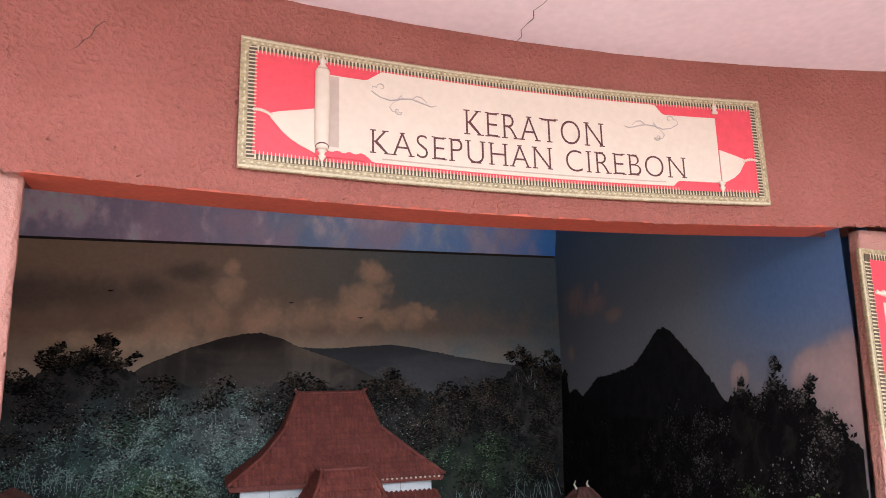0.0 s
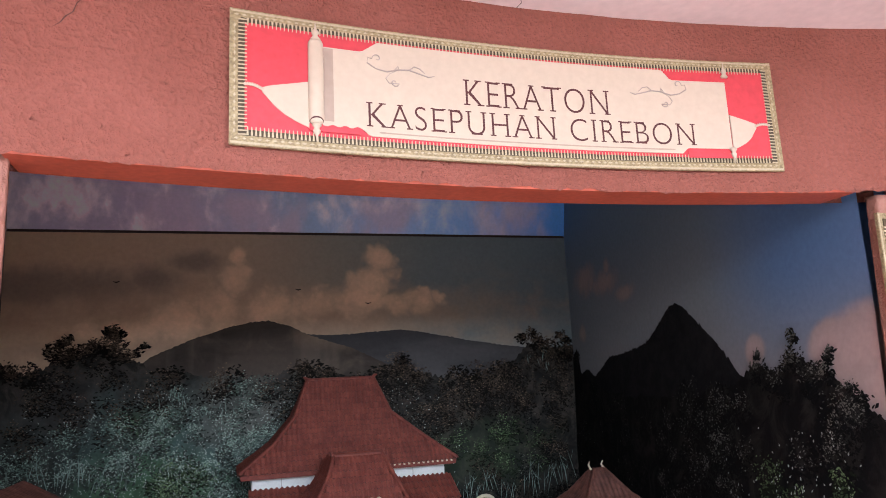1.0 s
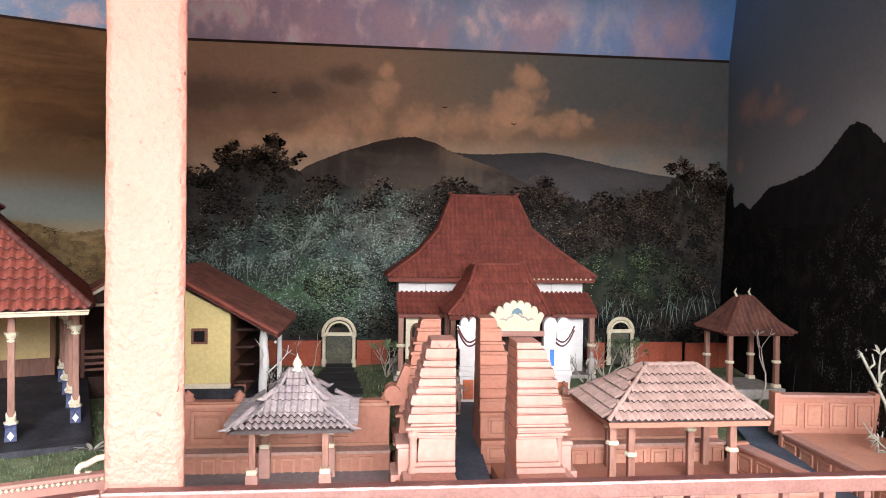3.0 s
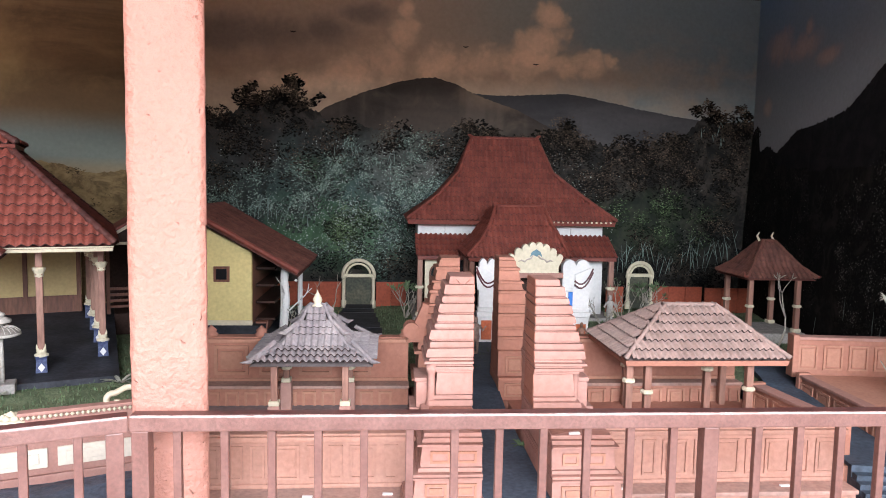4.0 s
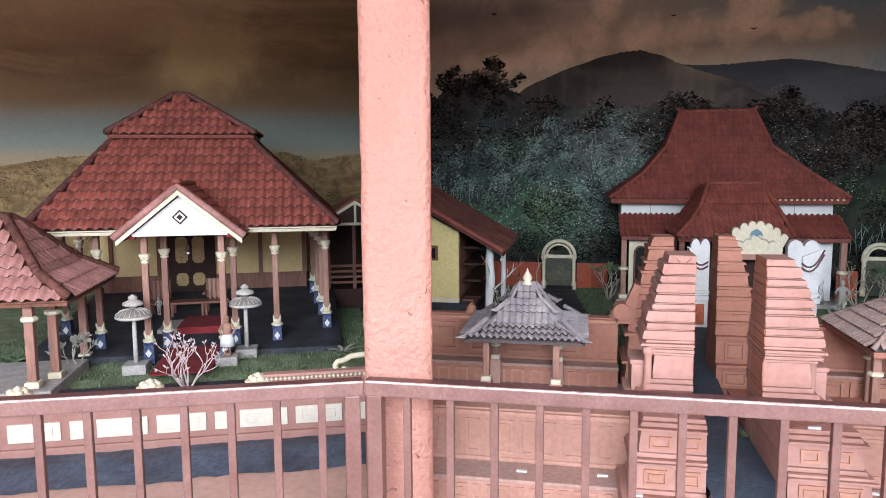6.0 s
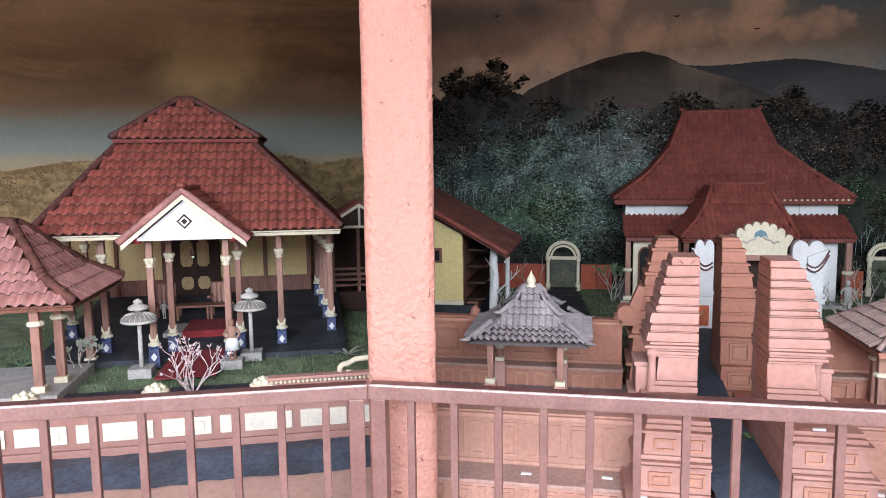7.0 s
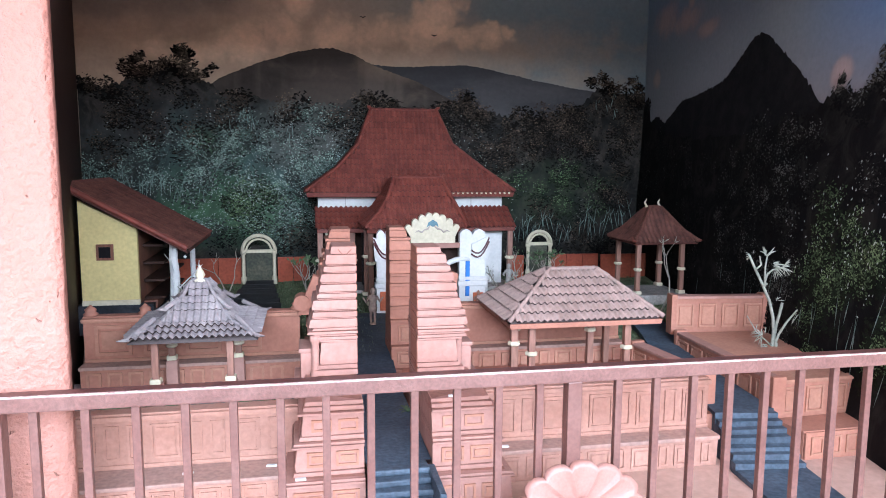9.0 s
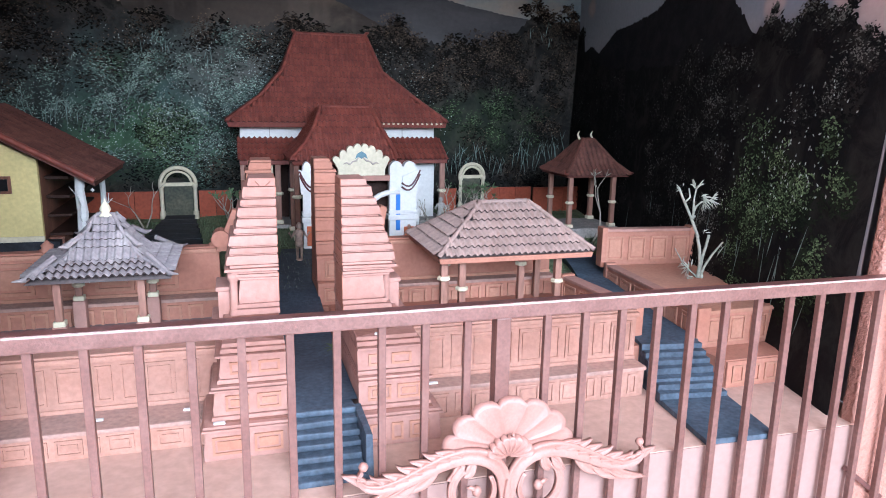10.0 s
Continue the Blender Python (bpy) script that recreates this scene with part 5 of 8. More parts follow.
# ---- the great hall at the back ----
hall = thing("palace_hall", "palace hall with a steep red tile roof and white walls", "building")
part("floor_slab", bx(0.20, 1.55, 4.42, 5.12, 0.62, 0.668, 0.006), M["stone"], hall)
hip_roof(hall, [(0.158, 1.588, 4.567, 5.14, 1.302), (0.372, 1.391, 4.70, 5.12, 1.455), (0.525, 1.185, 4.80, 5.10, 1.625), (0.622, 1.095, 4.925, 4.965, 1.865)], T_RED, M["roofbody"], M["redtile"], 0.0335, [5, 5, 6], 0.013)
part("fascia", frustum([(0.168, 1.578, 4.575, 5.13, 1.27), (0.160, 1.586, 4.569, 5.138, 1.30)]), M["redtile"], hall, "red painted eave board")
dent = mesh_of("eave_dentil", bx(-0.006, 0.006, -0.003, 0.003, -0.006, 0.006), M["cream"])
for k in range(17):
    shared("eave_dentil", dent, hall, pose(1.02 + k * 0.033, 4.566, 1.296))
for x in (0.63, 1.09):
    part("ridge_horn", tube([(x, 4.945, 1.87), (x + (-0.02 if x < 0.9 else 0.02), 4.945, 1.895), (x + (-0.035 if x < 0.9 else 0.035), 4.945, 1.90)], [0.016, 0.011, 0.004], 8), M["redtile"], hall)
part("upper_wall", bx(0.237, 1.527, 4.68, 5.10, 1.18, 1.29), M["white"], hall, "white painted upper wall")
for x in (0.42, 1.30):
    part("wall_joint", bx(x, x + 0.004, 4.676, 4.69, 1.195, 1.275), M["stone"], hall)
# Near-black colour paints in the shade inside the hall.
part("back_wall", bx(0.25, 1.51, 4.72, 5.1, 0.668, 1.18), M["darkwood"], hall, "dark inner wall of the hall, interior shade in its colour")
for x0, x1 in ((0.226, 0.64), (1.0, 1.555)):
    roof_face(hall, T_RED, (x0, 4.44, 1.072), (x1, 4.44, 1.072), (x0, 4.67, 1.195), (x1, 4.67, 1.195), 0.0335, 4)
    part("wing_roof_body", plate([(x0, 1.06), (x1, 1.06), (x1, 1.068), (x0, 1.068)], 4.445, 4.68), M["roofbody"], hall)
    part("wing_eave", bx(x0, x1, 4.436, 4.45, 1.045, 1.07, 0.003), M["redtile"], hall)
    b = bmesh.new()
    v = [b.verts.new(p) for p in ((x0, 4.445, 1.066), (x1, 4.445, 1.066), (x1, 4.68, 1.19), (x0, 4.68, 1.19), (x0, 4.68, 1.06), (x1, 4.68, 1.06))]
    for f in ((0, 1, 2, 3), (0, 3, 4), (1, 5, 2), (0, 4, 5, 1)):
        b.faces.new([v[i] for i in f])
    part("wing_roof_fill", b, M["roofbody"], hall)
for x in (0.245, 0.455, 1.24, 1.53):
    ringed_post(hall, x, 4.47, 0.668, 1.055, 0.017, (0.86,))
part("white_wall", bx(1.36, 1.50, 4.56, 4.60, 0.668, 1.06, 0.004), M["white"], hall, "white side wall beside the entrance")
part("white_wall", bx(1.27, 1.33, 4.60, 4.64, 0.668, 1.06, 0.004), M["white"], hall)
part("doorway", bx(1.32, 1.37, 4.60, 4.63, 0.668, 1.04), M["darkwood"], hall)
part("wall_panel", bx(0.28, 0.43, 4.52, 4.56, 0.668, 1.05, 0.004), M["cream"], hall, "cream wall with a dark arched window")
wp = [(0.315, 0.74), (0.395, 0.74)] + [(0.355 + 0.04 * math.cos(radians(a)), 0.95 + 0.05 * math.sin(radians(a))) for a in range(0, 181, 20)]
part("arched_window", plate(wp, 4.512, 4.53), M["glass"], hall, "dark arched window")
part("window_frame", tube([(x, 4.51, z) for x, z in wp] + [(wp[0][0], 4.51, wp[0][1])], 0.006, 6), M["wood"], hall)
# Solid block whose near-black colour is the shade of an open doorway.
part("inner_door", bx(0.53, 0.66, 4.60, 4.66, 0.668, 1.04, 0.004), M["glass"], hall, "near-black block painted as the shade in a doorway")
# porch
hip_roof(hall, [(0.50, 1.112, 3.97, 4.56, 1.112), (0.585, 1.09, 4.06, 4.56, 1.19), (0.655, 1.045, 4.15, 4.55, 1.29), (0.702, 1.008, 4.25, 4.50, 1.395)], T_RED, M["roofbody"], M["redtile"], 0.0315, [3, 3, 3], 0.012)
part("porch_ridge", tube([(0.69, 4.26, 1.405), (1.02, 4.26, 1.405)], 0.014, 8), M["redtile"], hall)
for x in (0.70, 1.01):
    part("porch_horn", tube([(x, 4.26, 1.405), (x, 4.255, 1.425), (x + (0.012 if x > 0.9 else -0.012), 4.25, 1.435)], [0.012, 0.008, 0.003], 6), M["redtile"], hall)
part("porch_eave", frustum([(0.512, 1.10, 3.985, 4.55, 1.085), (0.505, 1.107, 3.975, 4.555, 1.108)]), M["redtile"], hall)
for x in (0.535, 1.085):
    for y in (4.03, 4.35):
        ringed_post(hall, x, y, 0.645, 1.09, 0.016, (0.9,), material=M["wood"])


def lobes(x0, x1, z, n, r, rise=0.0):
    """The scalloped top of a plate, right to left."""
    out = []
    w = (x1 - x0) / n
    for k in reversed(range(n)):
        cx = x0 + w * (k + 0.5)
        cz = z + rise * (1 - ((k + 0.5) / n * 2 - 1) ** 2)
        out += [(cx + w * 0.52 * math.cos(radians(a)), cz + r * math.sin(radians(a))) for a in range(20, 161, 20)]
    return out


gw = thing("white_gateway", "white painted scalloped gateway with blue and red details", "gate")
GY = 3.765
part("crown", plate([(0.735, 1.046), (0.992, 1.046), (0.992, 1.085)] + lobes(0.704, 1.018, 1.108, 8, 0.028, 0.088) + [(0.735, 1.085)], GY - 0.02, GY + 0.02), M["cream"], gw, "cream scalloped crown with painted leaves")
for s in (-1, 1):
    part("painted_leaf", tube([(0.855 + s * 0.01, GY - 0.0205, 1.150), (0.861 + s * 0.028, GY - 0.0205, 1.132), (0.861 + s * 0.05, GY - 0.0205, 1.126), (0.861 + s * 0.062, GY - 0.0205, 1.112), (0.861 + s * 0.082, GY - 0.0205, 1.122), (0.861 + s * 0.10, GY - 0.0205, 1.112)], [0.003, 0.006, 0.004, 0.006, 0.005, 0.001], 5), M["ornink"], gw)
part("painted_bud", plate([(0.826, 1.140), (0.845, 1.152), (0.861, 1.142), (0.878, 1.152), (0.896, 1.140), (0.886, 1.168), (0.861, 1.183), (0.836, 1.168)], GY - 0.0235, GY - 0.019), mat("teal_paint", (0.13, 0.23, 0.27)), gw, "blue-green painted bud")
part("lintel", bx(0.68, 1.02, GY - 0.025, GY + 0.025, 1.02, 1.05, 0.004), M["gate"], gw)
for s, xa, xb in ((-1, 0.545, 0.64), (1, 1.022, 1.176)):
    xo = xa if s < 0 else xb
    part("pier", plate([(xa, 0.60), (xb, 0.60), (xb, 1.06)] + lobes(xa, xb, 1.075, 2, 0.05) + [(xa, 1.06)], GY, GY + 0.05), M["white"], gw, "white pier with a scalloped top")
    part("pier_base", bx(xa - 0.012, xb + 0.012, GY - 0.02, GY + 0.06, 0.60, 0.625, 0.004), M["white"], gw)
    part("pier_band", bx(xa - 0.01, xb + 0.01, GY - 0.014, GY + 0.055, 0.795, 0.825, 0.005), M["white"], gw)
    part("pier_cap", bx(xa - 0.006, xb + 0.006, GY - 0.01, GY + 0.055, 0.835, 0.85, 0.003), M["white"], gw)
    part("volute", plate([(xo + s * 0.02, 1.085), (xo - s * 0.085, 1.04), (xo - s * 0.08, 0.985), (xo - s * 0.04, 0.955), (xo + s * 0.01, 0.95), (xo + s * 0.015, 1.0)][::-s if s > 0 else 1], GY - 0.012, GY + 0.002), M["white"], gw)
    for dz, c in ((0.0, "ink"), (0.022, "ink")):
        part("painted_line", tube([(xo + s * 0.018 - s * 0.105 * f, GY - 0.014, 0.985 + dz + 0.07 * (1 - f) * (1 - f) - 0.055 * math.sin(math.pi * f) * 0.6) for f in (0, 0.15, 0.3, 0.45, 0.6, 0.75, 0.9, 1)], 0.005, 5), M["ink"], gw)
part("orange_panel", bx(0.562, 0.622, GY - 0.006, GY + 0.003, 0.665, 0.775, 0.003), M["orange"], gw, "orange painted panel")
part("red_panel", bx(1.105, 1.165, GY - 0.006, GY + 0.003, 0.655, 0.755, 0.003), M["orange"], gw, "red-brown relief panel")
for z0, z1 in ((0.845, 0.94), (0.735, 0.83), (0.655, 0.70)):
    part("blue_stripe", bx(1.058, 1.083, GY - 0.004, GY + 0.004, z0, z1, 0.002), M["blue"], gw, "bright blue painted stripe")
part("flying_arch", tube([(1.055 - 0.15 * math.sin(radians(a)), GY + 0.01, 0.83 + 0.115 * math.cos(radians(a)) * 0.9 + 0.02) for a in range(-10, 95, 15)], 0.016, 8), M["white"], gw, "white curved arch piece", smooth=True)
# Dark sheet that paints in the shade behind the gateway opening.
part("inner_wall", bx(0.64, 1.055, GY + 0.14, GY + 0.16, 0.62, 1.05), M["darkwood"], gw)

# ---- small arched gateways, fence and black paths ----


def arched_gate(x0, x1, y, z0, z1, label):
    t = thing("arched_gateway", label, "gateway", "arched gateways")
    cx, r = (x0 + x1) / 2, (x1 - x0) / 2
    zs = z1 - r * 1.02
    for x in (x0 + 0.014, x1 - 0.014):
        part("pier", lathe([(0.019, 0), (0.019, 0.05), (0.013, 0.06), (0.013, zs - z0 - 0.025), (0.019, zs - z0 - 0.018), (0.019, zs - z0)], 10, (x, y, z0)), M["cream"], t, smooth=True)
    for rr, th in ((r, 0.013), (r * 0.78, 0.008)):
        part("arch_ring", tube([(cx + (rr - 0.008) * math.cos(radians(a)), y, zs + (rr - 0.008) * math.sin(radians(a)) * 1.0) for a in range(0, 181, 12)], th, 8), M["cream"], t, smooth=True)
    part("crossbar", bx(x0 + 0.01, x1 - 0.01, y - 0.01, y + 0.01, zs - 0.012, zs + 0.012, 0.004), M["cream"], t)
    part("back_panel", bx(x0 + 0.03, x1 - 0.03, y + 0.02, y + 0.03, z0, zs - 0.01), M["backdrop"], t)
    return t


arched_gate(-0.295, -0.055, 4.93, 0.637, 0.995, "cream arched gateway in the red garden fence")
arched_gate(1.755, 1.955, 4.80, 0.665, 1.012, "cream arched gateway half hidden by a bare bush")
for x0, x1, y, n in ((-1.25, -0.30, 4.975, 6), (-0.05, 0.17, 4.975, 2), (1.62, 1.75, 4.83, 1), (1.965, 2.35, 4.85, 3), (2.35, 2.72, 4.8, 3)):
    f = thing("garden_fence", "dull red painted garden fence panel", "fence", "garden fences")
    w = (x1 - x0) / n
    for k in range(n):
        part("fence_board", bx(x0 + w * k + 0.0012, x0 + w * (k + 1) - 0.0012, y, y + 0.02, 0.635, 0.82, 0.002), M["fence"], f)
bp = thing("black_path", "short black painted path before the arched gateway", "path")
for k in range(6):
    part("path_slab", ridged(bx(-0.33 + 0.014 * k, 0.005 - 0.016 * k, 3.95 + 0.16 * k, 4.11 + 0.16 * k, 0.635, 0.661 + 0.001 * k), 14, 0.003, k), M["black"], bp)

# ---- yellow outbuilding against the partition ----
yh = thing("yellow_house", "pale yellow house with a sloping red tile roof", "building")
part("plinth", bx(-0.955, -0.60, 3.52, 4.3, 0.64, 0.79), M["black"], yh, "black plinth")
part("front_wall", plate([(-0.93, 0.79), (-0.665, 0.79), (-0.665, 1.17), (-0.93, 1.31)], 3.53, 3.56), M["yellow"], yh)
part("wall_base", bx(-0.93, -0.66, 3.52, 3.535, 0.79, 0.815, 0.003), M["cream"], yh)
# Brown in place of yellow: this side's shade is put into its colour.
part("side_wall", plate([(-0.68, 0.79), (-0.665, 0.79), (-0.665, 1.16), (-0.68, 1.165)], 3.56, 4.3), M["wood"], yh, "brown side wall, its shade put into the colour")
wd = part("window", bx(-0.855, -0.775, 3.522, 3.535, 1.015, 1.095, 0.002), M["wood"], yh, "small square dark window")
part("pane", bx(-0.842, -0.788, 3.519, 3.53, 1.028, 1.082), M["glass"], wd)
roof_face(yh, T_BROWN, (-0.42, 3.46, 1.07), (-0.42, 4.35, 1.07), (-0.99, 3.46, 1.395), (-0.99, 4.35, 1.395), 0.0335, 14)
b = bmesh.new()
v = [b.verts.new(p) for p in ((-0.42, 3.465, 1.05), (-0.42, 4.35, 1.05), (-0.99, 4.35, 1.375), (-0.99, 3.465, 1.375), (-0.42, 3.465, 1.066), (-0.42, 4.35, 1.066), (-0.99, 4.35, 1.391), (-0.99, 3.465, 1.391))]
for f in ((0, 1, 2, 3), (4, 5, 6, 7), (0, 4, 5, 1), (3, 7, 4, 0), (1, 5, 6, 2)):
    b.faces.new([v[i] for i in f])
part("roof_board", b, M["browntile"], yh)
hip(yh, (-0.42, 3.46, 1.076), (-0.99, 3.46, 1.40), M["redtile"], 0.014)
part("veranda_post", tube([(-0.50, 3.56, 0.66), (-0.507, 3.56, 0.78), (-0.498, 3.56, 0.92), (-0.504, 3.56, 1.02), (-0.497, 3.56, 1.1)], [0.026, 0.022, 0.025, 0.021, 0.023], 8), M["white"], yh, "rough white veranda post")
part("veranda_post", tube([(-0.47, 3.95, 0.66), (-0.47, 3.95, 1.08)], 0.014, 8), M["white"], yh)
part("veranda_floor", bx(-0.665, -0.47, 3.56, 4.3, 0.64, 0.74), M["black"], yh)
for k in range(4):
    part("shelf_board", bx(-0.66, -0.56, 3.62, 4.2, 0.80 + 0.09 * k, 0.812 + 0.09 * k), M["darkwood"], yh)
part("bench", bx(-0.655, -0.59, 3.575, 3.75, 0.76, 0.80, 0.004), M["wood"], yh)
part("eave_lamp", lathe([(0.0005, -0.009), (0.009, 0), (0.0005, 0.009)], 8, (-0.43, 3.46, 1.035)), M["white"], yh, "tiny white eave lamp", smooth=True)

# ---- the display beyond the column: veranda house ----
LG = 0.62


def lthing(name, label, category, group="", m=None):
    return thing(name, label, category, group, LEFT @ (m if m is not None else Matrix.Identity(4)))


def lsolid(name, bm, material, label, category):
    ob = solid(name, bm, material, label, category)
    ob.matrix_world = LEFT
    return ob


lg = bmesh.new()
bmesh.ops.create_grid(lg, x_segments=70, y_segments=50, size=1.0)
for v in lg.verts:
    x, y = -1.6 + 1.16 * (v.co.x + 1), 0.06 + 1.38 * (v.co.y + 1)
    x = min(x, 0.80)
    v.co = Vector((x, y, LG - 0.012 + 0.012 * noise.noise(Vector((x * 9, y * 9, 3)))))
lsolid("left_garden_ground", lg, M["grass"], "mossy green garden ground round the veranda house", "ground")
lsolid("garden_path_black", slab([(-1.5, 0.05), (0.75, 0.05), (0.75, 0.33), (-1.5, 0.36)], 0.5, LG + 0.006), M["black"], "black painted strip inside the parapet", "path")
road = bmesh.new()
bmesh.ops.create_grid(road, x_segments=80, y_segments=10, size=1.0)
for v in road.verts:
    x, w = -1.35 + 1.1 * (v.co.x + 1), (v.co.y + 1) / 2
    y = -0.245 + 0.02 * noise.noise(Vector((x * 4, 0, 0))) + 0.014 * noise.noise(Vector((x * 19, 0, 0))) if w < 0.05 else -0.22 + w * 0.23
    v.co = Vector((x, y, BASE_Z + 0.004 + 0.024 * min(1, w * 1.6) + 0.004 * noise.noise(Vector((x * 14, w * 6, 0)))))
lsolid("left_road", road, M["road"], "blue-black painted road with a ragged edge", "road")

pp = lthing("parapet", "pink parapet with white panels and cream ornaments", "wall")
part("parapet_base", bx(-1.5, 0.70, 0.0, 0.06, BASE_Z, 0.515, 0.003), M["shell"], pp)
part("parapet_body", bx(-1.5, 0.70, 0.01, 0.05, 0.515, 0.645, 0.003), M["shell"], pp)
part("parapet_coping", bx(-1.5, 0.70, -0.012, 0.07, 0.645, 0.665, 0.006), M["terra"], pp)
part("parapet_cap", bx(-1.5, 0.70, 0.0, 0.055, 0.665, 0.678, 0.004), M["gate"], pp)
x = -1.45
k = 0
while x < 0.62:
    w = 0.175 if k % 3 else 0.06
    wp2 = part("white_panel", bx(x, x + w, 0.002, 0.012, 0.540, 0.608, 0.003), M["ivory"], pp, "white painted panel")
    if k % 3:
        part("panel_relief", bx(x + 0.025, x + w - 0.025, -0.002, 0.004, 0.556, 0.592, 0.003), M["ivory"], wp2)
    x += w + 0.030
    k += 1
bead = mesh_of("bead", lathe([(0.0005, -0.008), (0.008, 0), (0.0005, 0.008)], 8), M["cream"], True)
for k in range(24):
    shared("bead", bead, pp, pose(0.245 + 0.0165 * k, -0.004, 0.722))
part("bead_bed", bx(0.23, 0.66, 0.004, 0.04, 0.676, 0.732, 0.003), M["gate"], pp)
part("bead_rail", bx(0.23, 0.66, -0.012, 0.03, 0.730, 0.742, 0.003), M["gate"], pp)
for x in (-0.62, -0.175, 0.21):
    o = part("urn", lathe([(0.034, 0), (0.036, 0.010), (0.030, 0.014), (0.048, 0.024), (0.050, 0.034), (0.036, 0.040)], 14, (x, 0.028, 0.678)), M["cream"], pp, "cream flower-shaped ornament", smooth=True)
    for a in range(6):
        part("petal", lathe([(0.0005, 0), (0.015, 0.008), (0.013, 0.018), (0.0005, 0.024)], 7, (x + 0.024 * math.cos(a * 1.047), 0.028 + 0.024 * math.sin(a * 1.047), 0.710)), M["cream"], o, smooth=True)
    part("heart", lathe([(0.016, 0), (0.018, 0.014), (0.010, 0.026), (0.001, 0.032)], 9, (x, 0.028, 0.712)), M["cream"], o, smooth=True)
scr = [(0.52 + 0.028 * math.cos(radians(a)) * (1 - a / 700), 0.028, 0.745 + 0.028 * math.sin(radians(a)) * (1 - a / 700)) for a in range(360, 60, -24)]
part("end_scroll", tube(scr + [(0.56, 0.028, 0.785), (0.62, 0.028, 0.79), (0.66, 0.028, 0.80)], 0.011, 8), M["cream"], pp, "cream curled scroll", smooth=True)

vh = lthing("veranda_house", "veranda house with a two-tier glazed red tile roof", "building")
fb = bmesh.new()
fv = [fb.verts.new(p) for p in ((-0.90, 0.80, LG - 0.03), (0.56, 0.80, LG - 0.03), (0.56, 2.15, LG - 0.03), (-0.90, 2.15, LG - 0.03), (-0.90, 0.80, LG + 0.014), (0.56, 0.80, LG + 0.014), (0.56, 2.15, LG + 0.135), (-0.90, 2.15, LG + 0.135))]
for f in ((3, 2, 1, 0), (4, 5, 6, 7), (0, 1, 5, 4), (1, 2, 6, 5), (2, 3, 7, 6), (3, 0, 4, 7)):
    fb.faces.new([fv[i] for i in f])
part("floor_slab", fb, M["black"], vh, "black veranda floor")
hip_roof(vh, [(-0.86, 0.552, 0.80, 2.15, 1.232), (-0.565, 0.115, 1.27, 1.68, 1.655)], T_GLAZ, M["roofbody"], M["hipdark"], 0.0445, [10], 0.017, True)
part("eave_board", frustum([(-0.85, 0.542, 0.81, 2.14, 1.205), (-0.856, 0.548, 0.804, 2.146, 1.228)]), M["cream"], vh, "pale eave board")
part("clerestory", frustum([(-0.555, 0.105, 1.28, 1.67, 1.645), (-0.555, 0.105, 1.28, 1.67, 1.685)]), M["roofbody"], vh)
hip_roof(vh, [(-0.592, 0.147, 1.24, 1.72, 1.686), (-0.285, -0.215, 1.44, 1.50, 1.90)], T_GLAZ, M["roofbody"], M["hipdark"], 0.0445, [5], 0.016, True)
part("upper_eave", frustum([(-0.583, 0.138, 1.248, 1.712, 1.668), (-0.588, 0.143, 1.243, 1.717, 1.684)]), M["glazed"], vh)
part("roof_knob", lathe([(0.016, 0), (0.012, 0.02), (0.006, 0.035), (0.001, 0.045)], 8, (-0.25, 1.47, 1.90)), M["glazed"], vh, smooth=True)
for x, y in ((-0.592, 1.24), (0.147, 1.24)):
    part("corner_horn", lathe([(0.014, 0), (0.012, 0.012), (0.004, 0.024)], 8, (x, y, 1.69)), M["darkwood"], vh, smooth=True)
# walls and door
part("front_wall", bx(-0.86, 0.39, 2.00, 2.04, LG + 0.03, 1.22), M["tanwall"], vh, "tan yellow front wall")
part("dado", bx(-0.86, 0.39, 1.992, 2.01, LG + 0.03, 0.84, 0.003), M["wood"], vh, "brown lower wall")
for x in (-0.52, -0.14, 0.10, 0.375, -0.80):
    part("wall_stud", bx(x - 0.012, x + 0.012, 1.988, 2.005, LG + 0.03, 1.21, 0.003), M["wood"], vh)
dr = part("double_door", bx(-0.485, -0.18, 1.972, 2.00, LG + 0.05, 1.19, 0.004), M["darkwood"], vh, "dark brown double door with cream panels")
for x0 in (-0.425, -0.325):
    for z0, z1 in ((0.92, 1.085), (0.775, 0.855)):
        c = [(x0 + 0.045 + 0.036 * math.cos(radians(a)) * (1 if abs(math.cos(radians(a))) < 0.8 else 1), (z0 + z1) / 2 + (z1 - z0) / 2 * math.sin(radians(a))) for a in range(0, 360, 30)]
        part("door_panel", plate([(x0 + 0.01, z0 + 0.02), (x0 + 0.025, z0), (x0 + 0.068, z0), (x0 + 0.083, z0 + 0.02), (x0 + 0.083, z1 - 0.02), (x0 + 0.068, z1), (x0 + 0.025, z1), (x0 + 0.01, z1 - 0.02)], 1.966, 1.976), M["doorpanel"], dr, "golden carved door panel")
part("door_joint", bx(-0.333, -0.329, 1.966, 1.976, LG + 0.05, 1.18), M["darkwood"], dr)


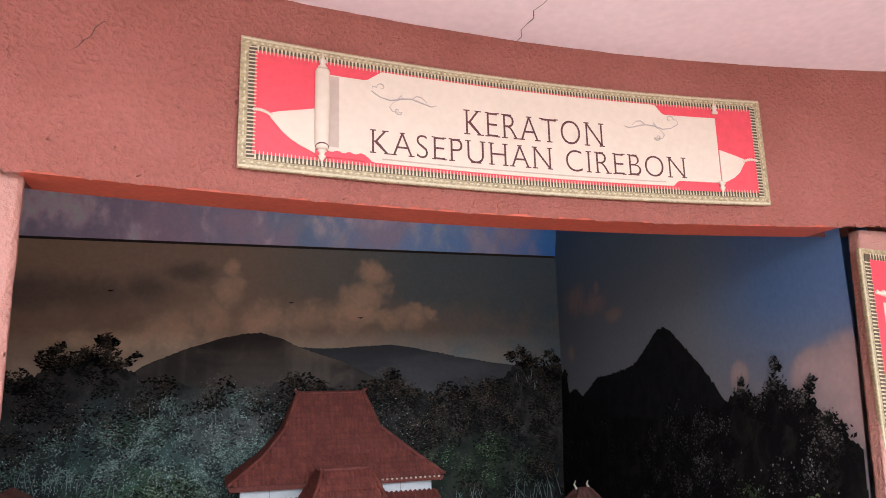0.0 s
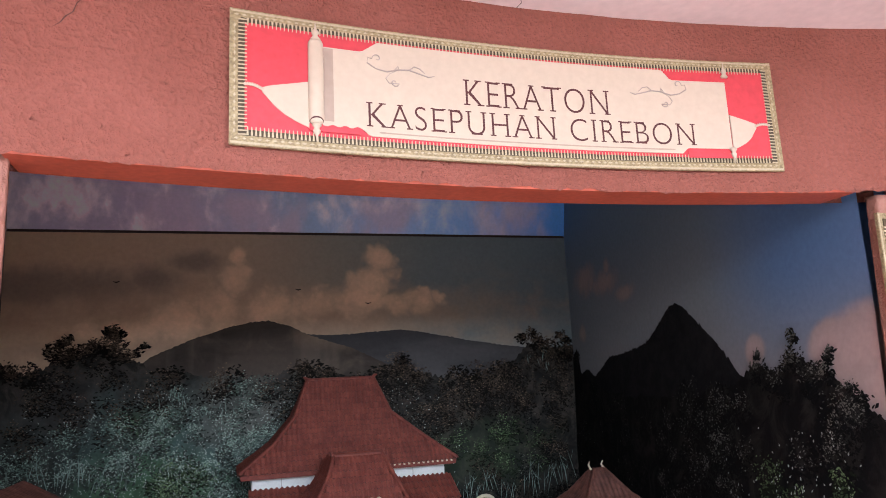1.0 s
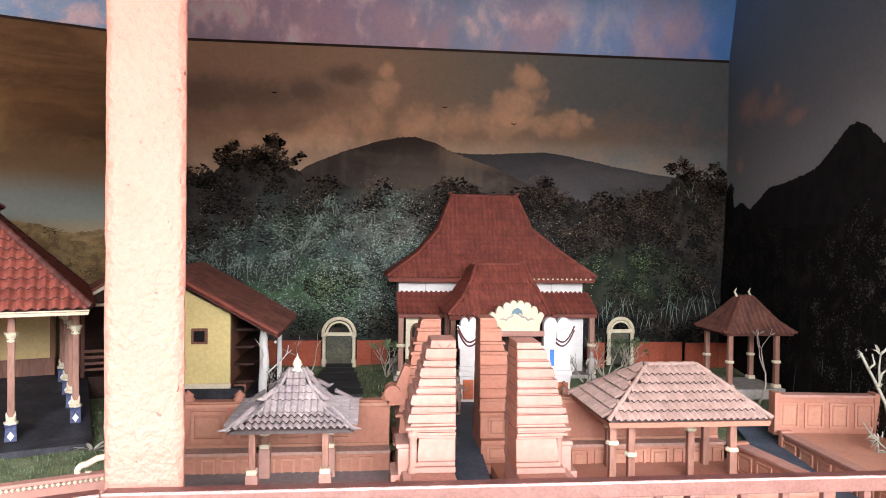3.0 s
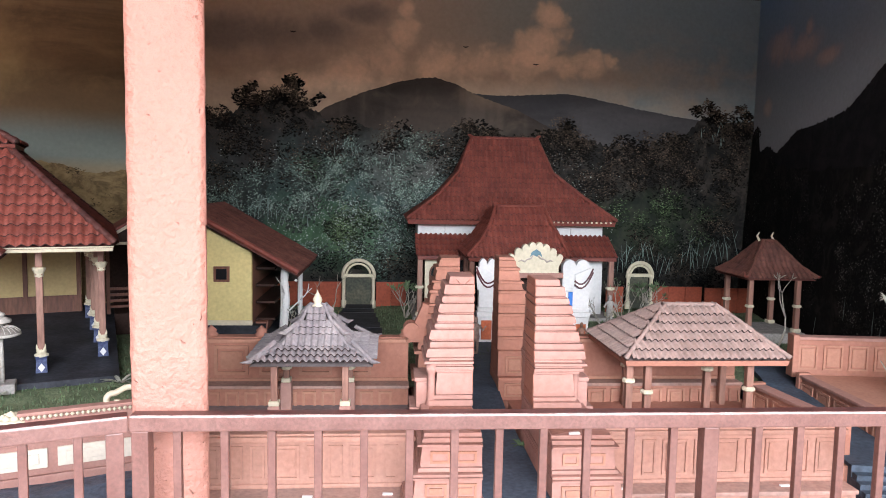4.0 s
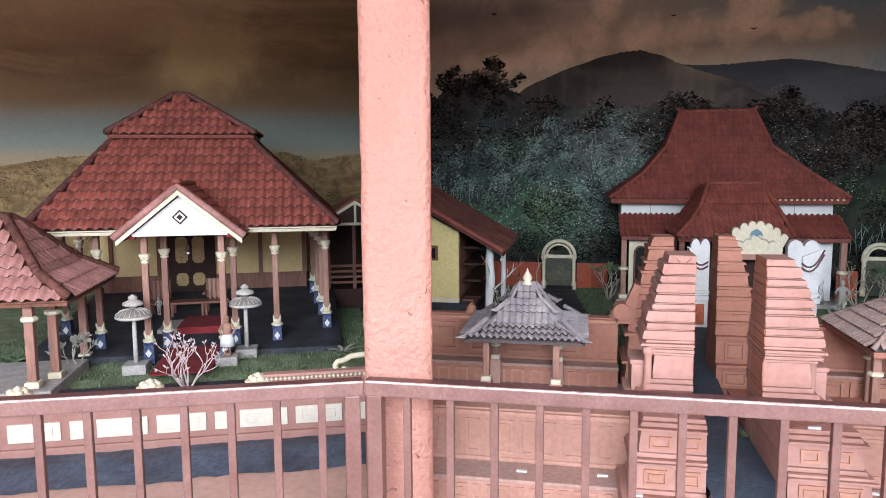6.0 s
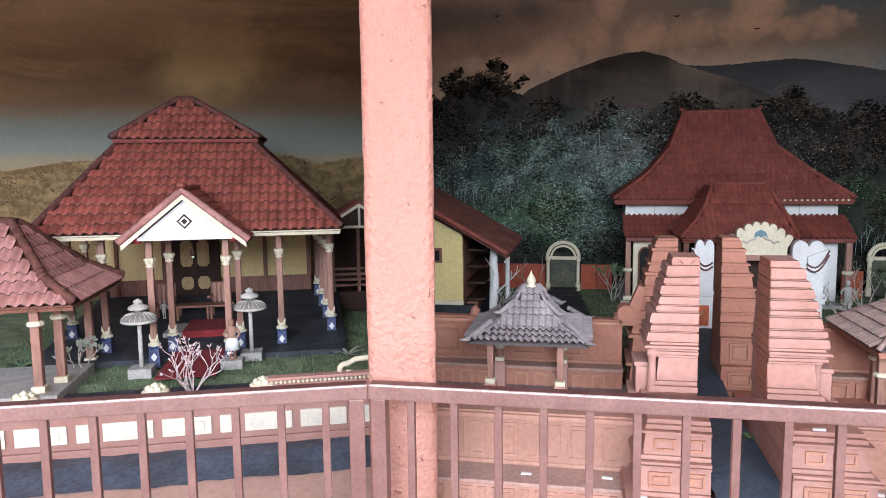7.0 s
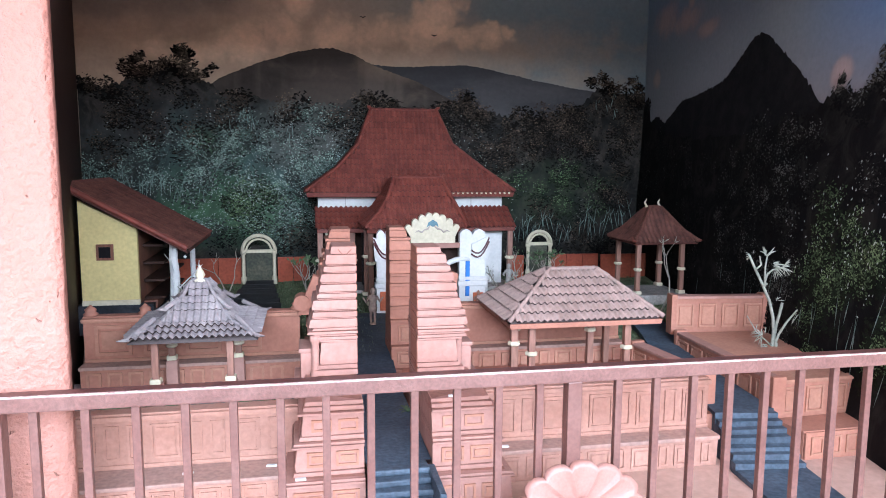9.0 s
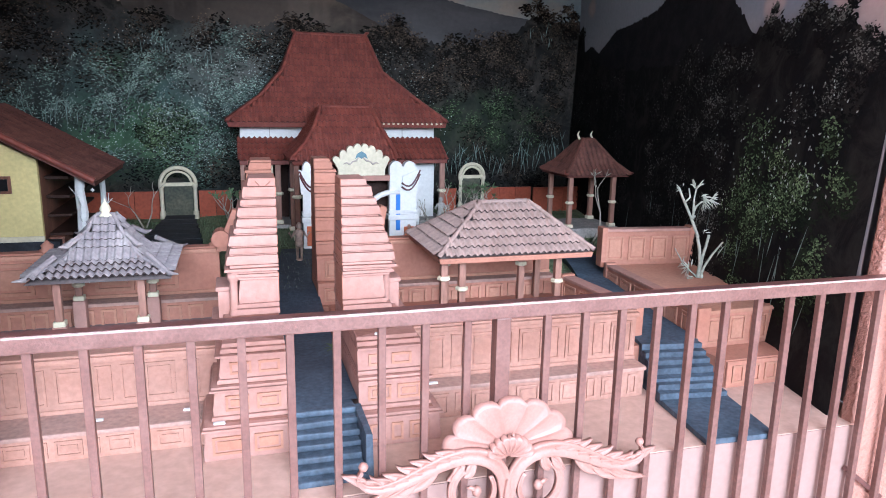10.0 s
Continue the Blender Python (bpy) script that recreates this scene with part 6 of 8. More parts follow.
def house_post(parent, x, y, r=0.0145, LG=LG):
    LG += max(0, y - 0.95) * 0.09
    p = part("post", bx(x - r, x + r, y - r, y + r, LG + 0.10, 1.215, 0.004), M["postwood"], parent)
    part("base", frustum([(x - 0.025, x + 0.025, y - 0.025, y + 0.025, LG), (x - 0.021, x + 0.021, y - 0.021, y + 0.021, LG + 0.085), (x - 0.025, x + 0.025, y - 0.025, y + 0.025, LG + 0.10)]), M["navy"], p, "blue and white patterned base")
    part("base_cap", lathe([(0.028, 0), (0.029, 0.010), (0.019, 0.016), (0.021, 0.026), (0.015, 0.034)], 8, (x, y, LG + 0.098)), M["cream"], p, "cream base moulding")
    part("base_mark", plate([(x, LG + 0.03), (x + 0.014, LG + 0.05), (x, LG + 0.07), (x - 0.014, LG + 0.05)], y - 0.029, y - 0.020), M["white"], p)
    for sx in (-1, 1):
        part("base_horn", tube([(x + sx * 0.010, y - 0.012, LG + 0.125), (x + sx * 0.016, y - 0.014, LG + 0.14), (x + sx * 0.018, y - 0.014, LG + 0.156)], [0.007, 0.005, 0.001], 5), M["cream"], p)
    part("capital", lathe([(0.0155, 0), (0.020, 0.006), (0.018, 0.016), (0.027, 0.034), (0.028, 0.044), (0.016, 0.048)], 8, (x, y, 1.08)), M["cream"], p, "cream carved capital")
    return p


for x in (-0.80, -0.59, 0.242):
    house_post(vh, x, 0.95)
for x, y in ((-0.82, 1.2), (-0.83, 1.5), (0.495, 1.12), (0.475, 1.36), (0.455, 1.6), (0.43, 1.85), (-0.84, 1.85)):
    house_post(vh, x, y)
# entrance gable
for x in (-0.322, 0.013):
    house_post(vh, x, 0.72)
    house_post(vh, x + (0.045 if x < 0 else 0.03), 0.92)
part("gable", plate([(-0.345, 1.225), (0.051, 1.225), (-0.147, 1.388)], 0.632, 0.67), M["white"], vh, "white gable with a diamond ornament")
part("gable_sill", bx(-0.35, 0.056, 0.624, 0.68, 1.212, 1.228, 0.003), M["white"], vh)
for s, c in ((0.034, "darkwood"), (0.024, "white"), (0.014, "darkwood")):
    part("gable_diamond", plate([(-0.147 - s, 1.295), (-0.147, 1.295 - s), (-0.147 + s, 1.295), (-0.147, 1.295 + s)], 0.630 - (0.04 - s) * 0.2, 0.638), M[c], vh)
for s in (-1, 1):
    ex, ez, rx, rz = -0.147 + s * 0.265, 1.185, -0.147, 1.405
    part("bargeboard", plate([(ex, ez - 0.010), (rx, rz - 0.012), (rx, rz + 0.010), (ex, ez + 0.012)], 0.598, 0.615), M["cream"], vh, "cream white bargeboard")
    part("gable_corner", bx(rx + s * 0.205 - 0.014, rx + s * 0.205 + 0.014, 0.63, 0.66, 1.20, 1.232, 0.003), M["carpet"], vh, "small red painted block")
    hip(vh, (ex + s * 0.012, 0.606, ez + 0.024), (rx, 0.606, rz + 0.028), M["dulltile"], 0.016, "verge_tile", 0.04)
    if s > 0:
        roof_face(vh, T_GLAZ, (ex, 0.60, ez + 0.02), (ex, 1.0, ez + 0.02), (rx, 0.60, rz + 0.02), (rx, 1.0, rz + 0.02), 0.044, 7)
    else:
        roof_face(vh, T_GLAZ, (ex, 1.0, ez + 0.02), (ex, 0.60, ez + 0.02), (rx, 1.0, rz + 0.02), (rx, 0.60, rz + 0.02), 0.044, 7)
    b = bmesh.new()
    vv = [b.verts.new(q) for q in ((ex, 0.61, ez), (rx, 0.61, rz), (rx, 1.25, rz), (ex, 1.1, ez), (ex, 0.61, ez + 0.014), (rx, 0.61, rz + 0.014), (rx, 1.25, rz + 0.014), (ex, 1.1, ez + 0.014))]
    for f in ((0, 1, 2, 3), (4, 5, 6, 7), (0, 4, 5, 1), (0, 3, 7, 4)):
        b.faces.new([vv[i] for i in f])
    part("gable_roof_board", b, M["roofbody"], vh)
hip(vh, (-0.147, 0.595, 1.435), (-0.147, 1.15, 1.435), M["glazed"], 0.018)
part("gable_knob", lathe([(0.02, 0), (0.024, 0.012), (0.008, 0.026)], 8, (-0.147, 0.61, 1.445)), M["glazed"], vh, smooth=True)
part("gable_beam", bx(-0.345, 0.04, 0.705, 0.735, 1.205, 1.225, 0.003), M["wood"], vh)
lamp = part("hanging_lamp", lathe([(0.002, 0.05), (0.002, 0.02), (0.010, 0.012), (0.013, -0.005), (0.004, -0.018)], 8, (-0.155, 0.85, 1.13)), M["darkwood"], vh, "small dark hanging lamp", smooth=True)
part("lamp_glass", lathe([(0.0005, -0.008), (0.008, 0), (0.0005, 0.008)], 8, (-0.155, 0.85, 1.11)), M["white"], lamp, "white lamp globe", smooth=True)
part("entrance_step", bx(-0.37, 0.0, 1.12, 1.55, LG + 0.012, LG + 0.064, 0.004), M["stone"], vh)
cpt = lthing("red_carpet", "dark red carpet leading up to the door", "carpet")
rb = bmesh.new()
bmesh.ops.create_grid(rb, x_segments=8, y_segments=40, size=1.0)
for v in rb.verts:
    x, y = -0.145 + 0.125 * v.co.x, 0.92 + 0.48 * v.co.y
    v.co = Vector((x, y, LG + 0.022 + (0.047 if y > 1.11 else 0.0) + max(0, min(1, (y - 0.78) / 0.3)) * 0.004 + 0.003 * noise.noise(Vector((x * 12, y * 12, 0)))))
bmesh.ops.solidify(rb, geom=rb.faces[:], thickness=0.006)
part("runner", rb, M["carpet"], cpt)


def small_seat(x, y, w, label, name="chair", bench=False):
    t = lthing(name, label, "bench" if bench else "chair", "veranda seats", pose(x, y, LG + 0.066) @ Matrix.Scale(1.3, 4))
    part("seat", bx(-w / 2, w / 2, -0.04, 0.04, 0.055, 0.065, 0.003), M["wood"], t)
    for sx in (-1, 1):
        for sy in (-1, 1):
            part("leg", bx(sx * (w / 2 - 0.008) - 0.005, sx * (w / 2 - 0.008) + 0.005, sy * 0.032 - 0.005, sy * 0.032 + 0.005, 0, 0.056), M["wood"], t)
    if not bench:
        part("backrest", bx(-w / 2, w / 2, 0.034, 0.042, 0.07, 0.155, 0.003), M["wood"], t)
        for k in range(3):
            part("slat", bx(-w / 2 + 0.012 + k * (w - 0.03) / 3, -w / 2 + 0.022 + k * (w - 0.03) / 3, 0.028, 0.036, 0.065, 0.15), M["postwood"], t)
        for sx in (-1, 1):
            part("armrest", bx(sx * w / 2 - 0.006, sx * w / 2 + 0.006, -0.04, 0.04, 0.095, 0.104, 0.002), M["wood"], t)
    return t


small_seat(-0.42, 1.46, 0.085, "small carved brown armchair on the veranda")
small_seat(-0.12, 1.46, 0.085, "small carved brown armchair on the veranda")
small_seat(-0.265, 1.46, 0.14, "small brown wooden bench before the door", "bench", True)

# stone lanterns
for x, y, lab in ((-0.355, 0.60, "pale stone umbrella lantern on a square pedestal"), (0.105, 0.78, "pale stone umbrella lantern beside the entrance")):
    t = lthing("stone_lantern", lab, "lantern", "stone lanterns", pose(x, y, LG - 0.01))
    part("pedestal", bx(-0.05, 0.05, -0.05, 0.05, 0, 0.045, 0.006), M["stone"], t)
    part("stem", lathe([(0.0105, 0.04), (0.009, 0.27)], 10), M["palestone"], t, smooth=True)
    part("lower_shade", lathe([(0.02, 0.246), (0.066, 0.248), (0.075, 0.254), (0.075, 0.264), (0.055, 0.280), (0.02, 0.289)], 24), M["parasol"], t, smooth=True)
    for k in range(20):
        a = 6.283 * k / 20
        part("rib", tube([(0.022 * math.cos(a), 0.022 * math.sin(a), 0.290), (0.055 * math.cos(a), 0.055 * math.sin(a), 0.281), (0.075 * math.cos(a), 0.075 * math.sin(a), 0.264)], 0.0018, 4), M["palestone"], t)
    part("rim", lathe([(0.070, 0.246), (0.0765, 0.250), (0.0765, 0.259), (0.070, 0.260)], 24), M["palestone"], t, smooth=True)
    part("upper_shade", lathe([(0.014, 0.288), (0.016, 0.302), (0.040, 0.303), (0.044, 0.308), (0.041, 0.318), (0.018, 0.328), (0.012, 0.332)], 20), M["palestone"], t, smooth=True)
    part("tip", lathe([(0.014, 0.330), (0.021, 0.334), (0.019, 0.342), (0.007, 0.349), (0.002, 0.352)], 10), M["palestone"], t, smooth=True)

# open pavilion at the edge of the display
lp = lthing("side_pavilion", "open pavilion with a low two-step red tile roof", "pavilion", "pavilions")
hip_roof(lp, [(-1.35, -0.50, 0.24, 0.95, 1.01), (-1.22, -0.635, 0.34, 0.85, 1.09), (-1.20, -0.66, 0.37, 0.82, 1.12), (-1.0, -0.82, 0.56, 0.62, 1.30)], T_DULL, M["roofbody"], M["browntile"], 0.042, [2, 1, 4], 0.018, True)
part("eave_board", frustum([(-1.34, -0.51, 0.25, 0.94, 0.985), (-1.345, -0.505, 0.245, 0.945, 1.008)]), M["wood"], lp)
part("platform", bx(-1.4, -0.585, 0.24, 0.72, LG - 0.05, 0.655, 0.006), M["stone"], lp)
for x, y in ((-0.665, 0.30), (-0.625, 0.43), (-0.64, 0.86), (-1.28, 0.30)):
    ringed_post(lp, x, y, 0.655 if y < 0.7 else LG, 0.99, 0.017, (0.93,), square=True)
# gabled outbuilding at the back
gb = lthing("gabled_outbuilding", "dark open outbuilding with a white-edged gable", "building")
part("floor", bx(0.56, 0.98, 1.80, 2.3, LG, 0.745, 0.004), M["darkwood"], gb)
part("back", bx(0.52, 0.98, 2.25, 2.3, 0.745, 1.16), M["darkwood"], gb)
for k in range(4):
    part("rail_board", bx(0.52, 0.98, 1.80, 1.812, 0.78 + 0.035 * k, 0.795 + 0.035 * k), M["wood"], gb)
for x in (0.53, 0.69, 0.85):
    part("post", bx(x - 0.01, x + 0.01, 1.80, 1.82, 0.745, 1.15), M["wood"], gb)
part("tie_beam", bx(0.50, 1.0, 1.79, 1.82, 1.15, 1.165), M["cream"], gb)
part("gable_fill", plate([(0.50, 1.165), (0.94, 1.165), (0.70, 1.29)], 1.82, 2.3), M["darkwood"], gb)
for s in (-1, 1):
    part("bargeboard", plate([(0.70 + s * 0.22, 1.15), (0.70, 1.285), (0.70, 1.305), (0.70 + s * 0.22, 1.17)], 1.785, 1.80), M["cream"], gb)
    part("roof_slope", plate([(0.70 + s * 0.24, 1.165), (0.70, 1.305), (0.70, 1.32), (0.70 + s * 0.24, 1.18)], 1.78, 2.3), M["redtile"], gb)
part("king_post", bx(0.693, 0.707, 1.79, 1.80, 1.16, 1.29), M["cream"], gb)

# ---- what is painted on the murals: hills, forest, leaves ----
LA, LB = Vector((-1.46, 5.16, 0)), Vector((-5.1, 3.71, 0))
LD = (LB - LA).normalized()


def on_back(a, z, off):
    return (a, BACK_Y - off, z)


def on_right(a, z, off):
    a = min(a, side_end(z) - 0.005)
    p = WC + WD * a + Vector((WD.y, -WD.x, 0)) * off
    return (p.x - side_lean(a, z), p.y, z)


def on_left(a, z, off):
    p = LA + LD * a + Vector((-LD.y, LD.x, 0)) * off
    return (p.x, p.y, z)


def painted_area(name, where, off, a0, a1, top, bottom, material, label, n=300):
    """A flat painted area under an outline."""
    b = bmesh.new()
    prev = None
    for i in range(n + 1):
        a = a0 + (a1 - a0) * i / n
        hi = max(bottom + 0.002, top(a))
        mid = max(bottom + 0.001, min(2.0, hi - 0.001))
        cur = [b.verts.new(where(a, z, off)) for z in (bottom, mid, hi)]
        if prev:
            for k in range(2):
                b.faces.new((prev[k], cur[k], cur[k + 1], prev[k + 1]))
        prev = cur
    return solid(name, b, material, label, "mural")


def outline(pts, rough=0.0, fine=0.0, seed=0.0):
    xs, zs = [p[0] for p in pts], [p[1] for p in pts]
    return lambda a: float(np.interp(a, xs, zs)) + rough * noise.noise(Vector((a * 7, seed, 0))) + fine * noise.noise(Vector((a * 45, seed, 5)))


hill_a = outline([(-0.6, 1.95), (-0.45, 2.08), (-0.18, 2.2), (0.1, 2.285), (0.236, 2.32), (0.38, 2.322), (0.52, 2.285), (0.66, 2.215), (0.8, 2.165), (1.0, 2.10), (1.4, 1.9)], 0.008, 0.006, 1)
hill_b = outline([(0.5, 2.225), (0.7, 2.215), (0.85, 2.208), (1.0, 2.212), (1.2, 2.228), (1.37, 2.235), (1.55, 2.21), (1.85, 2.15), (2.2, 2.09), (2.45, 2.06), (2.84, 2.05)], 0.006, 0.006, 2)
painted_area("painted_hill_far", on_back, 0.002, 0.5, 2.838, hill_b, 1.6, M["hill_far"], "grey-brown distant hill painted on the mural")
painted_area("painted_hill", on_back, 0.004, -0.6, 1.4, hill_a, 1.6, M["hill"], "grey-brown volcano painted on the mural")
tree_top = outline([(-1.4, 2.06), (-1.2, 2.0), (-1.0, 2.12), (-0.7, 2.16), (-0.5, 2.03), (-0.39, 1.97), (0.06, 1.94), (0.41, 1.92), (0.66, 1.98), (1.0, 1.88), (1.36, 1.97), (1.55, 1.9), (1.8, 1.84), (2.1, 1.86), (2.3, 1.95), (2.44, 2.1), (2.65, 2.04), (2.84, 2.08)], 0.05, 0.03, 3)
painted_area("painted_forest", on_back, 0.006, -1.37, 2.838, tree_top, BASE_Z, M["forest"], "dark green forest painted on the mural", 500)
peak = outline([(0.0, 1.80), (0.35, 1.86), (0.5, 1.80), (0.73, 1.90), (0.85, 1.942), (1.0, 1.945), (1.24, 1.971), (1.43, 2.0), (1.553, 2.052), (1.70, 2.13), (1.757, 2.17), (1.80, 2.192), (1.895, 2.200), (1.98, 2.167), (2.169, 2.034), (2.365, 1.904), (2.506, 1.789), (3.55, 1.45)], 0.010, 0.020, 4)
painted_area("painted_peak", on_right, 0.003, 0.0, 3.53, peak, BASE_Z, M["peak"], "dark pointed mountain painted on the side mural")
side_top = outline([(0.0, 1.95), (0.12, 2.02), (0.2, 1.82), (0.6, 1.70), (1.2, 1.66), (2.0, 1.68), (2.4, 1.72), (2.52, 1.79), (2.66, 1.82), (2.85, 1.80), (2.93, 1.86), (3.14, 1.80), (3.27, 1.70), (3.55, 1.56)], 0.03, 0.02, 5)
painted_area("painted_forest_side", on_right, 0.006, 0.0, 3.53, side_top, BASE_Z, M["forest_right"], "near-black forest painted on the side mural", 400)
field_top = outline([(0, 1.63), (0.23, 1.62), (0.57, 1.57), (0.9, 1.645), (1.1, 1.66), (1.6, 1.60), (2.37, 1.60), (2.7, 1.54), (3.9, 1.55)], 0.012, 0.012, 6)
painted_area("painted_field", on_left, 0.003, 0.0, 3.9, field_top, BASE_Z, M["field"], "dry golden brush field painted on the mural")


def fleck_cloud(name, where, off, spots, material, label):
    """Many small painted leaves: (a, z, length, width, angle)."""
    vs, fs = [], []
    for a, z, l, w, t, *deep in spots:
        c, s = math.cos(t), math.sin(t)
        h = off + (deep[0] if deep else 0)
        k = len(vs)
        for u, v in ((-l, 0), (-l * 0.2, -w), (l, 0), (-l * 0.2, w)):
            vs.append(where(a + u * c - v * s, z + u * s + v * c, h))
        fs.append((k, k + 1, k + 2, k + 3))
    me = bpy.data.meshes.new(name)
    me.from_pydata(vs, [], fs)
    me.materials.append(material)
    return tagged(new(name, me), label, "mural", "", "stuff")


def leafpaint(name, c):
    return mat(name, tuple(1.75 * v for v in c), 0.8, 0.45, 9, 120, 0.0, spec=0.1)


LP = {"dark": leafpaint("painted_leaf_dark", (0.0075, 0.0068, 0.006)), "brown": leafpaint("painted_leaf_brown", (0.062, 0.050, 0.042)), "teal": leafpaint("painted_leaf_teal", (0.15, 0.2, 0.175)), "pale": leafpaint("painted_leaf_pale", (0.36, 0.4, 0.36)), "green": leafpaint("painted_leaf_green", (0.085, 0.19, 0.075)), "white": leafpaint("painted_leaf_white", (0.55, 0.56, 0.52)), "tan": leafpaint("painted_brush_tan", (0.17, 0.118, 0.058)), "umber": leafpaint("painted_brush_umber", (0.05, 0.033, 0.016))}
rng = random.Random(21)


def clump(cx, cz, r, n, l0, l1, flat=1.0):
    out = []
    for _ in range(n):
        d, t = r * math.sqrt(rng.random()), rng.random() * 6.283
        l = rng.uniform(l0, l1)
        out.append((cx + d * math.cos(t), cz + d * math.sin(t) * flat, l, l * rng.uniform(0.28, 0.5), rng.choice((rng.uniform(-0.9, 0.9), rng.uniform(2.2, 4.0)))))
    return out


for fam, cs in (("brown", ((0.0065, 0.0054, 0.0045), (0.036, 0.027, 0.020), (0.125, 0.09, 0.062))), ("haze", ((0.026, 0.030, 0.026), (0.080, 0.113, 0.094), (0.235, 0.30, 0.245))), ("green", ((0.010, 0.014, 0.008), (0.050, 0.074, 0.036), (0.13, 0.185, 0.09))), ("black", ((0.0040, 0.0040, 0.0042), (0.016, 0.0155, 0.014), (0.10, 0.10, 0.086)))):
    for tone, c in zip(("deep", "middle", "light"), cs):
        LP[fam + tone] = leafpaint("painted_" + fam + "_" + tone, c)


def crown(bag, fam, cx, cz, r, deep, n=70, lit=1.0, leaf=1.0, flat=0.85):
    """One painted tree crown: dark mass, middle tones above, light leaves on the upper side."""
    for tone, m, dx, dz, k, o in (("deep", n, 0, -0.10, 1.0, 0.0), ("middle", int(n * 0.8), -0.05, 0.12, 0.85, 0.0004), ("light", int(n * 0.32 * lit), -0.12, 0.30, 0.72, 0.0008)):
        sub = [(cx + r * k * rng.uniform(-1, 1) * 0.7, cz + r * k * rng.uniform(-1, 1) * 0.6 * flat) for _ in range(5)]
        for i in range(m):
            sx, sz = rng.choice(sub)
            d, t = r * 0.5 * k * math.sqrt(rng.random()), rng.random() * 6.283
            l = leaf * rng.uniform(0.006, 0.016) * (1.25 if tone == "deep" else 0.8 if tone == "middle" else 0.6)
            bag.setdefault(fam + tone, []).append((sx + dx * r + d * math.cos(t), sz + dz * r + d * math.sin(t) * flat, l, l * rng.uniform(0.3, 0.55), rng.choice((rng.uniform(-0.9, 0.9), rng.uniform(2.2, 4.0))), deep + o))


def hang(bag, where, off, place):
    for k, sp in sorted(bag.items()):
        fleck_cloud("painted_leaves", where, off, sp, LP[k], {"brown": "dark brown", "haze": "hazy grey-green", "green": "dull green", "black": "near-black"}[k.replace("deep", "").replace("middle", "").replace("light", "")] + {"deep": " thick", "middle": " dense", "light": " pale-edged"}["deep" if k.endswith("deep") else "middle" if k.endswith("middle") else "light"] + " leaves painted on the " + place)


# treetops against the painted sky, then crown before crown down to the garden
bag = {}
for cx, cz, r, n, lit in ((-1.33, 2.03, 0.10, 120, 0.5), (-1.2, 2.0, 0.11, 120, 0.6), (-1.02, 2.12, 0.11, 190, 0.9), (-0.97, 2.22, 0.06, 80, 0.9), (-0.86, 2.12, 0.10, 150, 0.9), (-0.80, 2.18, 0.06, 70, 0.8), (-0.66, 2.26, 0.075, 150, 1.5), (-0.68, 2.15, 0.12, 210, 1.4), (-0.56, 2.10, 0.08, 90, 0.9), (-0.47, 2.17, 0.03, 20, 1.0), (0.62, 1.95, 0.13, 190, 0.5), (0.78, 1.90, 0.11, 130, 0.4), (1.36, 1.97, 0.12, 190, 0.6), (1.5, 1.9, 0.12, 150, 0.5), (1.22, 1.9, 0.10, 110, 0.4), (2.02, 1.88, 0.13, 150, 0.5), (2.2, 1.88, 0.12, 140, 0.6), (2.40, 2.13, 0.07, 60, 0.8), (2.46, 2.19, 0.05, 50, 0.8), (2.52, 2.10, 0.09, 110, 0.9), (2.62, 2.04, 0.12, 150, 0.9), (2.74, 2.13, 0.08, 100, 0.9), (2.76, 2.02, 0.11, 130, 0.6), (0.06, 1.90, 0.15, 140, 0.4), (-0.3, 1.93, 0.12, 110, 0.5), (1.8, 1.85, 0.11, 110, 0.4)):
    crown(bag, "brown", cx, cz, r, 0.0, n, lit, 1.05)
rows = 300
for i in range(rows):
    q = i / rows
    cx = rng.uniform(-1.33, 2.79)
    cz = 1.98 - 1.12 * q + rng.uniform(-0.06, 0.06)
    if cz > tree_top(cx) - 0.05:
        cz = tree_top(cx) - rng.uniform(0.05, 0.12)
    haze = 1.25 * max(0, 1 - math.hypot((cx + 0.2) / 0.9, (cz - 1.32) / 0.52)) + 0.8 * max(0, 1 - math.hypot((cx - 0.22) / 0.38, (cz - 1.66) / 0.25)) + 0.55 * max(0, 1 - math.hypot((cx + 1.15) / 0.35, (cz - 1.35) / 0.35))
    grn = max(0, 1 - math.hypot((cx + 0.4) / 0.4, (cz - 1.12) / 0.25)) + 0.8 * max(0, 1 - math.hypot((cx - 2.15) / 0.6, (cz - 1.28) / 0.32))
    u = rng.random()
    fam = "green" if u < grn * 1.4 else "haze" if u < (haze * 2.0 + grn * 1.4) else "brown" if cz > 1.55 or rng.random() < 0.5 else "black"
    crown(bag, fam, cx, cz, rng.uniform(0.09, 0.17), 0.0012 + 0.010 * q, rng.randint(60, 105), {"haze": 1.2, "green": 1.0, "brown": 0.55, "black": 0.5}[fam], {"haze": 0.85, "green": 0.85, "brown": 0.8, "black": 0.8}[fam])
glint = []
for i in range(3400):
    cx, cz = rng.triangular(-1.33, 1.9, -0.25), rng.triangular(0.95, 1.95, 1.30)
    if cz < tree_top(cx) - 0.08:
        l = rng.uniform(0.0025, 0.0075)
        glint.append((cx, cz, l, l * rng.uniform(0.25, 0.45), rng.uniform(0, 6.28), 0.012))
hang(bag, on_back, 0.0075, "forest mural")
fleck_cloud("painted_leaves", on_back, 0.0075, glint, LP["pale"], "tiny pale leaf dabs scattered over the forest mural")
trunks = []
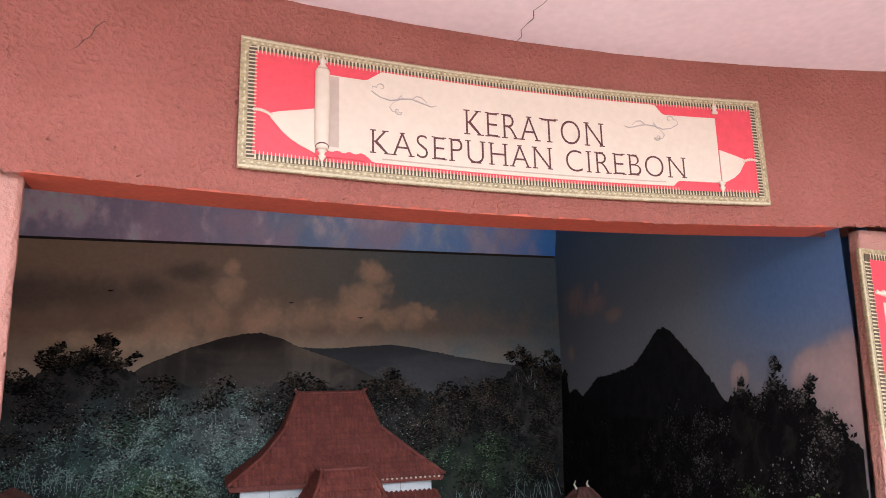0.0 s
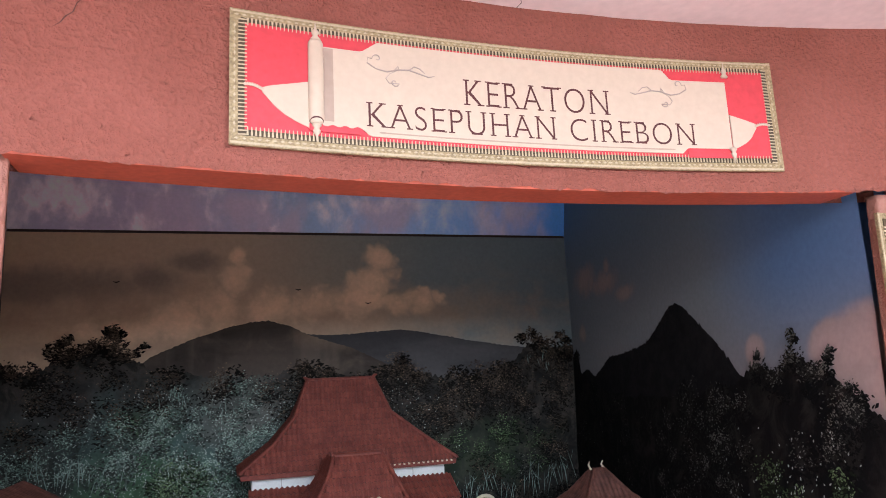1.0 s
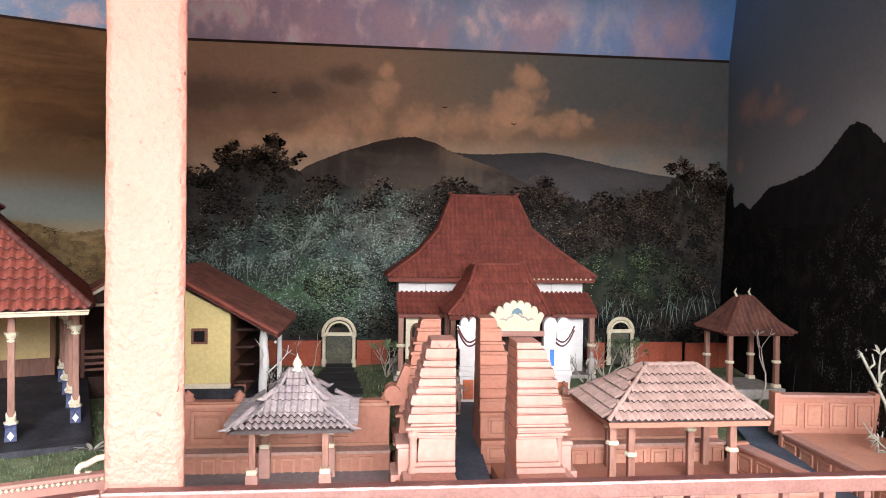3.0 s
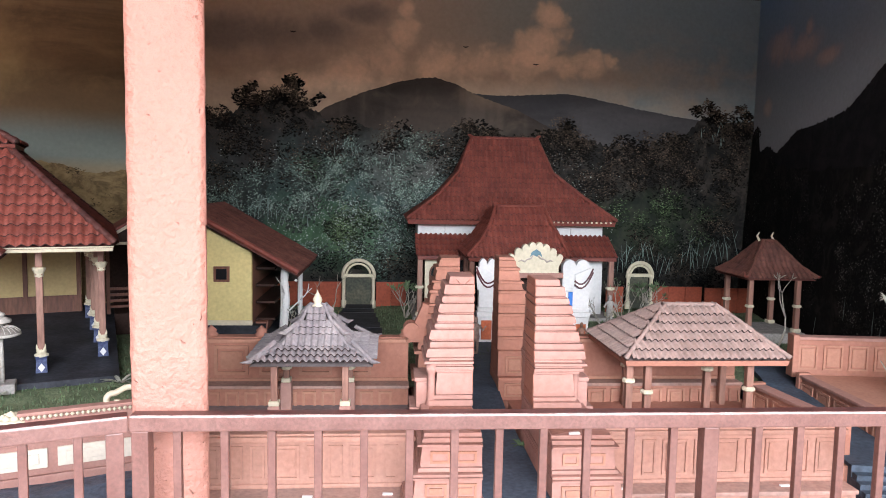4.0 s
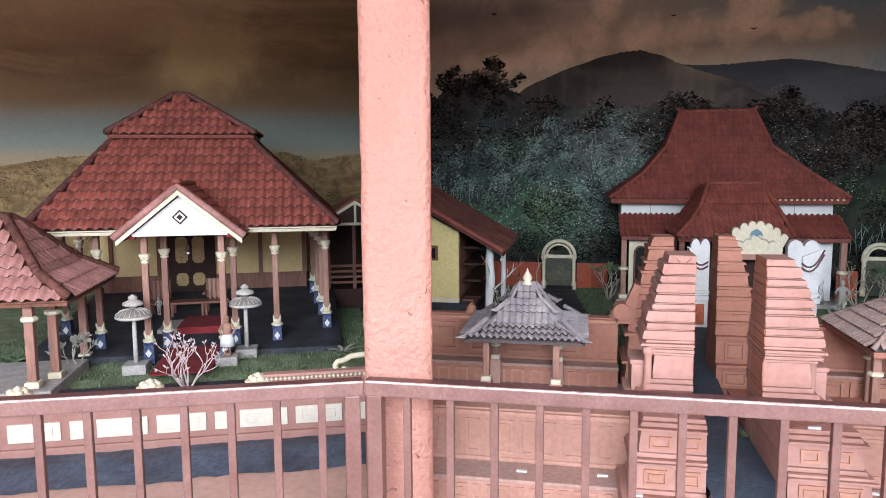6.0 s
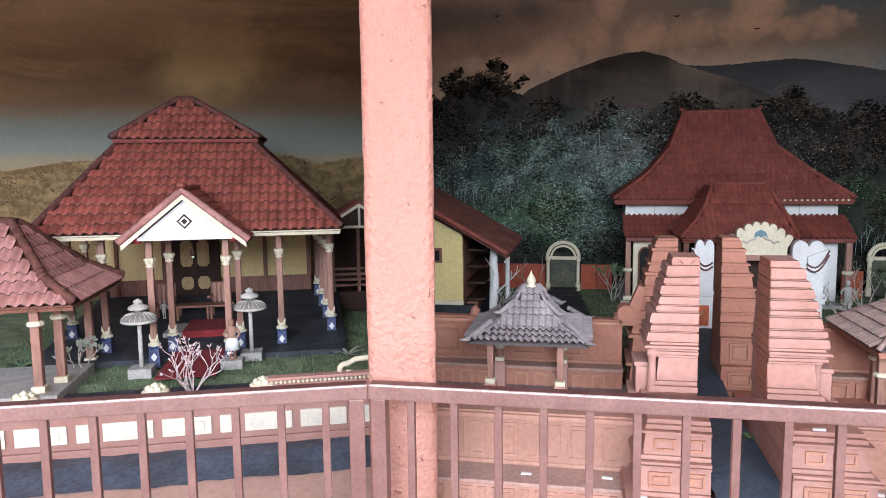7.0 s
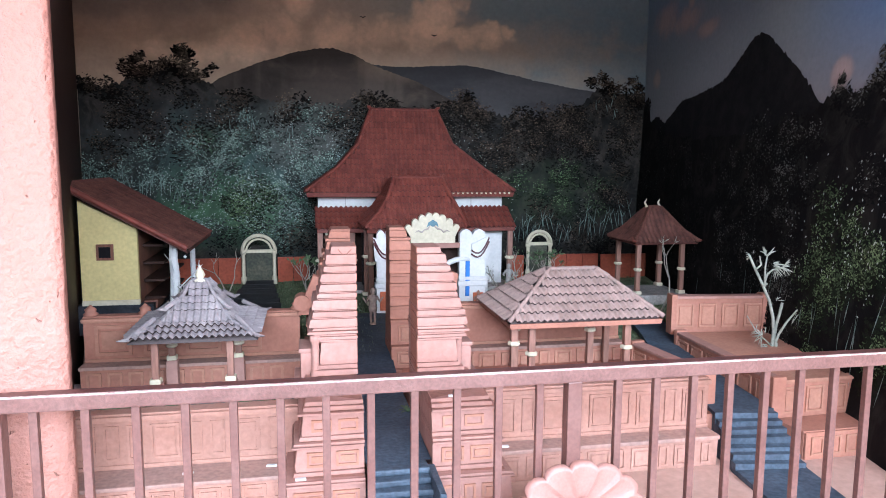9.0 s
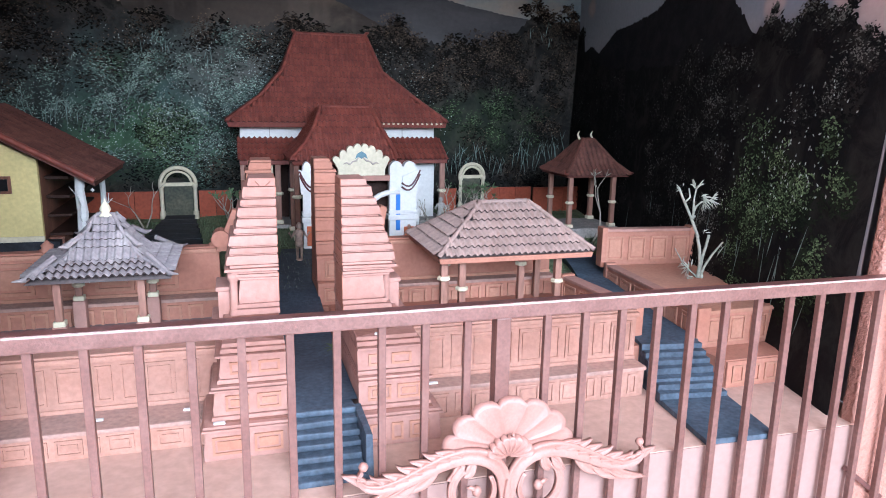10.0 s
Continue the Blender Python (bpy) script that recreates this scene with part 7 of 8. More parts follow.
for cx, cz, h, n in ((-1.22, 1.38, 0.22, 9), (-0.95, 1.36, 0.26, 10), (-0.7, 1.3, 0.14, 5), (1.8, 1.0, 0.24, 9), (2.1, 1.0, 0.2, 9), (2.45, 1.05, 0.28, 9), (2.65, 1.08, 0.3, 8), (0.1, 1.72, 0.14, 5), (-0.3, 1.8, 0.14, 5), (2.5, 1.95, 0.14, 5), (1.3, 1.1, 0.2, 5)):
    for _ in range(n):
        x, z, t = cx + rng.uniform(-0.14, 0.14), cz + rng.uniform(-0.06, 0.06), 1.57 + rng.uniform(-0.3, 0.3)
        hh = h * rng.uniform(0.25, 0.5)
        trunks.append((x, z, hh, 0.0026, t))
        trunks.append((x + hh * 0.3 * math.cos(t) + 0.02, z + hh * 0.5, hh * 0.35, 0.0018, t - rng.choice((-0.6, 0.6))))
fleck_cloud("painted_trunks", on_back, 0.0205, trunks, LP["teal"], "thin pale tree trunks painted on the forest mural")

# side mural
bag = {}
for cx, cz, r, n, lit in ((0.10, 1.95, 0.08, 90, 0.3), (2.66, 1.80, 0.08, 90, 1.8), (2.67, 1.87, 0.04, 34, 2.0), (2.92, 1.83, 0.09, 130, 1.8), (2.92, 1.94, 0.045, 44, 2.0), (3.12, 1.78, 0.07, 90, 1.8), (3.15, 1.86, 0.04, 34, 2.0), (3.03, 1.76, 0.09, 110, 1.0), (2.8, 1.74, 0.09, 100, 1.0), (3.26, 1.70, 0.08, 80, 1.2), (1.98, 1.70, 0.12, 120, 0.5), (2.3, 1.66, 0.13, 130, 0.6)):
    crown(bag, "black", cx, cz, r, 0.0, n, lit, 1.0)
for i in range(130):
    q = i / 130
    cx, cz = rng.uniform(0.1, 3.33), 1.66 - 0.95 * q + rng.uniform(-0.05, 0.05)
    g = math.hypot((cx - 3.02) / 0.5, (cz - 1.02) / 0.40)
    crown(bag, "green" if g < 1 and rng.random() < 0.9 else "black", cx, cz, rng.uniform(0.09, 0.16), 0.001 + 0.007 * q, 95, 1.5 if cx > 2.2 else 0.8 if cx > 1.6 else 0.1, 0.95)
hang(bag, on_right, 0.0075, "side mural")
dabs = []
for _ in range(150):
    cx, cz = rng.triangular(2.3, 3.36, 3.1), rng.triangular(0.9, 1.6, 1.25)
    dabs.append((cx, cz, rng.uniform(0.004, 0.009), 0.0038, 1.57 + rng.uniform(-1.2, 1.2)))
fleck_cloud("painted_leaves", on_right, 0.0165, dabs, LP["pale"], "pale hanging leaves painted on the side mural")
fleck_cloud("painted_trunks", on_right, 0.018, [(rng.uniform(1.4, 3.3), rng.uniform(0.7, 1.0), rng.uniform(0.04, 0.1), 0.003, 1.57 + rng.uniform(-0.2, 0.2)) for _ in range(26)], LP["teal"], "thin pale trunks painted on the side mural")

# dry brush on the far display's mural
fl = {"tan": [], "umber": []}
for _ in range(240):
    cx = rng.uniform(0, 3.8)
    cz = rng.uniform(1.0, field_top(cx) - 0.01)
    fl[rng.choice(("tan", "umber"))] += clump(cx, cz, 0.05, 12, 0.004, 0.011, 0.6)
for k, s in fl.items():
    fleck_cloud("painted_brush", on_left, 0.006 if k == "tan" else 0.008, s, LP[k], {"tan": "golden", "umber": "dark brown"}[k] + " dry brush strokes painted on the field mural")

# small painted birds
for a, z in ((0.59, 2.553), (1.12, 2.442), (-0.67, 2.62)):
    bb = thing("painted_bird_mark", "tiny dark bird mark painted on the mural sky", "mural", "painted birds")
    part("mark", tube([(a - 0.022, BACK_Y - 0.004, z + 0.006), (a, BACK_Y - 0.004, z), (a + 0.02, BACK_Y - 0.004, z + 0.007)], [0.002, 0.005, 0.002], 5), LP["dark"], bb)

# ---- title sign on the beam ----


def band(u0, u1, lo, hi, off, thick=0.004, n=None):
    """A piece of board that follows the bow of the beam."""
    b = bmesh.new()
    n = n or max(2, int((u1 - u0) / 0.02))
    lof, hif = (lo if callable(lo) else (lambda u: lo)), (hi if callable(hi) else (lambda u: hi))
    prev = None
    for i in range(n + 1):
        u = u0 + (u1 - u0) * i / n
        y = beam_y(u)
        cur = [b.verts.new(p) for p in ((u, y - off - thick, lof(u)), (u, y - off - thick, hif(u)), (u, y - off, hif(u)), (u, y - off, lof(u)))]
        if prev:
            for k in range(4):
                b.faces.new((prev[k], prev[(k + 1) % 4], cur[(k + 1) % 4], cur[k]))
        else:
            b.faces.new(cur)
        prev = cur
    b.faces.new(list(reversed(prev)))
    return b


sg = thing("title_sign", "printed title sign with a gold border and scroll, on the beam", "sign")
Z0, Z1, U0, U1 = 2.497, 2.905, 0.088, 1.966
part("board", band(U0, U1, Z0, Z1, 0.010, 0.010), M["gold"], sg, "gold printed border board")
part("red_field", band(U0 + 0.042, U1 - 0.042, Z0 + 0.046, Z1 - 0.040, 0.020, 0.002), M["red"], sg, "bright red printed ground")
part("edge_line", band(U0 + 0.004, U1 - 0.004, Z1 - 0.009, Z1 - 0.004, 0.020, 0.0015), M["tooth"], sg)
part("edge_line", band(U0 + 0.004, U1 - 0.004, Z0 + 0.004, Z0 + 0.010, 0.020, 0.0015), M["tooth"], sg)


def paper_hi(u):
    return 2.822 if u < 0.47 else 2.822 + 0.036 * min(1, (u - 0.47) / 0.05) if u < 1.53 else 2.858 - 0.036 * min(1, (u - 1.53) / 0.03)


def paper_lo(u):
    return 2.575 if u < 0.47 else 2.575 - 0.02 * min(1, (u - 0.47) / 0.02) if u < 1.58 else 2.555 + 0.02 * min(1, (u - 1.58) / 0.02)


part("scroll_sheet", band(0.33, 1.772, paper_lo, paper_hi, 0.0225, 0.003, 120), M["paper"], sg, "cream scroll sheet")
part("sheet_line", band(0.52, 1.55, 2.566, 2.570, 0.0258, 0.001), M["papershade"], sg)
# the sheet's rolled ends, drawn in to a cord on each side
part("scroll_tail", band(0.178, 0.312, lambda u: float(np.interp(u, (0.178, 0.19, 0.212, 0.24, 0.269, 0.312), (2.658, 2.645, 2.620, 2.598, 2.582, 2.564))), lambda u: float(np.interp(u, (0.178, 0.20, 0.312), (2.672, 2.680, 2.706))), 0.0225, 0.003, 24), M["paper"], sg, "cream scroll end")
part("scroll_tail", band(1.776, 1.874, lambda u: float(np.interp(u, (1.776, 1.80, 1.83, 1.852, 1.864, 1.874), (2.572, 2.582, 2.598, 2.618, 2.638, 2.652))), lambda u: float(np.interp(u, (1.776, 1.84, 1.874), (2.700, 2.680, 2.668))), 0.0225, 0.003, 24), M["paper"], sg, "cream scroll end")
for u0, u1, za, zb in ((0.128, 0.182, 2.676, 2.664), (1.870, 1.928, 2.660, 2.664)):
    for k in range(8):
        f = (k + 0.5) / 8
        u = u0 + (u1 - u0) * f
        part("cord_twist", lathe([(0.001, -0.0055), (0.005, -0.003), (0.0055, 0.001), (0.001, 0.0055)], 8, (u, beam_y(u) - 0.026, za + (zb - za) * f + 0.006 * math.sin(math.pi * f)), sy=0.5), M["paper"], sg, smooth=True)
for z0, z1, u0, u1 in ((2.562, 2.576, 0.31, 0.468), (2.546, 2.562, 1.60, 1.77)):
    part("red_fold", band(u0, u1, z0 - 0.006, lambda u: z1 + 0.003 * math.sin(u * 170), 0.0262, 0.0008, 60), M["red"], sg, "wavy red lower fold")
for u, full in ((0.331, True), (1.772, False)):
    y = beam_y(u) - 0.028
    if full:
        part("roller", lathe([(0.017, 2.578), (0.0225, 2.588), (0.0235, 2.70), (0.0225, 2.828), (0.017, 2.838)], 16, (u, y, 0), sy=0.5), M["paper"], sg, "cream scroll roller", smooth=True)
        part("roller_shade", band(u + 0.022, u + 0.052, 2.590, 2.818, 0.0256, 0.0006), M["papershade"], sg, "tan printed strip along the roller")
        part("roller_ring", tube([(u + 0.019 * math.cos(radians(k)), y - 0.012 * math.sin(radians(k)), 2.583 + 0.012 * math.sin(radians(k))) for k in range(0, 181, 20)], 0.0022, 5), M["ink"], sg, "dark ring at the roller's foot")
    for z, d in ((2.838, 1), (2.578, -1)):
        part("roller_tip", lathe([(0.013, 0), (0.015, d * 0.006), (0.009, d * 0.012), (0.0075, d * 0.016), (0.012, d * 0.022), (0.010, d * 0.028), (0.004, d * 0.036), (0.001, d * 0.056)], 10, (u, y, z), sy=0.5), M["paper"], sg, smooth=True)
teeth = bmesh.new()
k = 0
u = U0 + 0.05
while u < U1 - 0.05:
    for z0, z1, top in ((Z1 - 0.050, Z1 - 0.026, True), (Z0 + 0.028, Z0 + 0.054, False)):
        y = beam_y(u) - 0.0245
        q = [teeth.verts.new(p) for p in ((u - (0.0012 if top else 0.0032), y, z0), (u + (0.0012 if top else 0.0032), y, z0), (u + (0.0032 if top else 0.0012), y, z1), (u - (0.0032 if top else 0.0012), y, z1))]
        teeth.faces.new(q)
    u += 0.0115
z = Z0 + 0.03
while z < Z1 - 0.03:
    for uu in (U0 + 0.036, U1 - 0.036):
        y = beam_y(uu) - 0.0245
        teeth.faces.new([teeth.verts.new(p) for p in ((uu - 0.012, y, z - 0.002), (uu + 0.012, y, z - 0.002), (uu + 0.012, y, z + 0.002), (uu - 0.012, y, z + 0.002))])
    z += 0.0115
# beads along the outer border
u = U0 + 0.02
while u < U1 - 0.015:
    for z in (Z1 - 0.018, Z0 + 0.019):
        y = beam_y(u) - 0.0218
        teeth.faces.new([teeth.verts.new(p) for p in ((u - 0.007, y, z), (u, y, z - 0.0035), (u + 0.007, y, z), (u, y, z + 0.0035))])
    u += 0.021
z = Z0 + 0.04
while z < Z1 - 0.035:
    for uu in (U0 + 0.014, U1 - 0.014):
        y = beam_y(uu) - 0.0218
        teeth.faces.new([teeth.verts.new(p) for p in ((uu - 0.0035, y, z), (uu, y, z - 0.007), (uu + 0.0035, y, z), (uu, y, z + 0.007))])
    z += 0.021
tb2 = part("border_teeth", teeth, M["tooth"], sg, "fine tan border teeth and beads")
tb2["kind"] = "stuff"
part("border_groove", band(U0 + 0.03, U1 - 0.03, Z1 - 0.048, Z1 - 0.026, 0.020, 0.001), M["groove"], sg, "dark ground behind the border teeth")
part("border_groove", band(U0 + 0.03, U1 - 0.03, Z0 + 0.028, Z0 + 0.052, 0.020, 0.001), M["groove"], sg)
for uu in (U0 + 0.024, U1 - 0.048):
    part("border_groove", band(uu, uu + 0.024, Z0 + 0.03, Z1 - 0.03, 0.020, 0.0012), M["groove"], sg)


def lettering(word, u0, u1, z0, z1, parent, off):
    """Each letter a flat piece of its own, with small serifs at its stem ends."""
    cu = bpy.data.curves.new("lettering", "FONT")
    cu.body, cu.offset, cu.space_character = word, -0.016, 1.12
    tmp = new("lettering_source", cu)
    bpy.context.view_layer.update()
    me = bpy.data.meshes.new_from_object(tmp.evaluated_get(bpy.context.evaluated_depsgraph_get()))
    bpy.data.objects.remove(tmp)
    xs, ys = [v.co.x for v in me.vertices], [v.co.y for v in me.vertices]
    ax, bx_, ay, by = min(xs), max(xs), min(ys), max(ys)
    pts = [(u0 + (v.co.x - ax) / (bx_ - ax) * (u1 - u0), z0 + (v.co.y - ay) / (by - ay) * (z1 - z0)) for v in me.vertices]
    root = list(range(len(pts)))

    def find(i):
        while root[i] != i:
            root[i] = root[root[i]]
            i = root[i]
        return i

    for pl2 in me.polygons:
        for i in pl2.vertices[1:]:
            root[find(i)] = find(pl2.vertices[0])
    groups = {}
    for pl2 in me.polygons:
        groups.setdefault(find(pl2.vertices[0]), []).append(list(pl2.vertices))
    order = sorted(groups.values(), key=lambda g: min(pts[i][0] for f in g for i in f))
    chars = [ch for ch in word if ch != " "]
    h = z1 - z0
    for ch, faces in zip(chars, order):
        b = bmesh.new()
        used = {}
        for fc in faces:
            for i in fc:
                if i not in used:
                    u, zz = pts[i]
                    used[i] = b.verts.new((u, beam_y(u) - off, zz))
            b.faces.new([used[i] for i in fc])
        if ch not in "OCS":
            for lvl in (z0, z1):
                near = sorted(pts[i][0] for i in used if abs(pts[i][1] - lvl) < h * 0.03)
                runs = []
                for u in near:
                    if runs and u - runs[-1][1] < h * 0.2:
                        runs[-1][1] = u
                    else:
                        runs.append([u, u])
                for a0, a1 in runs:
                    if a1 - a0 > h * 0.32:
                        continue
                    e0, e1 = a0 - h * 0.085, a1 + h * 0.085
                    t = h * 0.05 * (1 if lvl == z0 else -1)
                    b.faces.new([b.verts.new((u, beam_y(u) - off - 0.0004, z)) for u, z in ((e0, lvl), (e1, lvl), (e1, lvl + t), (e0, lvl + t))])
        part("letter", b, M["ink"], parent)


lettering("KERATON", 0.805, 1.312, 2.682, 2.768, sg, 0.0265)
lettering("KASEPUHAN CIREBON", 0.487, 1.628, 2.585, 2.662, sg, 0.0265)


def curl(cx, cz, r, a0, turns, n=14):
    """A spiral that opens from its centre."""
    return [(cx + r * (0.15 + 0.85 * k / n) * math.cos(a0 + turns * 6.283 * k / n), cz + r * (0.15 + 0.85 * k / n) * math.sin(a0 + turns * 6.283 * k / n)) for k in range(n + 1)]


for cx, d in ((0.585, 1), (1.52, -1)):
    for pts, r in ((curl(-0.066, 0.034, 0.016, 4.2, 0.85) + [(-0.095, 0.034), (-0.098, 0.016), (-0.075, 0.002)], 0.0016), ([(-0.098, 0.018), (-0.07, 0.000), (-0.035, -0.006), (0.0, 0.004), (0.035, 0.007), (0.07, -0.002), (0.10, -0.010), (0.118, -0.004)], 0.0022), ([(0.0, 0.004), (-0.028, -0.012), (-0.040, -0.028), (-0.030, -0.042)] + curl(-0.012, -0.038, 0.015, 0.4, 0.9)[::-1], 0.0018), ([(0.035, 0.007), (0.052, 0.020), (0.070, 0.016), (0.086, 0.002)], 0.0018), ([(-0.01, 0.004), (0.0, 0.016), (0.004, 0.004)], 0.0016)):
        ln = len(pts)
        part("flourish", tube([(cx + d * px, beam_y(cx + d * px) - 0.0262, 2.772 + pz) for px, pz in pts], [r * (0.45 + 0.75 * math.sin(math.pi * (k + 0.5) / ln)) for k in range(ln)], 5), M["ornink"], sg, "thin grey scrollwork flourish")

# ---- notice panel on the end column ----
npn = thing("notice_panel", "tall red notice panel with a gold toothed border", "sign", at=Matrix.Translation((2.308, 1.725, 2.345)) @ Matrix.Shear("XY", 4, (0.128, 0.07)))
part("board", bx(0, 0.36, -0.014, 0, -1.34, 0, 0.002), M["gold"], npn, "gold printed border board")
part("edge_line", bx(0.003, 0.008, -0.0155, -0.013, -1.335, -0.005), M["tooth"], npn)
part("red_field", bx(0.040, 0.35, -0.017, -0.013, -1.30, -0.040), M["red"], npn, "bright red printed ground")
part("scroll_sheet", bx(0.080, 0.35, -0.020, -0.016, -0.82, -0.20, 0.002), M["paper"], npn, "cream scroll sheet")
part("scroll_rod", tube([(0.045, -0.02, -0.168), (0.055, -0.02, -0.163), (0.068, -0.02, -0.168), (0.08, -0.02, -0.165), (0.095, -0.02, -0.168), (0.35, -0.02, -0.160)], [0.003, 0.009, 0.006, 0.012, 0.010, 0.013], 8), M["paper"], npn, "cream scroll rod", smooth=True)
part("border_groove", bx(0.020, 0.042, -0.0176, -0.013, -1.31, -0.022), M["groove"], npn, "dark ground behind the border teeth")
part("border_groove", bx(0.043, 0.35, -0.0176, -0.013, -0.042, -0.022), M["groove"], npn)
nt2 = bmesh.new()
z = -1.30
while z < -0.045:
    nt2.faces.new([nt2.verts.new(p) for p in ((0.016, -0.0182, z), (0.044, -0.0182, z + 0.002), (0.044, -0.0182, z + 0.004), (0.016, -0.0182, z + 0.007))])
    z += 0.0135
u = 0.048
while u < 0.345:
    nt2.faces.new([nt2.verts.new(p) for p in ((u - 0.003, -0.0182, -0.018), (u + 0.003, -0.0182, -0.018), (u + 0.001, -0.0182, -0.044), (u - 0.001, -0.0182, -0.044))])
    u += 0.0135
z = -1.30
while z < -0.04:
    for dx in (0.0095, 0.0135):
        nt2.faces.new([nt2.verts.new(p) for p in ((dx, -0.0160, z), (dx + 0.0015, -0.0160, z), (dx + 0.0015, -0.0160, z + 0.034), (dx, -0.0160, z + 0.034))])
    z += 0.048
tb3 = part("border_teeth", nt2, M["tooth"], npn, "fine tan border teeth")
tb3["kind"] = "stuff"

# ---- plants ----


def bush(name, base, h, spread, stems, material, label, seed, leaves=0, leafmat=None, leafsize=0.012, frame_m=None, r0=0.006, up=0.75):
    """Bare forking stems from one foot, with a few leaves at the tips."""
    rg = random.Random(seed)
    t = thing(name, label, "plant", "", (frame_m or Matrix.Identity(4)) @ Matrix.Translation(base))
    tips = []
    def grow(p, d, ln, r, depth):
        pts, rad = [p], [r]
        q, dd = p.copy(), d.copy()
        for k in range(3):
            dd = (dd + Vector((rg.uniform(-0.35, 0.35), rg.uniform(-0.35, 0.35), rg.uniform(-0.05, 0.25)))).normalized()
            q = q + dd * ln / 3
            pts.append(q.copy())
            rad.append(r * (1 - 0.16 * (k + 1)))
        part("branch" if depth == 2 else "twig", tube(pts, rad, 5), material, t, smooth=True)
        if depth and ln > 0.02:
            for _ in range(rg.choice((2, 2, 3))):
                nd = (dd + Vector((rg.uniform(-0.8, 0.8), rg.uniform(-0.8, 0.8), rg.uniform(-0.2, 0.4)))).normalized()
                grow(q, nd, ln * rg.uniform(0.55, 0.8), r * 0.55, depth - 1)
        else:
            tips.append((q.copy(), dd.copy()))

    for k in range(stems):
        a = 6.283 * k / stems + rg.random()
        grow(Vector((0.01 * math.cos(a), 0.01 * math.sin(a), 0)), Vector((spread * math.cos(a), spread * math.sin(a), up)).normalized(), h * 0.42, r0, 2)
    if leaves:
        lb = bmesh.new()
        for q, dd in tips:
            for _ in range(leaves):
                n = (dd + Vector((rg.uniform(-1, 1), rg.uniform(-1, 1), rg.uniform(-0.4, 0.8)))).normalized()
                s = n.orthogonal().normalized() * leafsize * 0.22
                e2 = q + n * leafsize * rg.uniform(0.8, 1.7)
                m2 = (q + e2) / 2
                lb.faces.new([lb.verts.new(v) for v in (q, m2 + s, e2, m2 - s)])
        part("leaves", lb, leafmat, t)
    return t


def rosette(name, base, n, ln, wd, material, label, seed, frame_m=None, lift=0.8):
    """A low plant of arching blade leaves."""
    rg = random.Random(seed)
    t = thing(name, label, "plant", "rosette plants", (frame_m or Matrix.Identity(4)) @ Matrix.Translation(base))
    for k in range(n):
        a = 6.283 * k / n + rg.uniform(-0.3, 0.3)
        l, li = ln * rg.uniform(0.7, 1.1), lift * rg.uniform(0.6, 1.2)
        b = bmesh.new()
        u, s = Vector((math.cos(a), math.sin(a), 0)), Vector((-math.sin(a), math.cos(a), 0))
        prev = None
        for j in range(6):
            q = j / 5
            c = u * l * q + Vector((0, 0, l * li * (q - 0.65 * q * q)))
            w = wd * math.sin(math.pi * min(0.97, 0.12 + q * 0.88))
            cur = (b.verts.new(c - s * w), b.verts.new(c + Vector((0, 0, -w * 0.3))), b.verts.new(c + s * w))
            if prev:
                b.faces.new((prev[0], prev[1], cur[1], cur[0]))
                b.faces.new((prev[1], prev[2], cur[2], cur[1]))
            prev = cur
        part("leaf", b, material, t, smooth=True)
    return t


# bamboo-like plant by the side wall
bam = thing("bamboo_plant", "pale dried bamboo plant with forked stems and thin leaves", "plant", at=Matrix.Translation((2.185, 2.56, 0.61)))
for pts, r0, r1 in (
        ([(0, 0), (0.003, 0.09), (0, 0.165), (-0.014, 0.23), (-0.032, 0.30), (-0.07, 0.377), (-0.11, 0.45), (-0.138, 0.506)], 0.0095, 0.005),
        ([(-0.062, 0.366), (-0.062, 0.45), (-0.048, 0.502)], 0.0055, 0.003),
        ([(-0.066, 0.38), (-0.045, 0.42), (-0.020, 0.438), (0.024, 0.448)], 0.005, 0.003),
        ([(-0.108, 0.44), (-0.086, 0.462), (-0.088, 0.500)], 0.0055, 0.003),
        ([(-0.075, 0.372), (-0.045, 0.376)], 0.007, 0.005),
        ([(0.006, 0.13), (0.016, 0.19), (0.020, 0.24), (0.034, 0.29)], 0.008, 0.006),
        ([(0.012, 0.10), (0.030, 0.145), (0.060, 0.205), (0.115, 0.250), (0.160, 0.262)], 0.007, 0.003),
        ([(0.022, 0), (0.020, 0.07), (0.014, 0.11)], 0.008, 0.007),
        ([(-0.01, 0.10), (-0.045, 0.13), (-0.082, 0.165), (-0.13, 0.235)], 0.004, 0.0018),
        ([(0.02, 0.085), (0.06, 0.075), (0.10, 0.066)], 0.004, 0.002),
        ([(0.12, 0.07), (0.17, 0.035), (0.22, 0.010)], 0.005, 0.003)):
    n = len(pts)
    part("stem", tube([(x, 0.008 * math.sin(k * 1.7 + x * 30), z) for k, (x, z) in enumerate(pts)], [r0 + (r1 - r0) * k / (n - 1) for k in range(n)], 7), M["paleleaf"], bam, smooth=True)
rg5 = random.Random(5)
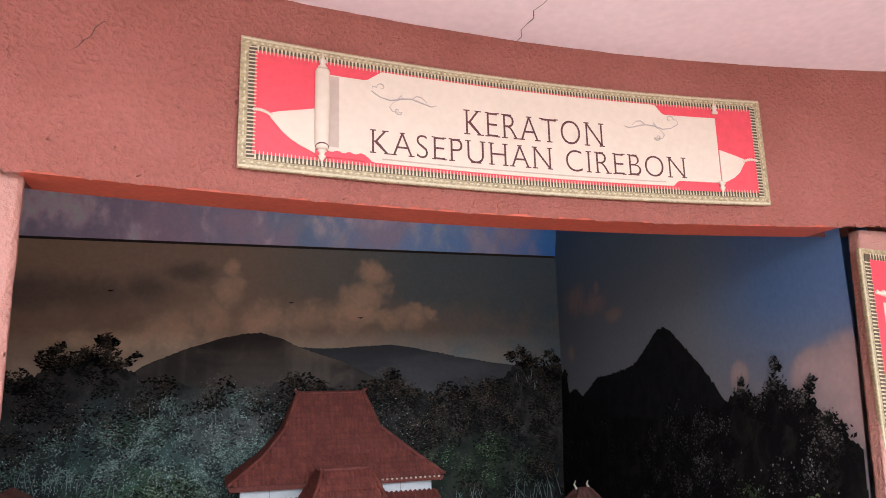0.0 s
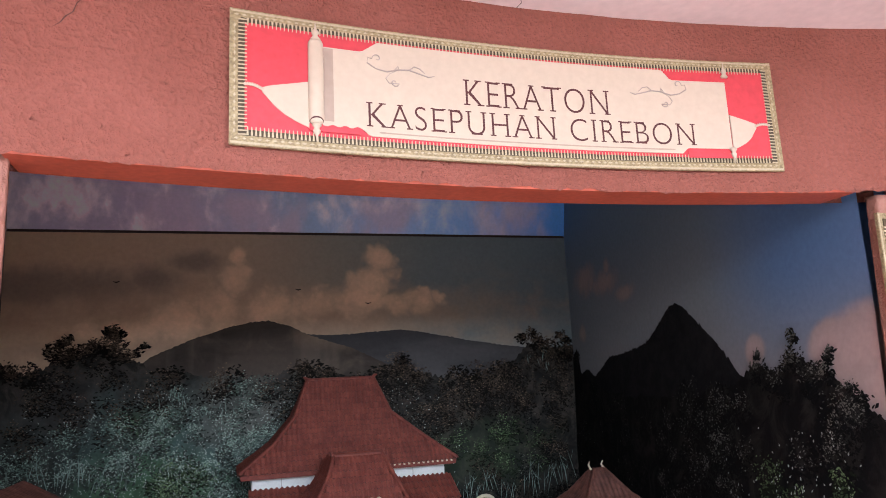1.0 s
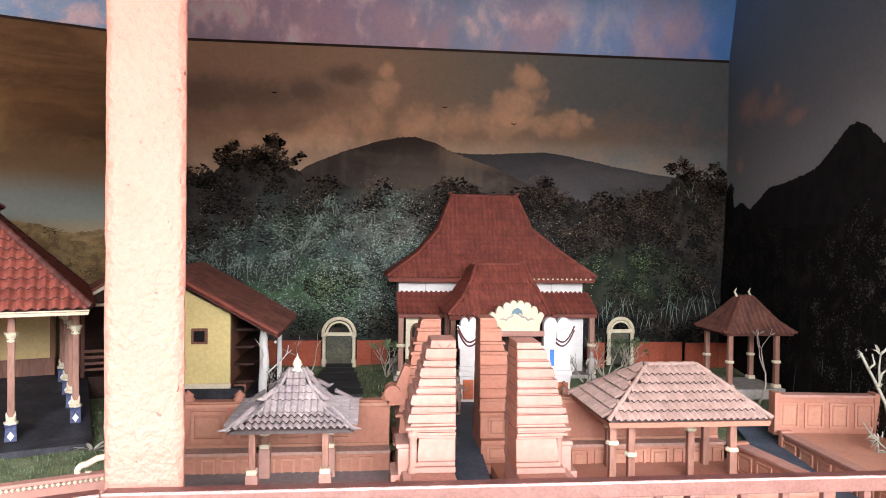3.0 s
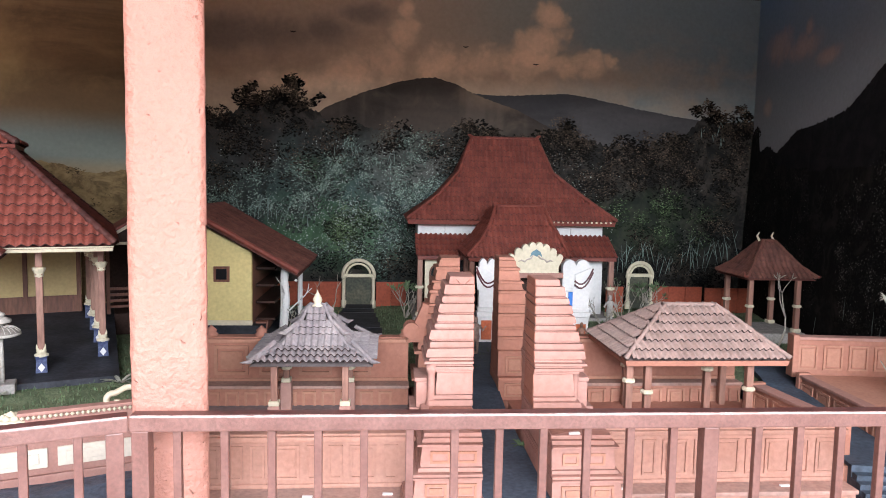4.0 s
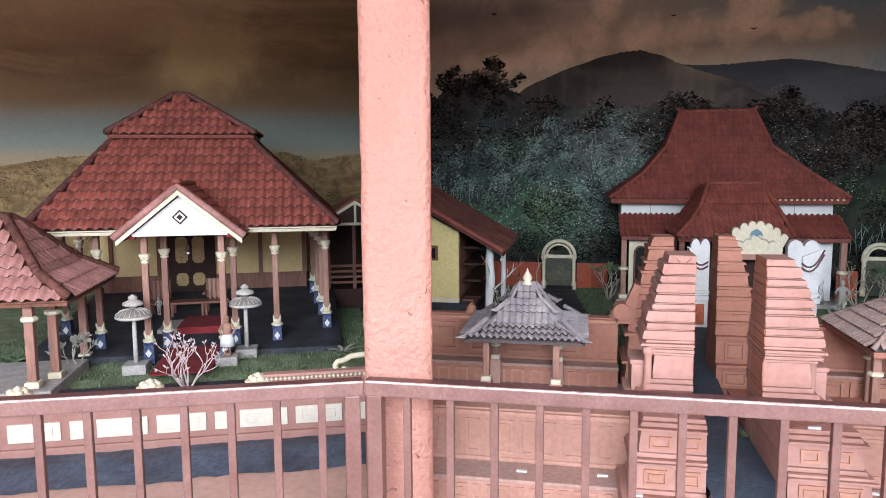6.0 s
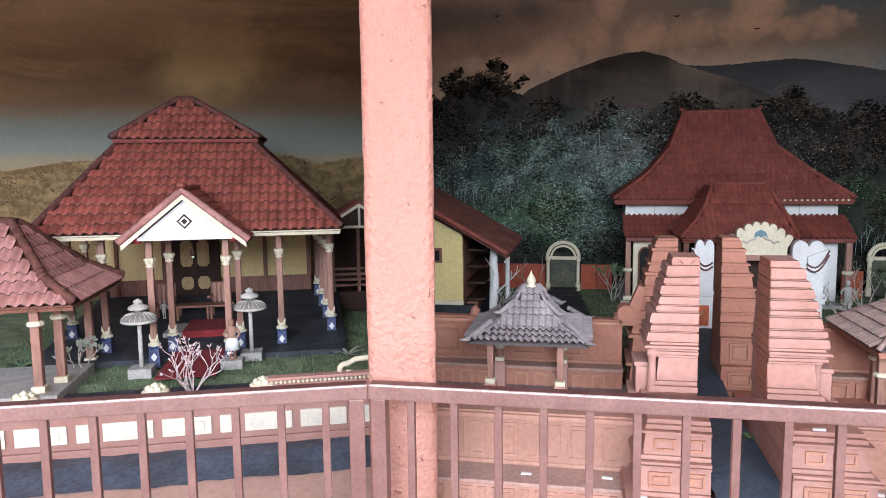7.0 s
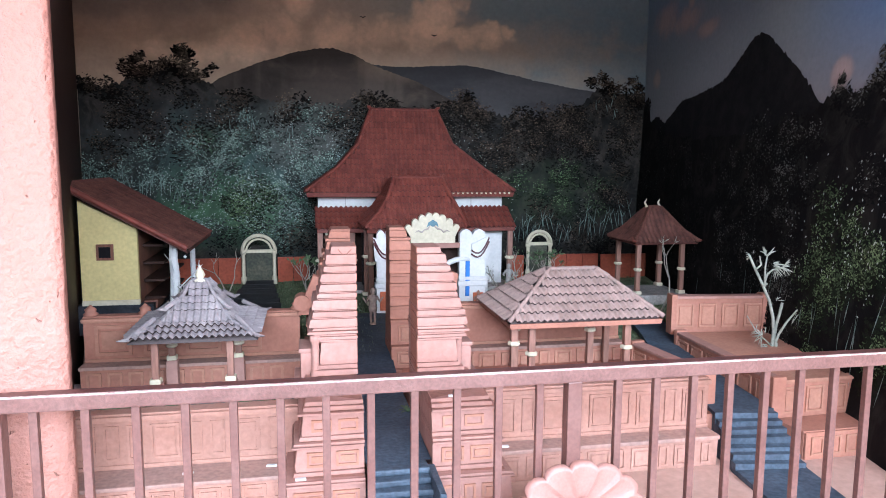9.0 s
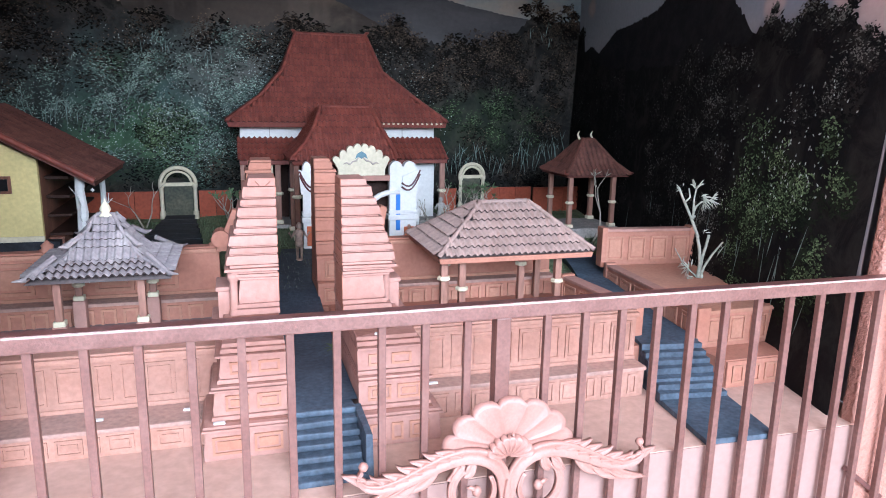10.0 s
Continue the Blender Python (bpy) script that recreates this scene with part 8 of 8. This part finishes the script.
# leaf sprays: foot, first and last angle, length, how many
for cx, cz, a0, a1, ln, n in ((-0.055, 0.50, 0.4, 2.6, 0.050, 9), (-0.13, 0.505, 1.8, 4.2, 0.028, 6), (-0.02, 0.455, -0.7, 0.4, 0.065, 8), (0.025, 0.447, -0.9, 0.9, 0.058, 8), (-0.01, 0.44, -2.0, -0.6, 0.045, 6), (0.122, 0.242, -2.5, -0.5, 0.070, 7), (0.155, 0.262, -0.4, 0.9, 0.035, 4), (-0.05, 0.145, 1.6, 4.6, 0.055, 12), (-0.03, 0.10, 2.4, 5.2, 0.050, 9), (0.05, 0.03, -0.7, 0.3, 0.050, 5), (0.005, 0.30, 0.2, 1.4, 0.035, 3), (-0.08, 0.165, 1.4, 3.6, 0.035, 5)):
    b = bmesh.new()
    for k in range(n):
        a = a0 + (a1 - a0) * (k + rg5.uniform(-0.2, 0.2)) / max(1, n - 1)
        l = ln * rg5.uniform(0.7, 1.1)
        q = Vector((cx + rg5.uniform(-0.006, 0.006), rg5.uniform(-0.01, 0.01), cz + rg5.uniform(-0.006, 0.006)))
        d = Vector((math.cos(a), rg5.uniform(-0.35, 0.35), math.sin(a)))
        sd = Vector((-math.sin(a), 0.4, math.cos(a))) * ln * 0.055
        m1, m2 = q + d * l * 0.35, q + d * l * 0.7 - Vector((0, 0, 0.08 * l))
        e2 = q + d * l - Vector((0, 0, 0.2 * l))
        v = [b.verts.new(p) for p in (q, m1 + sd, m2 + sd * 0.7, e2, m2 - sd * 0.7, m1 - sd)]
        b.faces.new((v[0], v[1], v[5]))
        b.faces.new((v[1], v[2], v[4], v[5]))
        b.faces.new((v[2], v[3], v[4]))
    part("leaf_spray", b, M["paleleaf"], bam)

bush("dry_bush", (-0.09, 0.265, 0.615), 0.24, 0.50, 9, M["pinktwig"], "bare pinkish white forked bush in front of the carpet", 3, 3, M["pinktwig"], 0.015, LEFT, 0.0052)
bush("garden_twig", (2.20, 3.60, 0.64), 0.5, 0.12, 1, M["twig"], "thin bare sapling with pale leaf tufts by the kiosk", 8, 3, M["paleleaf"], 0.03, None, 0.008, 1.0)
bush("bare_bush", (1.62, 4.45, 0.64), 0.32, 0.7, 5, M["twig"], "bare twiggy bush beside the arched gateway", 12, 1, M["leaf"], 0.02)
bush("leafy_bush", (1.84, 4.62, 0.64), 0.26, 0.35, 6, M["twig"], "small leafy bush growing before the arched gateway", 15, 6, M["leaf"], 0.026)
bush("bare_bush", (1.42, 4.25, 0.64), 0.22, 0.8, 4, M["twig"], "bare twiggy bush beside the hall", 17, 1, M["paleleaf"], 0.02)
bush("bare_tree", (-0.36, 4.62, 0.64), 0.36, 0.25, 2, M["twig"], "thin bare sapling against the red fence", 19)
bush("leafy_bush", (0.16, 4.55, 0.64), 0.26, 0.5, 6, M["twig"], "dark leafy bush beside the hall", 23, 5, M["leaf"], 0.024)
bush("white_branch", (-0.525, 3.53, 0.66), 0.42, 0.1, 1, M["white"], "white painted forked branch by the veranda", 29, 0, None, 0.02, None, 0.010, 1.0)
bush("bare_bush", (-0.44, 3.62, 0.66), 0.24, 0.6, 4, M["twig"], "bare twiggy bush under the eave", 31, 2, M["paleleaf"], 0.018)
bush("grey_twigs", (-0.62, 0.66, 0.615), 0.16, 0.5, 4, M["twig"], "pale leafy twigs beside the pavilion post", 37, 4, M["paleleaf"], 0.022, LEFT)
rosette("blade_plant", (0.56, 0.74, 0.612), 7, 0.095, 0.010, M["paleleaf"], "pale variegated blade plant on the lawn", 2, LEFT)
rosette("blade_plant", (0.10, 0.69, 0.62), 7, 0.06, 0.009, M["paleleaf"], "small pale leafy plant beside the guard figure", 4, LEFT)
rosette("blade_plant", (-0.20, 0.50, 0.615), 7, 0.06, 0.010, M["paleleaf"], "small pale leafy plant at the carpet edge", 6, LEFT)
rosette("broad_plant", (-0.93, 0.80, 0.612), 9, 0.10, 0.016, M["leaf"], "green broad-leaved plant on the lawn", 7, LEFT, 1.3)
rosette("broad_plant", (-1.02, 0.66, 0.612), 9, 0.12, 0.016, M["leaf"], "green broad-leaved plant on the lawn", 9, LEFT, 1.2)
rosette("blade_plant", (0.513, 2.30, 0.602), 8, 0.055, 0.006, M["leaf"], "small green tuft at the foot of the gate", 10)
lawn = bmesh.new()
rg6 = random.Random(9)
for _ in range(9000):
    x, y = rg6.uniform(-1.15, 0.78), rg6.uniform(0.36, 2.3)
    if -0.86 < x < 0.56 and y > 0.87:
        continue
    a, h = rg6.random() * 6.3, rg6.uniform(0.006, 0.02)
    dx, dy = 0.003 * math.cos(a), 0.003 * math.sin(a)
    z = LG - 0.012 + 0.012 * noise.noise(Vector((x * 9, y * 9, 3)))
    lawn.faces.new([lawn.verts.new(v) for v in ((x - dx, y - dy, z - 0.002), (x + dx, y + dy, z - 0.002), (x + dy * 2, y - dx * 2, z + h))])
lo = part("lawn_blades", lawn, M["leaf"], None)
lo.matrix_world = LEFT
tagged(lo, "short green model grass round the veranda house", "grass", "", "stuff")

moss = bmesh.new()
rg7 = random.Random(41)
for cx, cy, rr, n in ((-0.47, 2.50, 0.09, 240), (-0.30, 2.47, 0.05, 90), (-0.05, 2.50, 0.08, 220), (-0.14, 2.45, 0.04, 60)):
    for _ in range(n):
        a, d = rg7.random() * 6.283, rr * math.sqrt(rg7.random())
        x, y, h = cx + d * math.cos(a) * 1.3, cy + d * math.sin(a) * 0.6, rg7.uniform(0.008, 0.028)
        dx, dy = 0.005 * math.cos(a), 0.005 * math.sin(a)
        moss.faces.new([moss.verts.new(v) for v in ((x - dx, y - dy, 0.598), (x + dx, y + dy, 0.598), (x + dy * 2, y - dx * 2, 0.6 + h))])
tagged(part("court_moss", moss, M["leaf"], None), "dark green moss tufts growing on the court floor", "moss", "", "stuff")
lt = thing("lotus_ornament", "pale pink lotus ornament standing behind the front wall", "ornament", at=Matrix.Translation((-0.243, 2.22, 0.60)))
part("foot", lathe([(0.022, 0), (0.024, 0.02), (0.014, 0.03), (0.016, 0.06)], 12), M["palestone"], lt, smooth=True)
part("bowl", lathe([(0.014, 0.055), (0.030, 0.072), (0.036, 0.088), (0.022, 0.094), (0.016, 0.104), (0.002, 0.114)], 14), M["palestone"], lt, smooth=True)

# ---- small figures, each one plain shape ----


def figure(base, h, material, label, seed, frame_m=None, arm=0.6):
    b = bmesh.new()
    s = h
    lathe([(0.085 * s, 0), (0.09 * s, 0.05 * s), (0.075 * s, 0.06 * s)], 8, bm=b)
    for sx in (-1, 1):
        tube([(sx * 0.05 * s, 0, 0.05 * s), (sx * 0.055 * s, -0.01 * s, 0.28 * s), (sx * 0.04 * s, 0, 0.45 * s)], [0.03 * s, 0.04 * s, 0.06 * s], 7, b)
        tube([(sx * 0.10 * s, 0, 0.76 * s), (sx * 0.19 * s, -0.02 * s, 0.62 * s), (sx * (0.10 + 0.16 * arm) * s, -0.08 * s, (0.50 + 0.25 * arm) * s)], [0.04 * s, 0.032 * s, 0.025 * s], 6, b)
    lathe([(0.10 * s, 0.36 * s), (0.12 * s, 0.46 * s), (0.09 * s, 0.58 * s), (0.12 * s, 0.72 * s), (0.10 * s, 0.79 * s), (0.035 * s, 0.82 * s)], 10, bm=b, sy=0.7)
    lathe([(0.03 * s, 0.81 * s), (0.06 * s, 0.86 * s), (0.065 * s, 0.92 * s), (0.045 * s, 0.98 * s), (0.004 * s, s)], 10, bm=b)
    me = part("figurine", b, material, None, "", None, True)
    me.matrix_world = (frame_m or Matrix.Identity(4)) @ Matrix.Translation(base)
    return tagged(me, label, "figurine", "figurines")


gp = lthing("guard_pedestal", "pale stone square pedestal under the guard figurine", "pedestal")
part("block", bx(-0.025, 0.075, 0.62, 0.71, LG - 0.012, LG + 0.03, 0.005), M["stone"], gp)
figure((0.03, 0.66, LG + 0.03), 0.19, M["brownish"], "clay guard figurine standing on a stone pedestal", 1, LEFT, 0.1)
sar = lthing("guard_skirt", "white cloth skirt on the guard figurine", "cloth")
part("cloth", lathe([(0.034, 0.0), (0.032, 0.03), (0.024, 0.055)], 10, (0.03, 0.658, LG + 0.075), sy=0.8), M["white"], sar, smooth=True)
figure((0.497, 3.5, 0.648), 0.20, M["paleclay"], "clay figurine with a raised arm beside the path", 2, None, 1.0)
figure((1.10, 3.62, 0.645), 0.15, M["brownish"], "reddish clay figurine before the gateway panel", 3, None, 0.3)
figure((1.47, 4.28, 0.645), 0.20, M["stone"], "grey figurine standing beside the hall", 4, None, 0.4)
figure((1.26, 4.1, 0.645), 0.2, M["white"], "white figurine beside the gateway pier", 5, None, 0.2)
figure((-0.40, 1.34, LG + 0.10), 0.10, M["stone"], "small seated figurine on the veranda chair", 6, LEFT, 0.1)
figure((-0.05, 1.34, LG + 0.10), 0.10, M["brownish"], "small seated figurine on the veranda chair", 7, LEFT, 0.1)

# pale crumbs of plaster lying on the ledges
for x, y, z in ((-0.21, 2.03, 0.546), (0.04, 2.04, 0.546), (0.13, 1.885, 0.564), (1.33, 2.005, 0.570), (0.79, 2.0, 0.570), (0.60, 1.915, 0.784)):
    t = thing("plaster_crumb", "pale broken plaster crumb lying on the ledge", "debris", "plaster crumbs")
    part("crumb", ridged(bx(x - 0.016, x + 0.016, y - 0.006, y + 0.006, z, z + 0.007, 0.002), 60, 0.003, x * 9), M["white"], t)
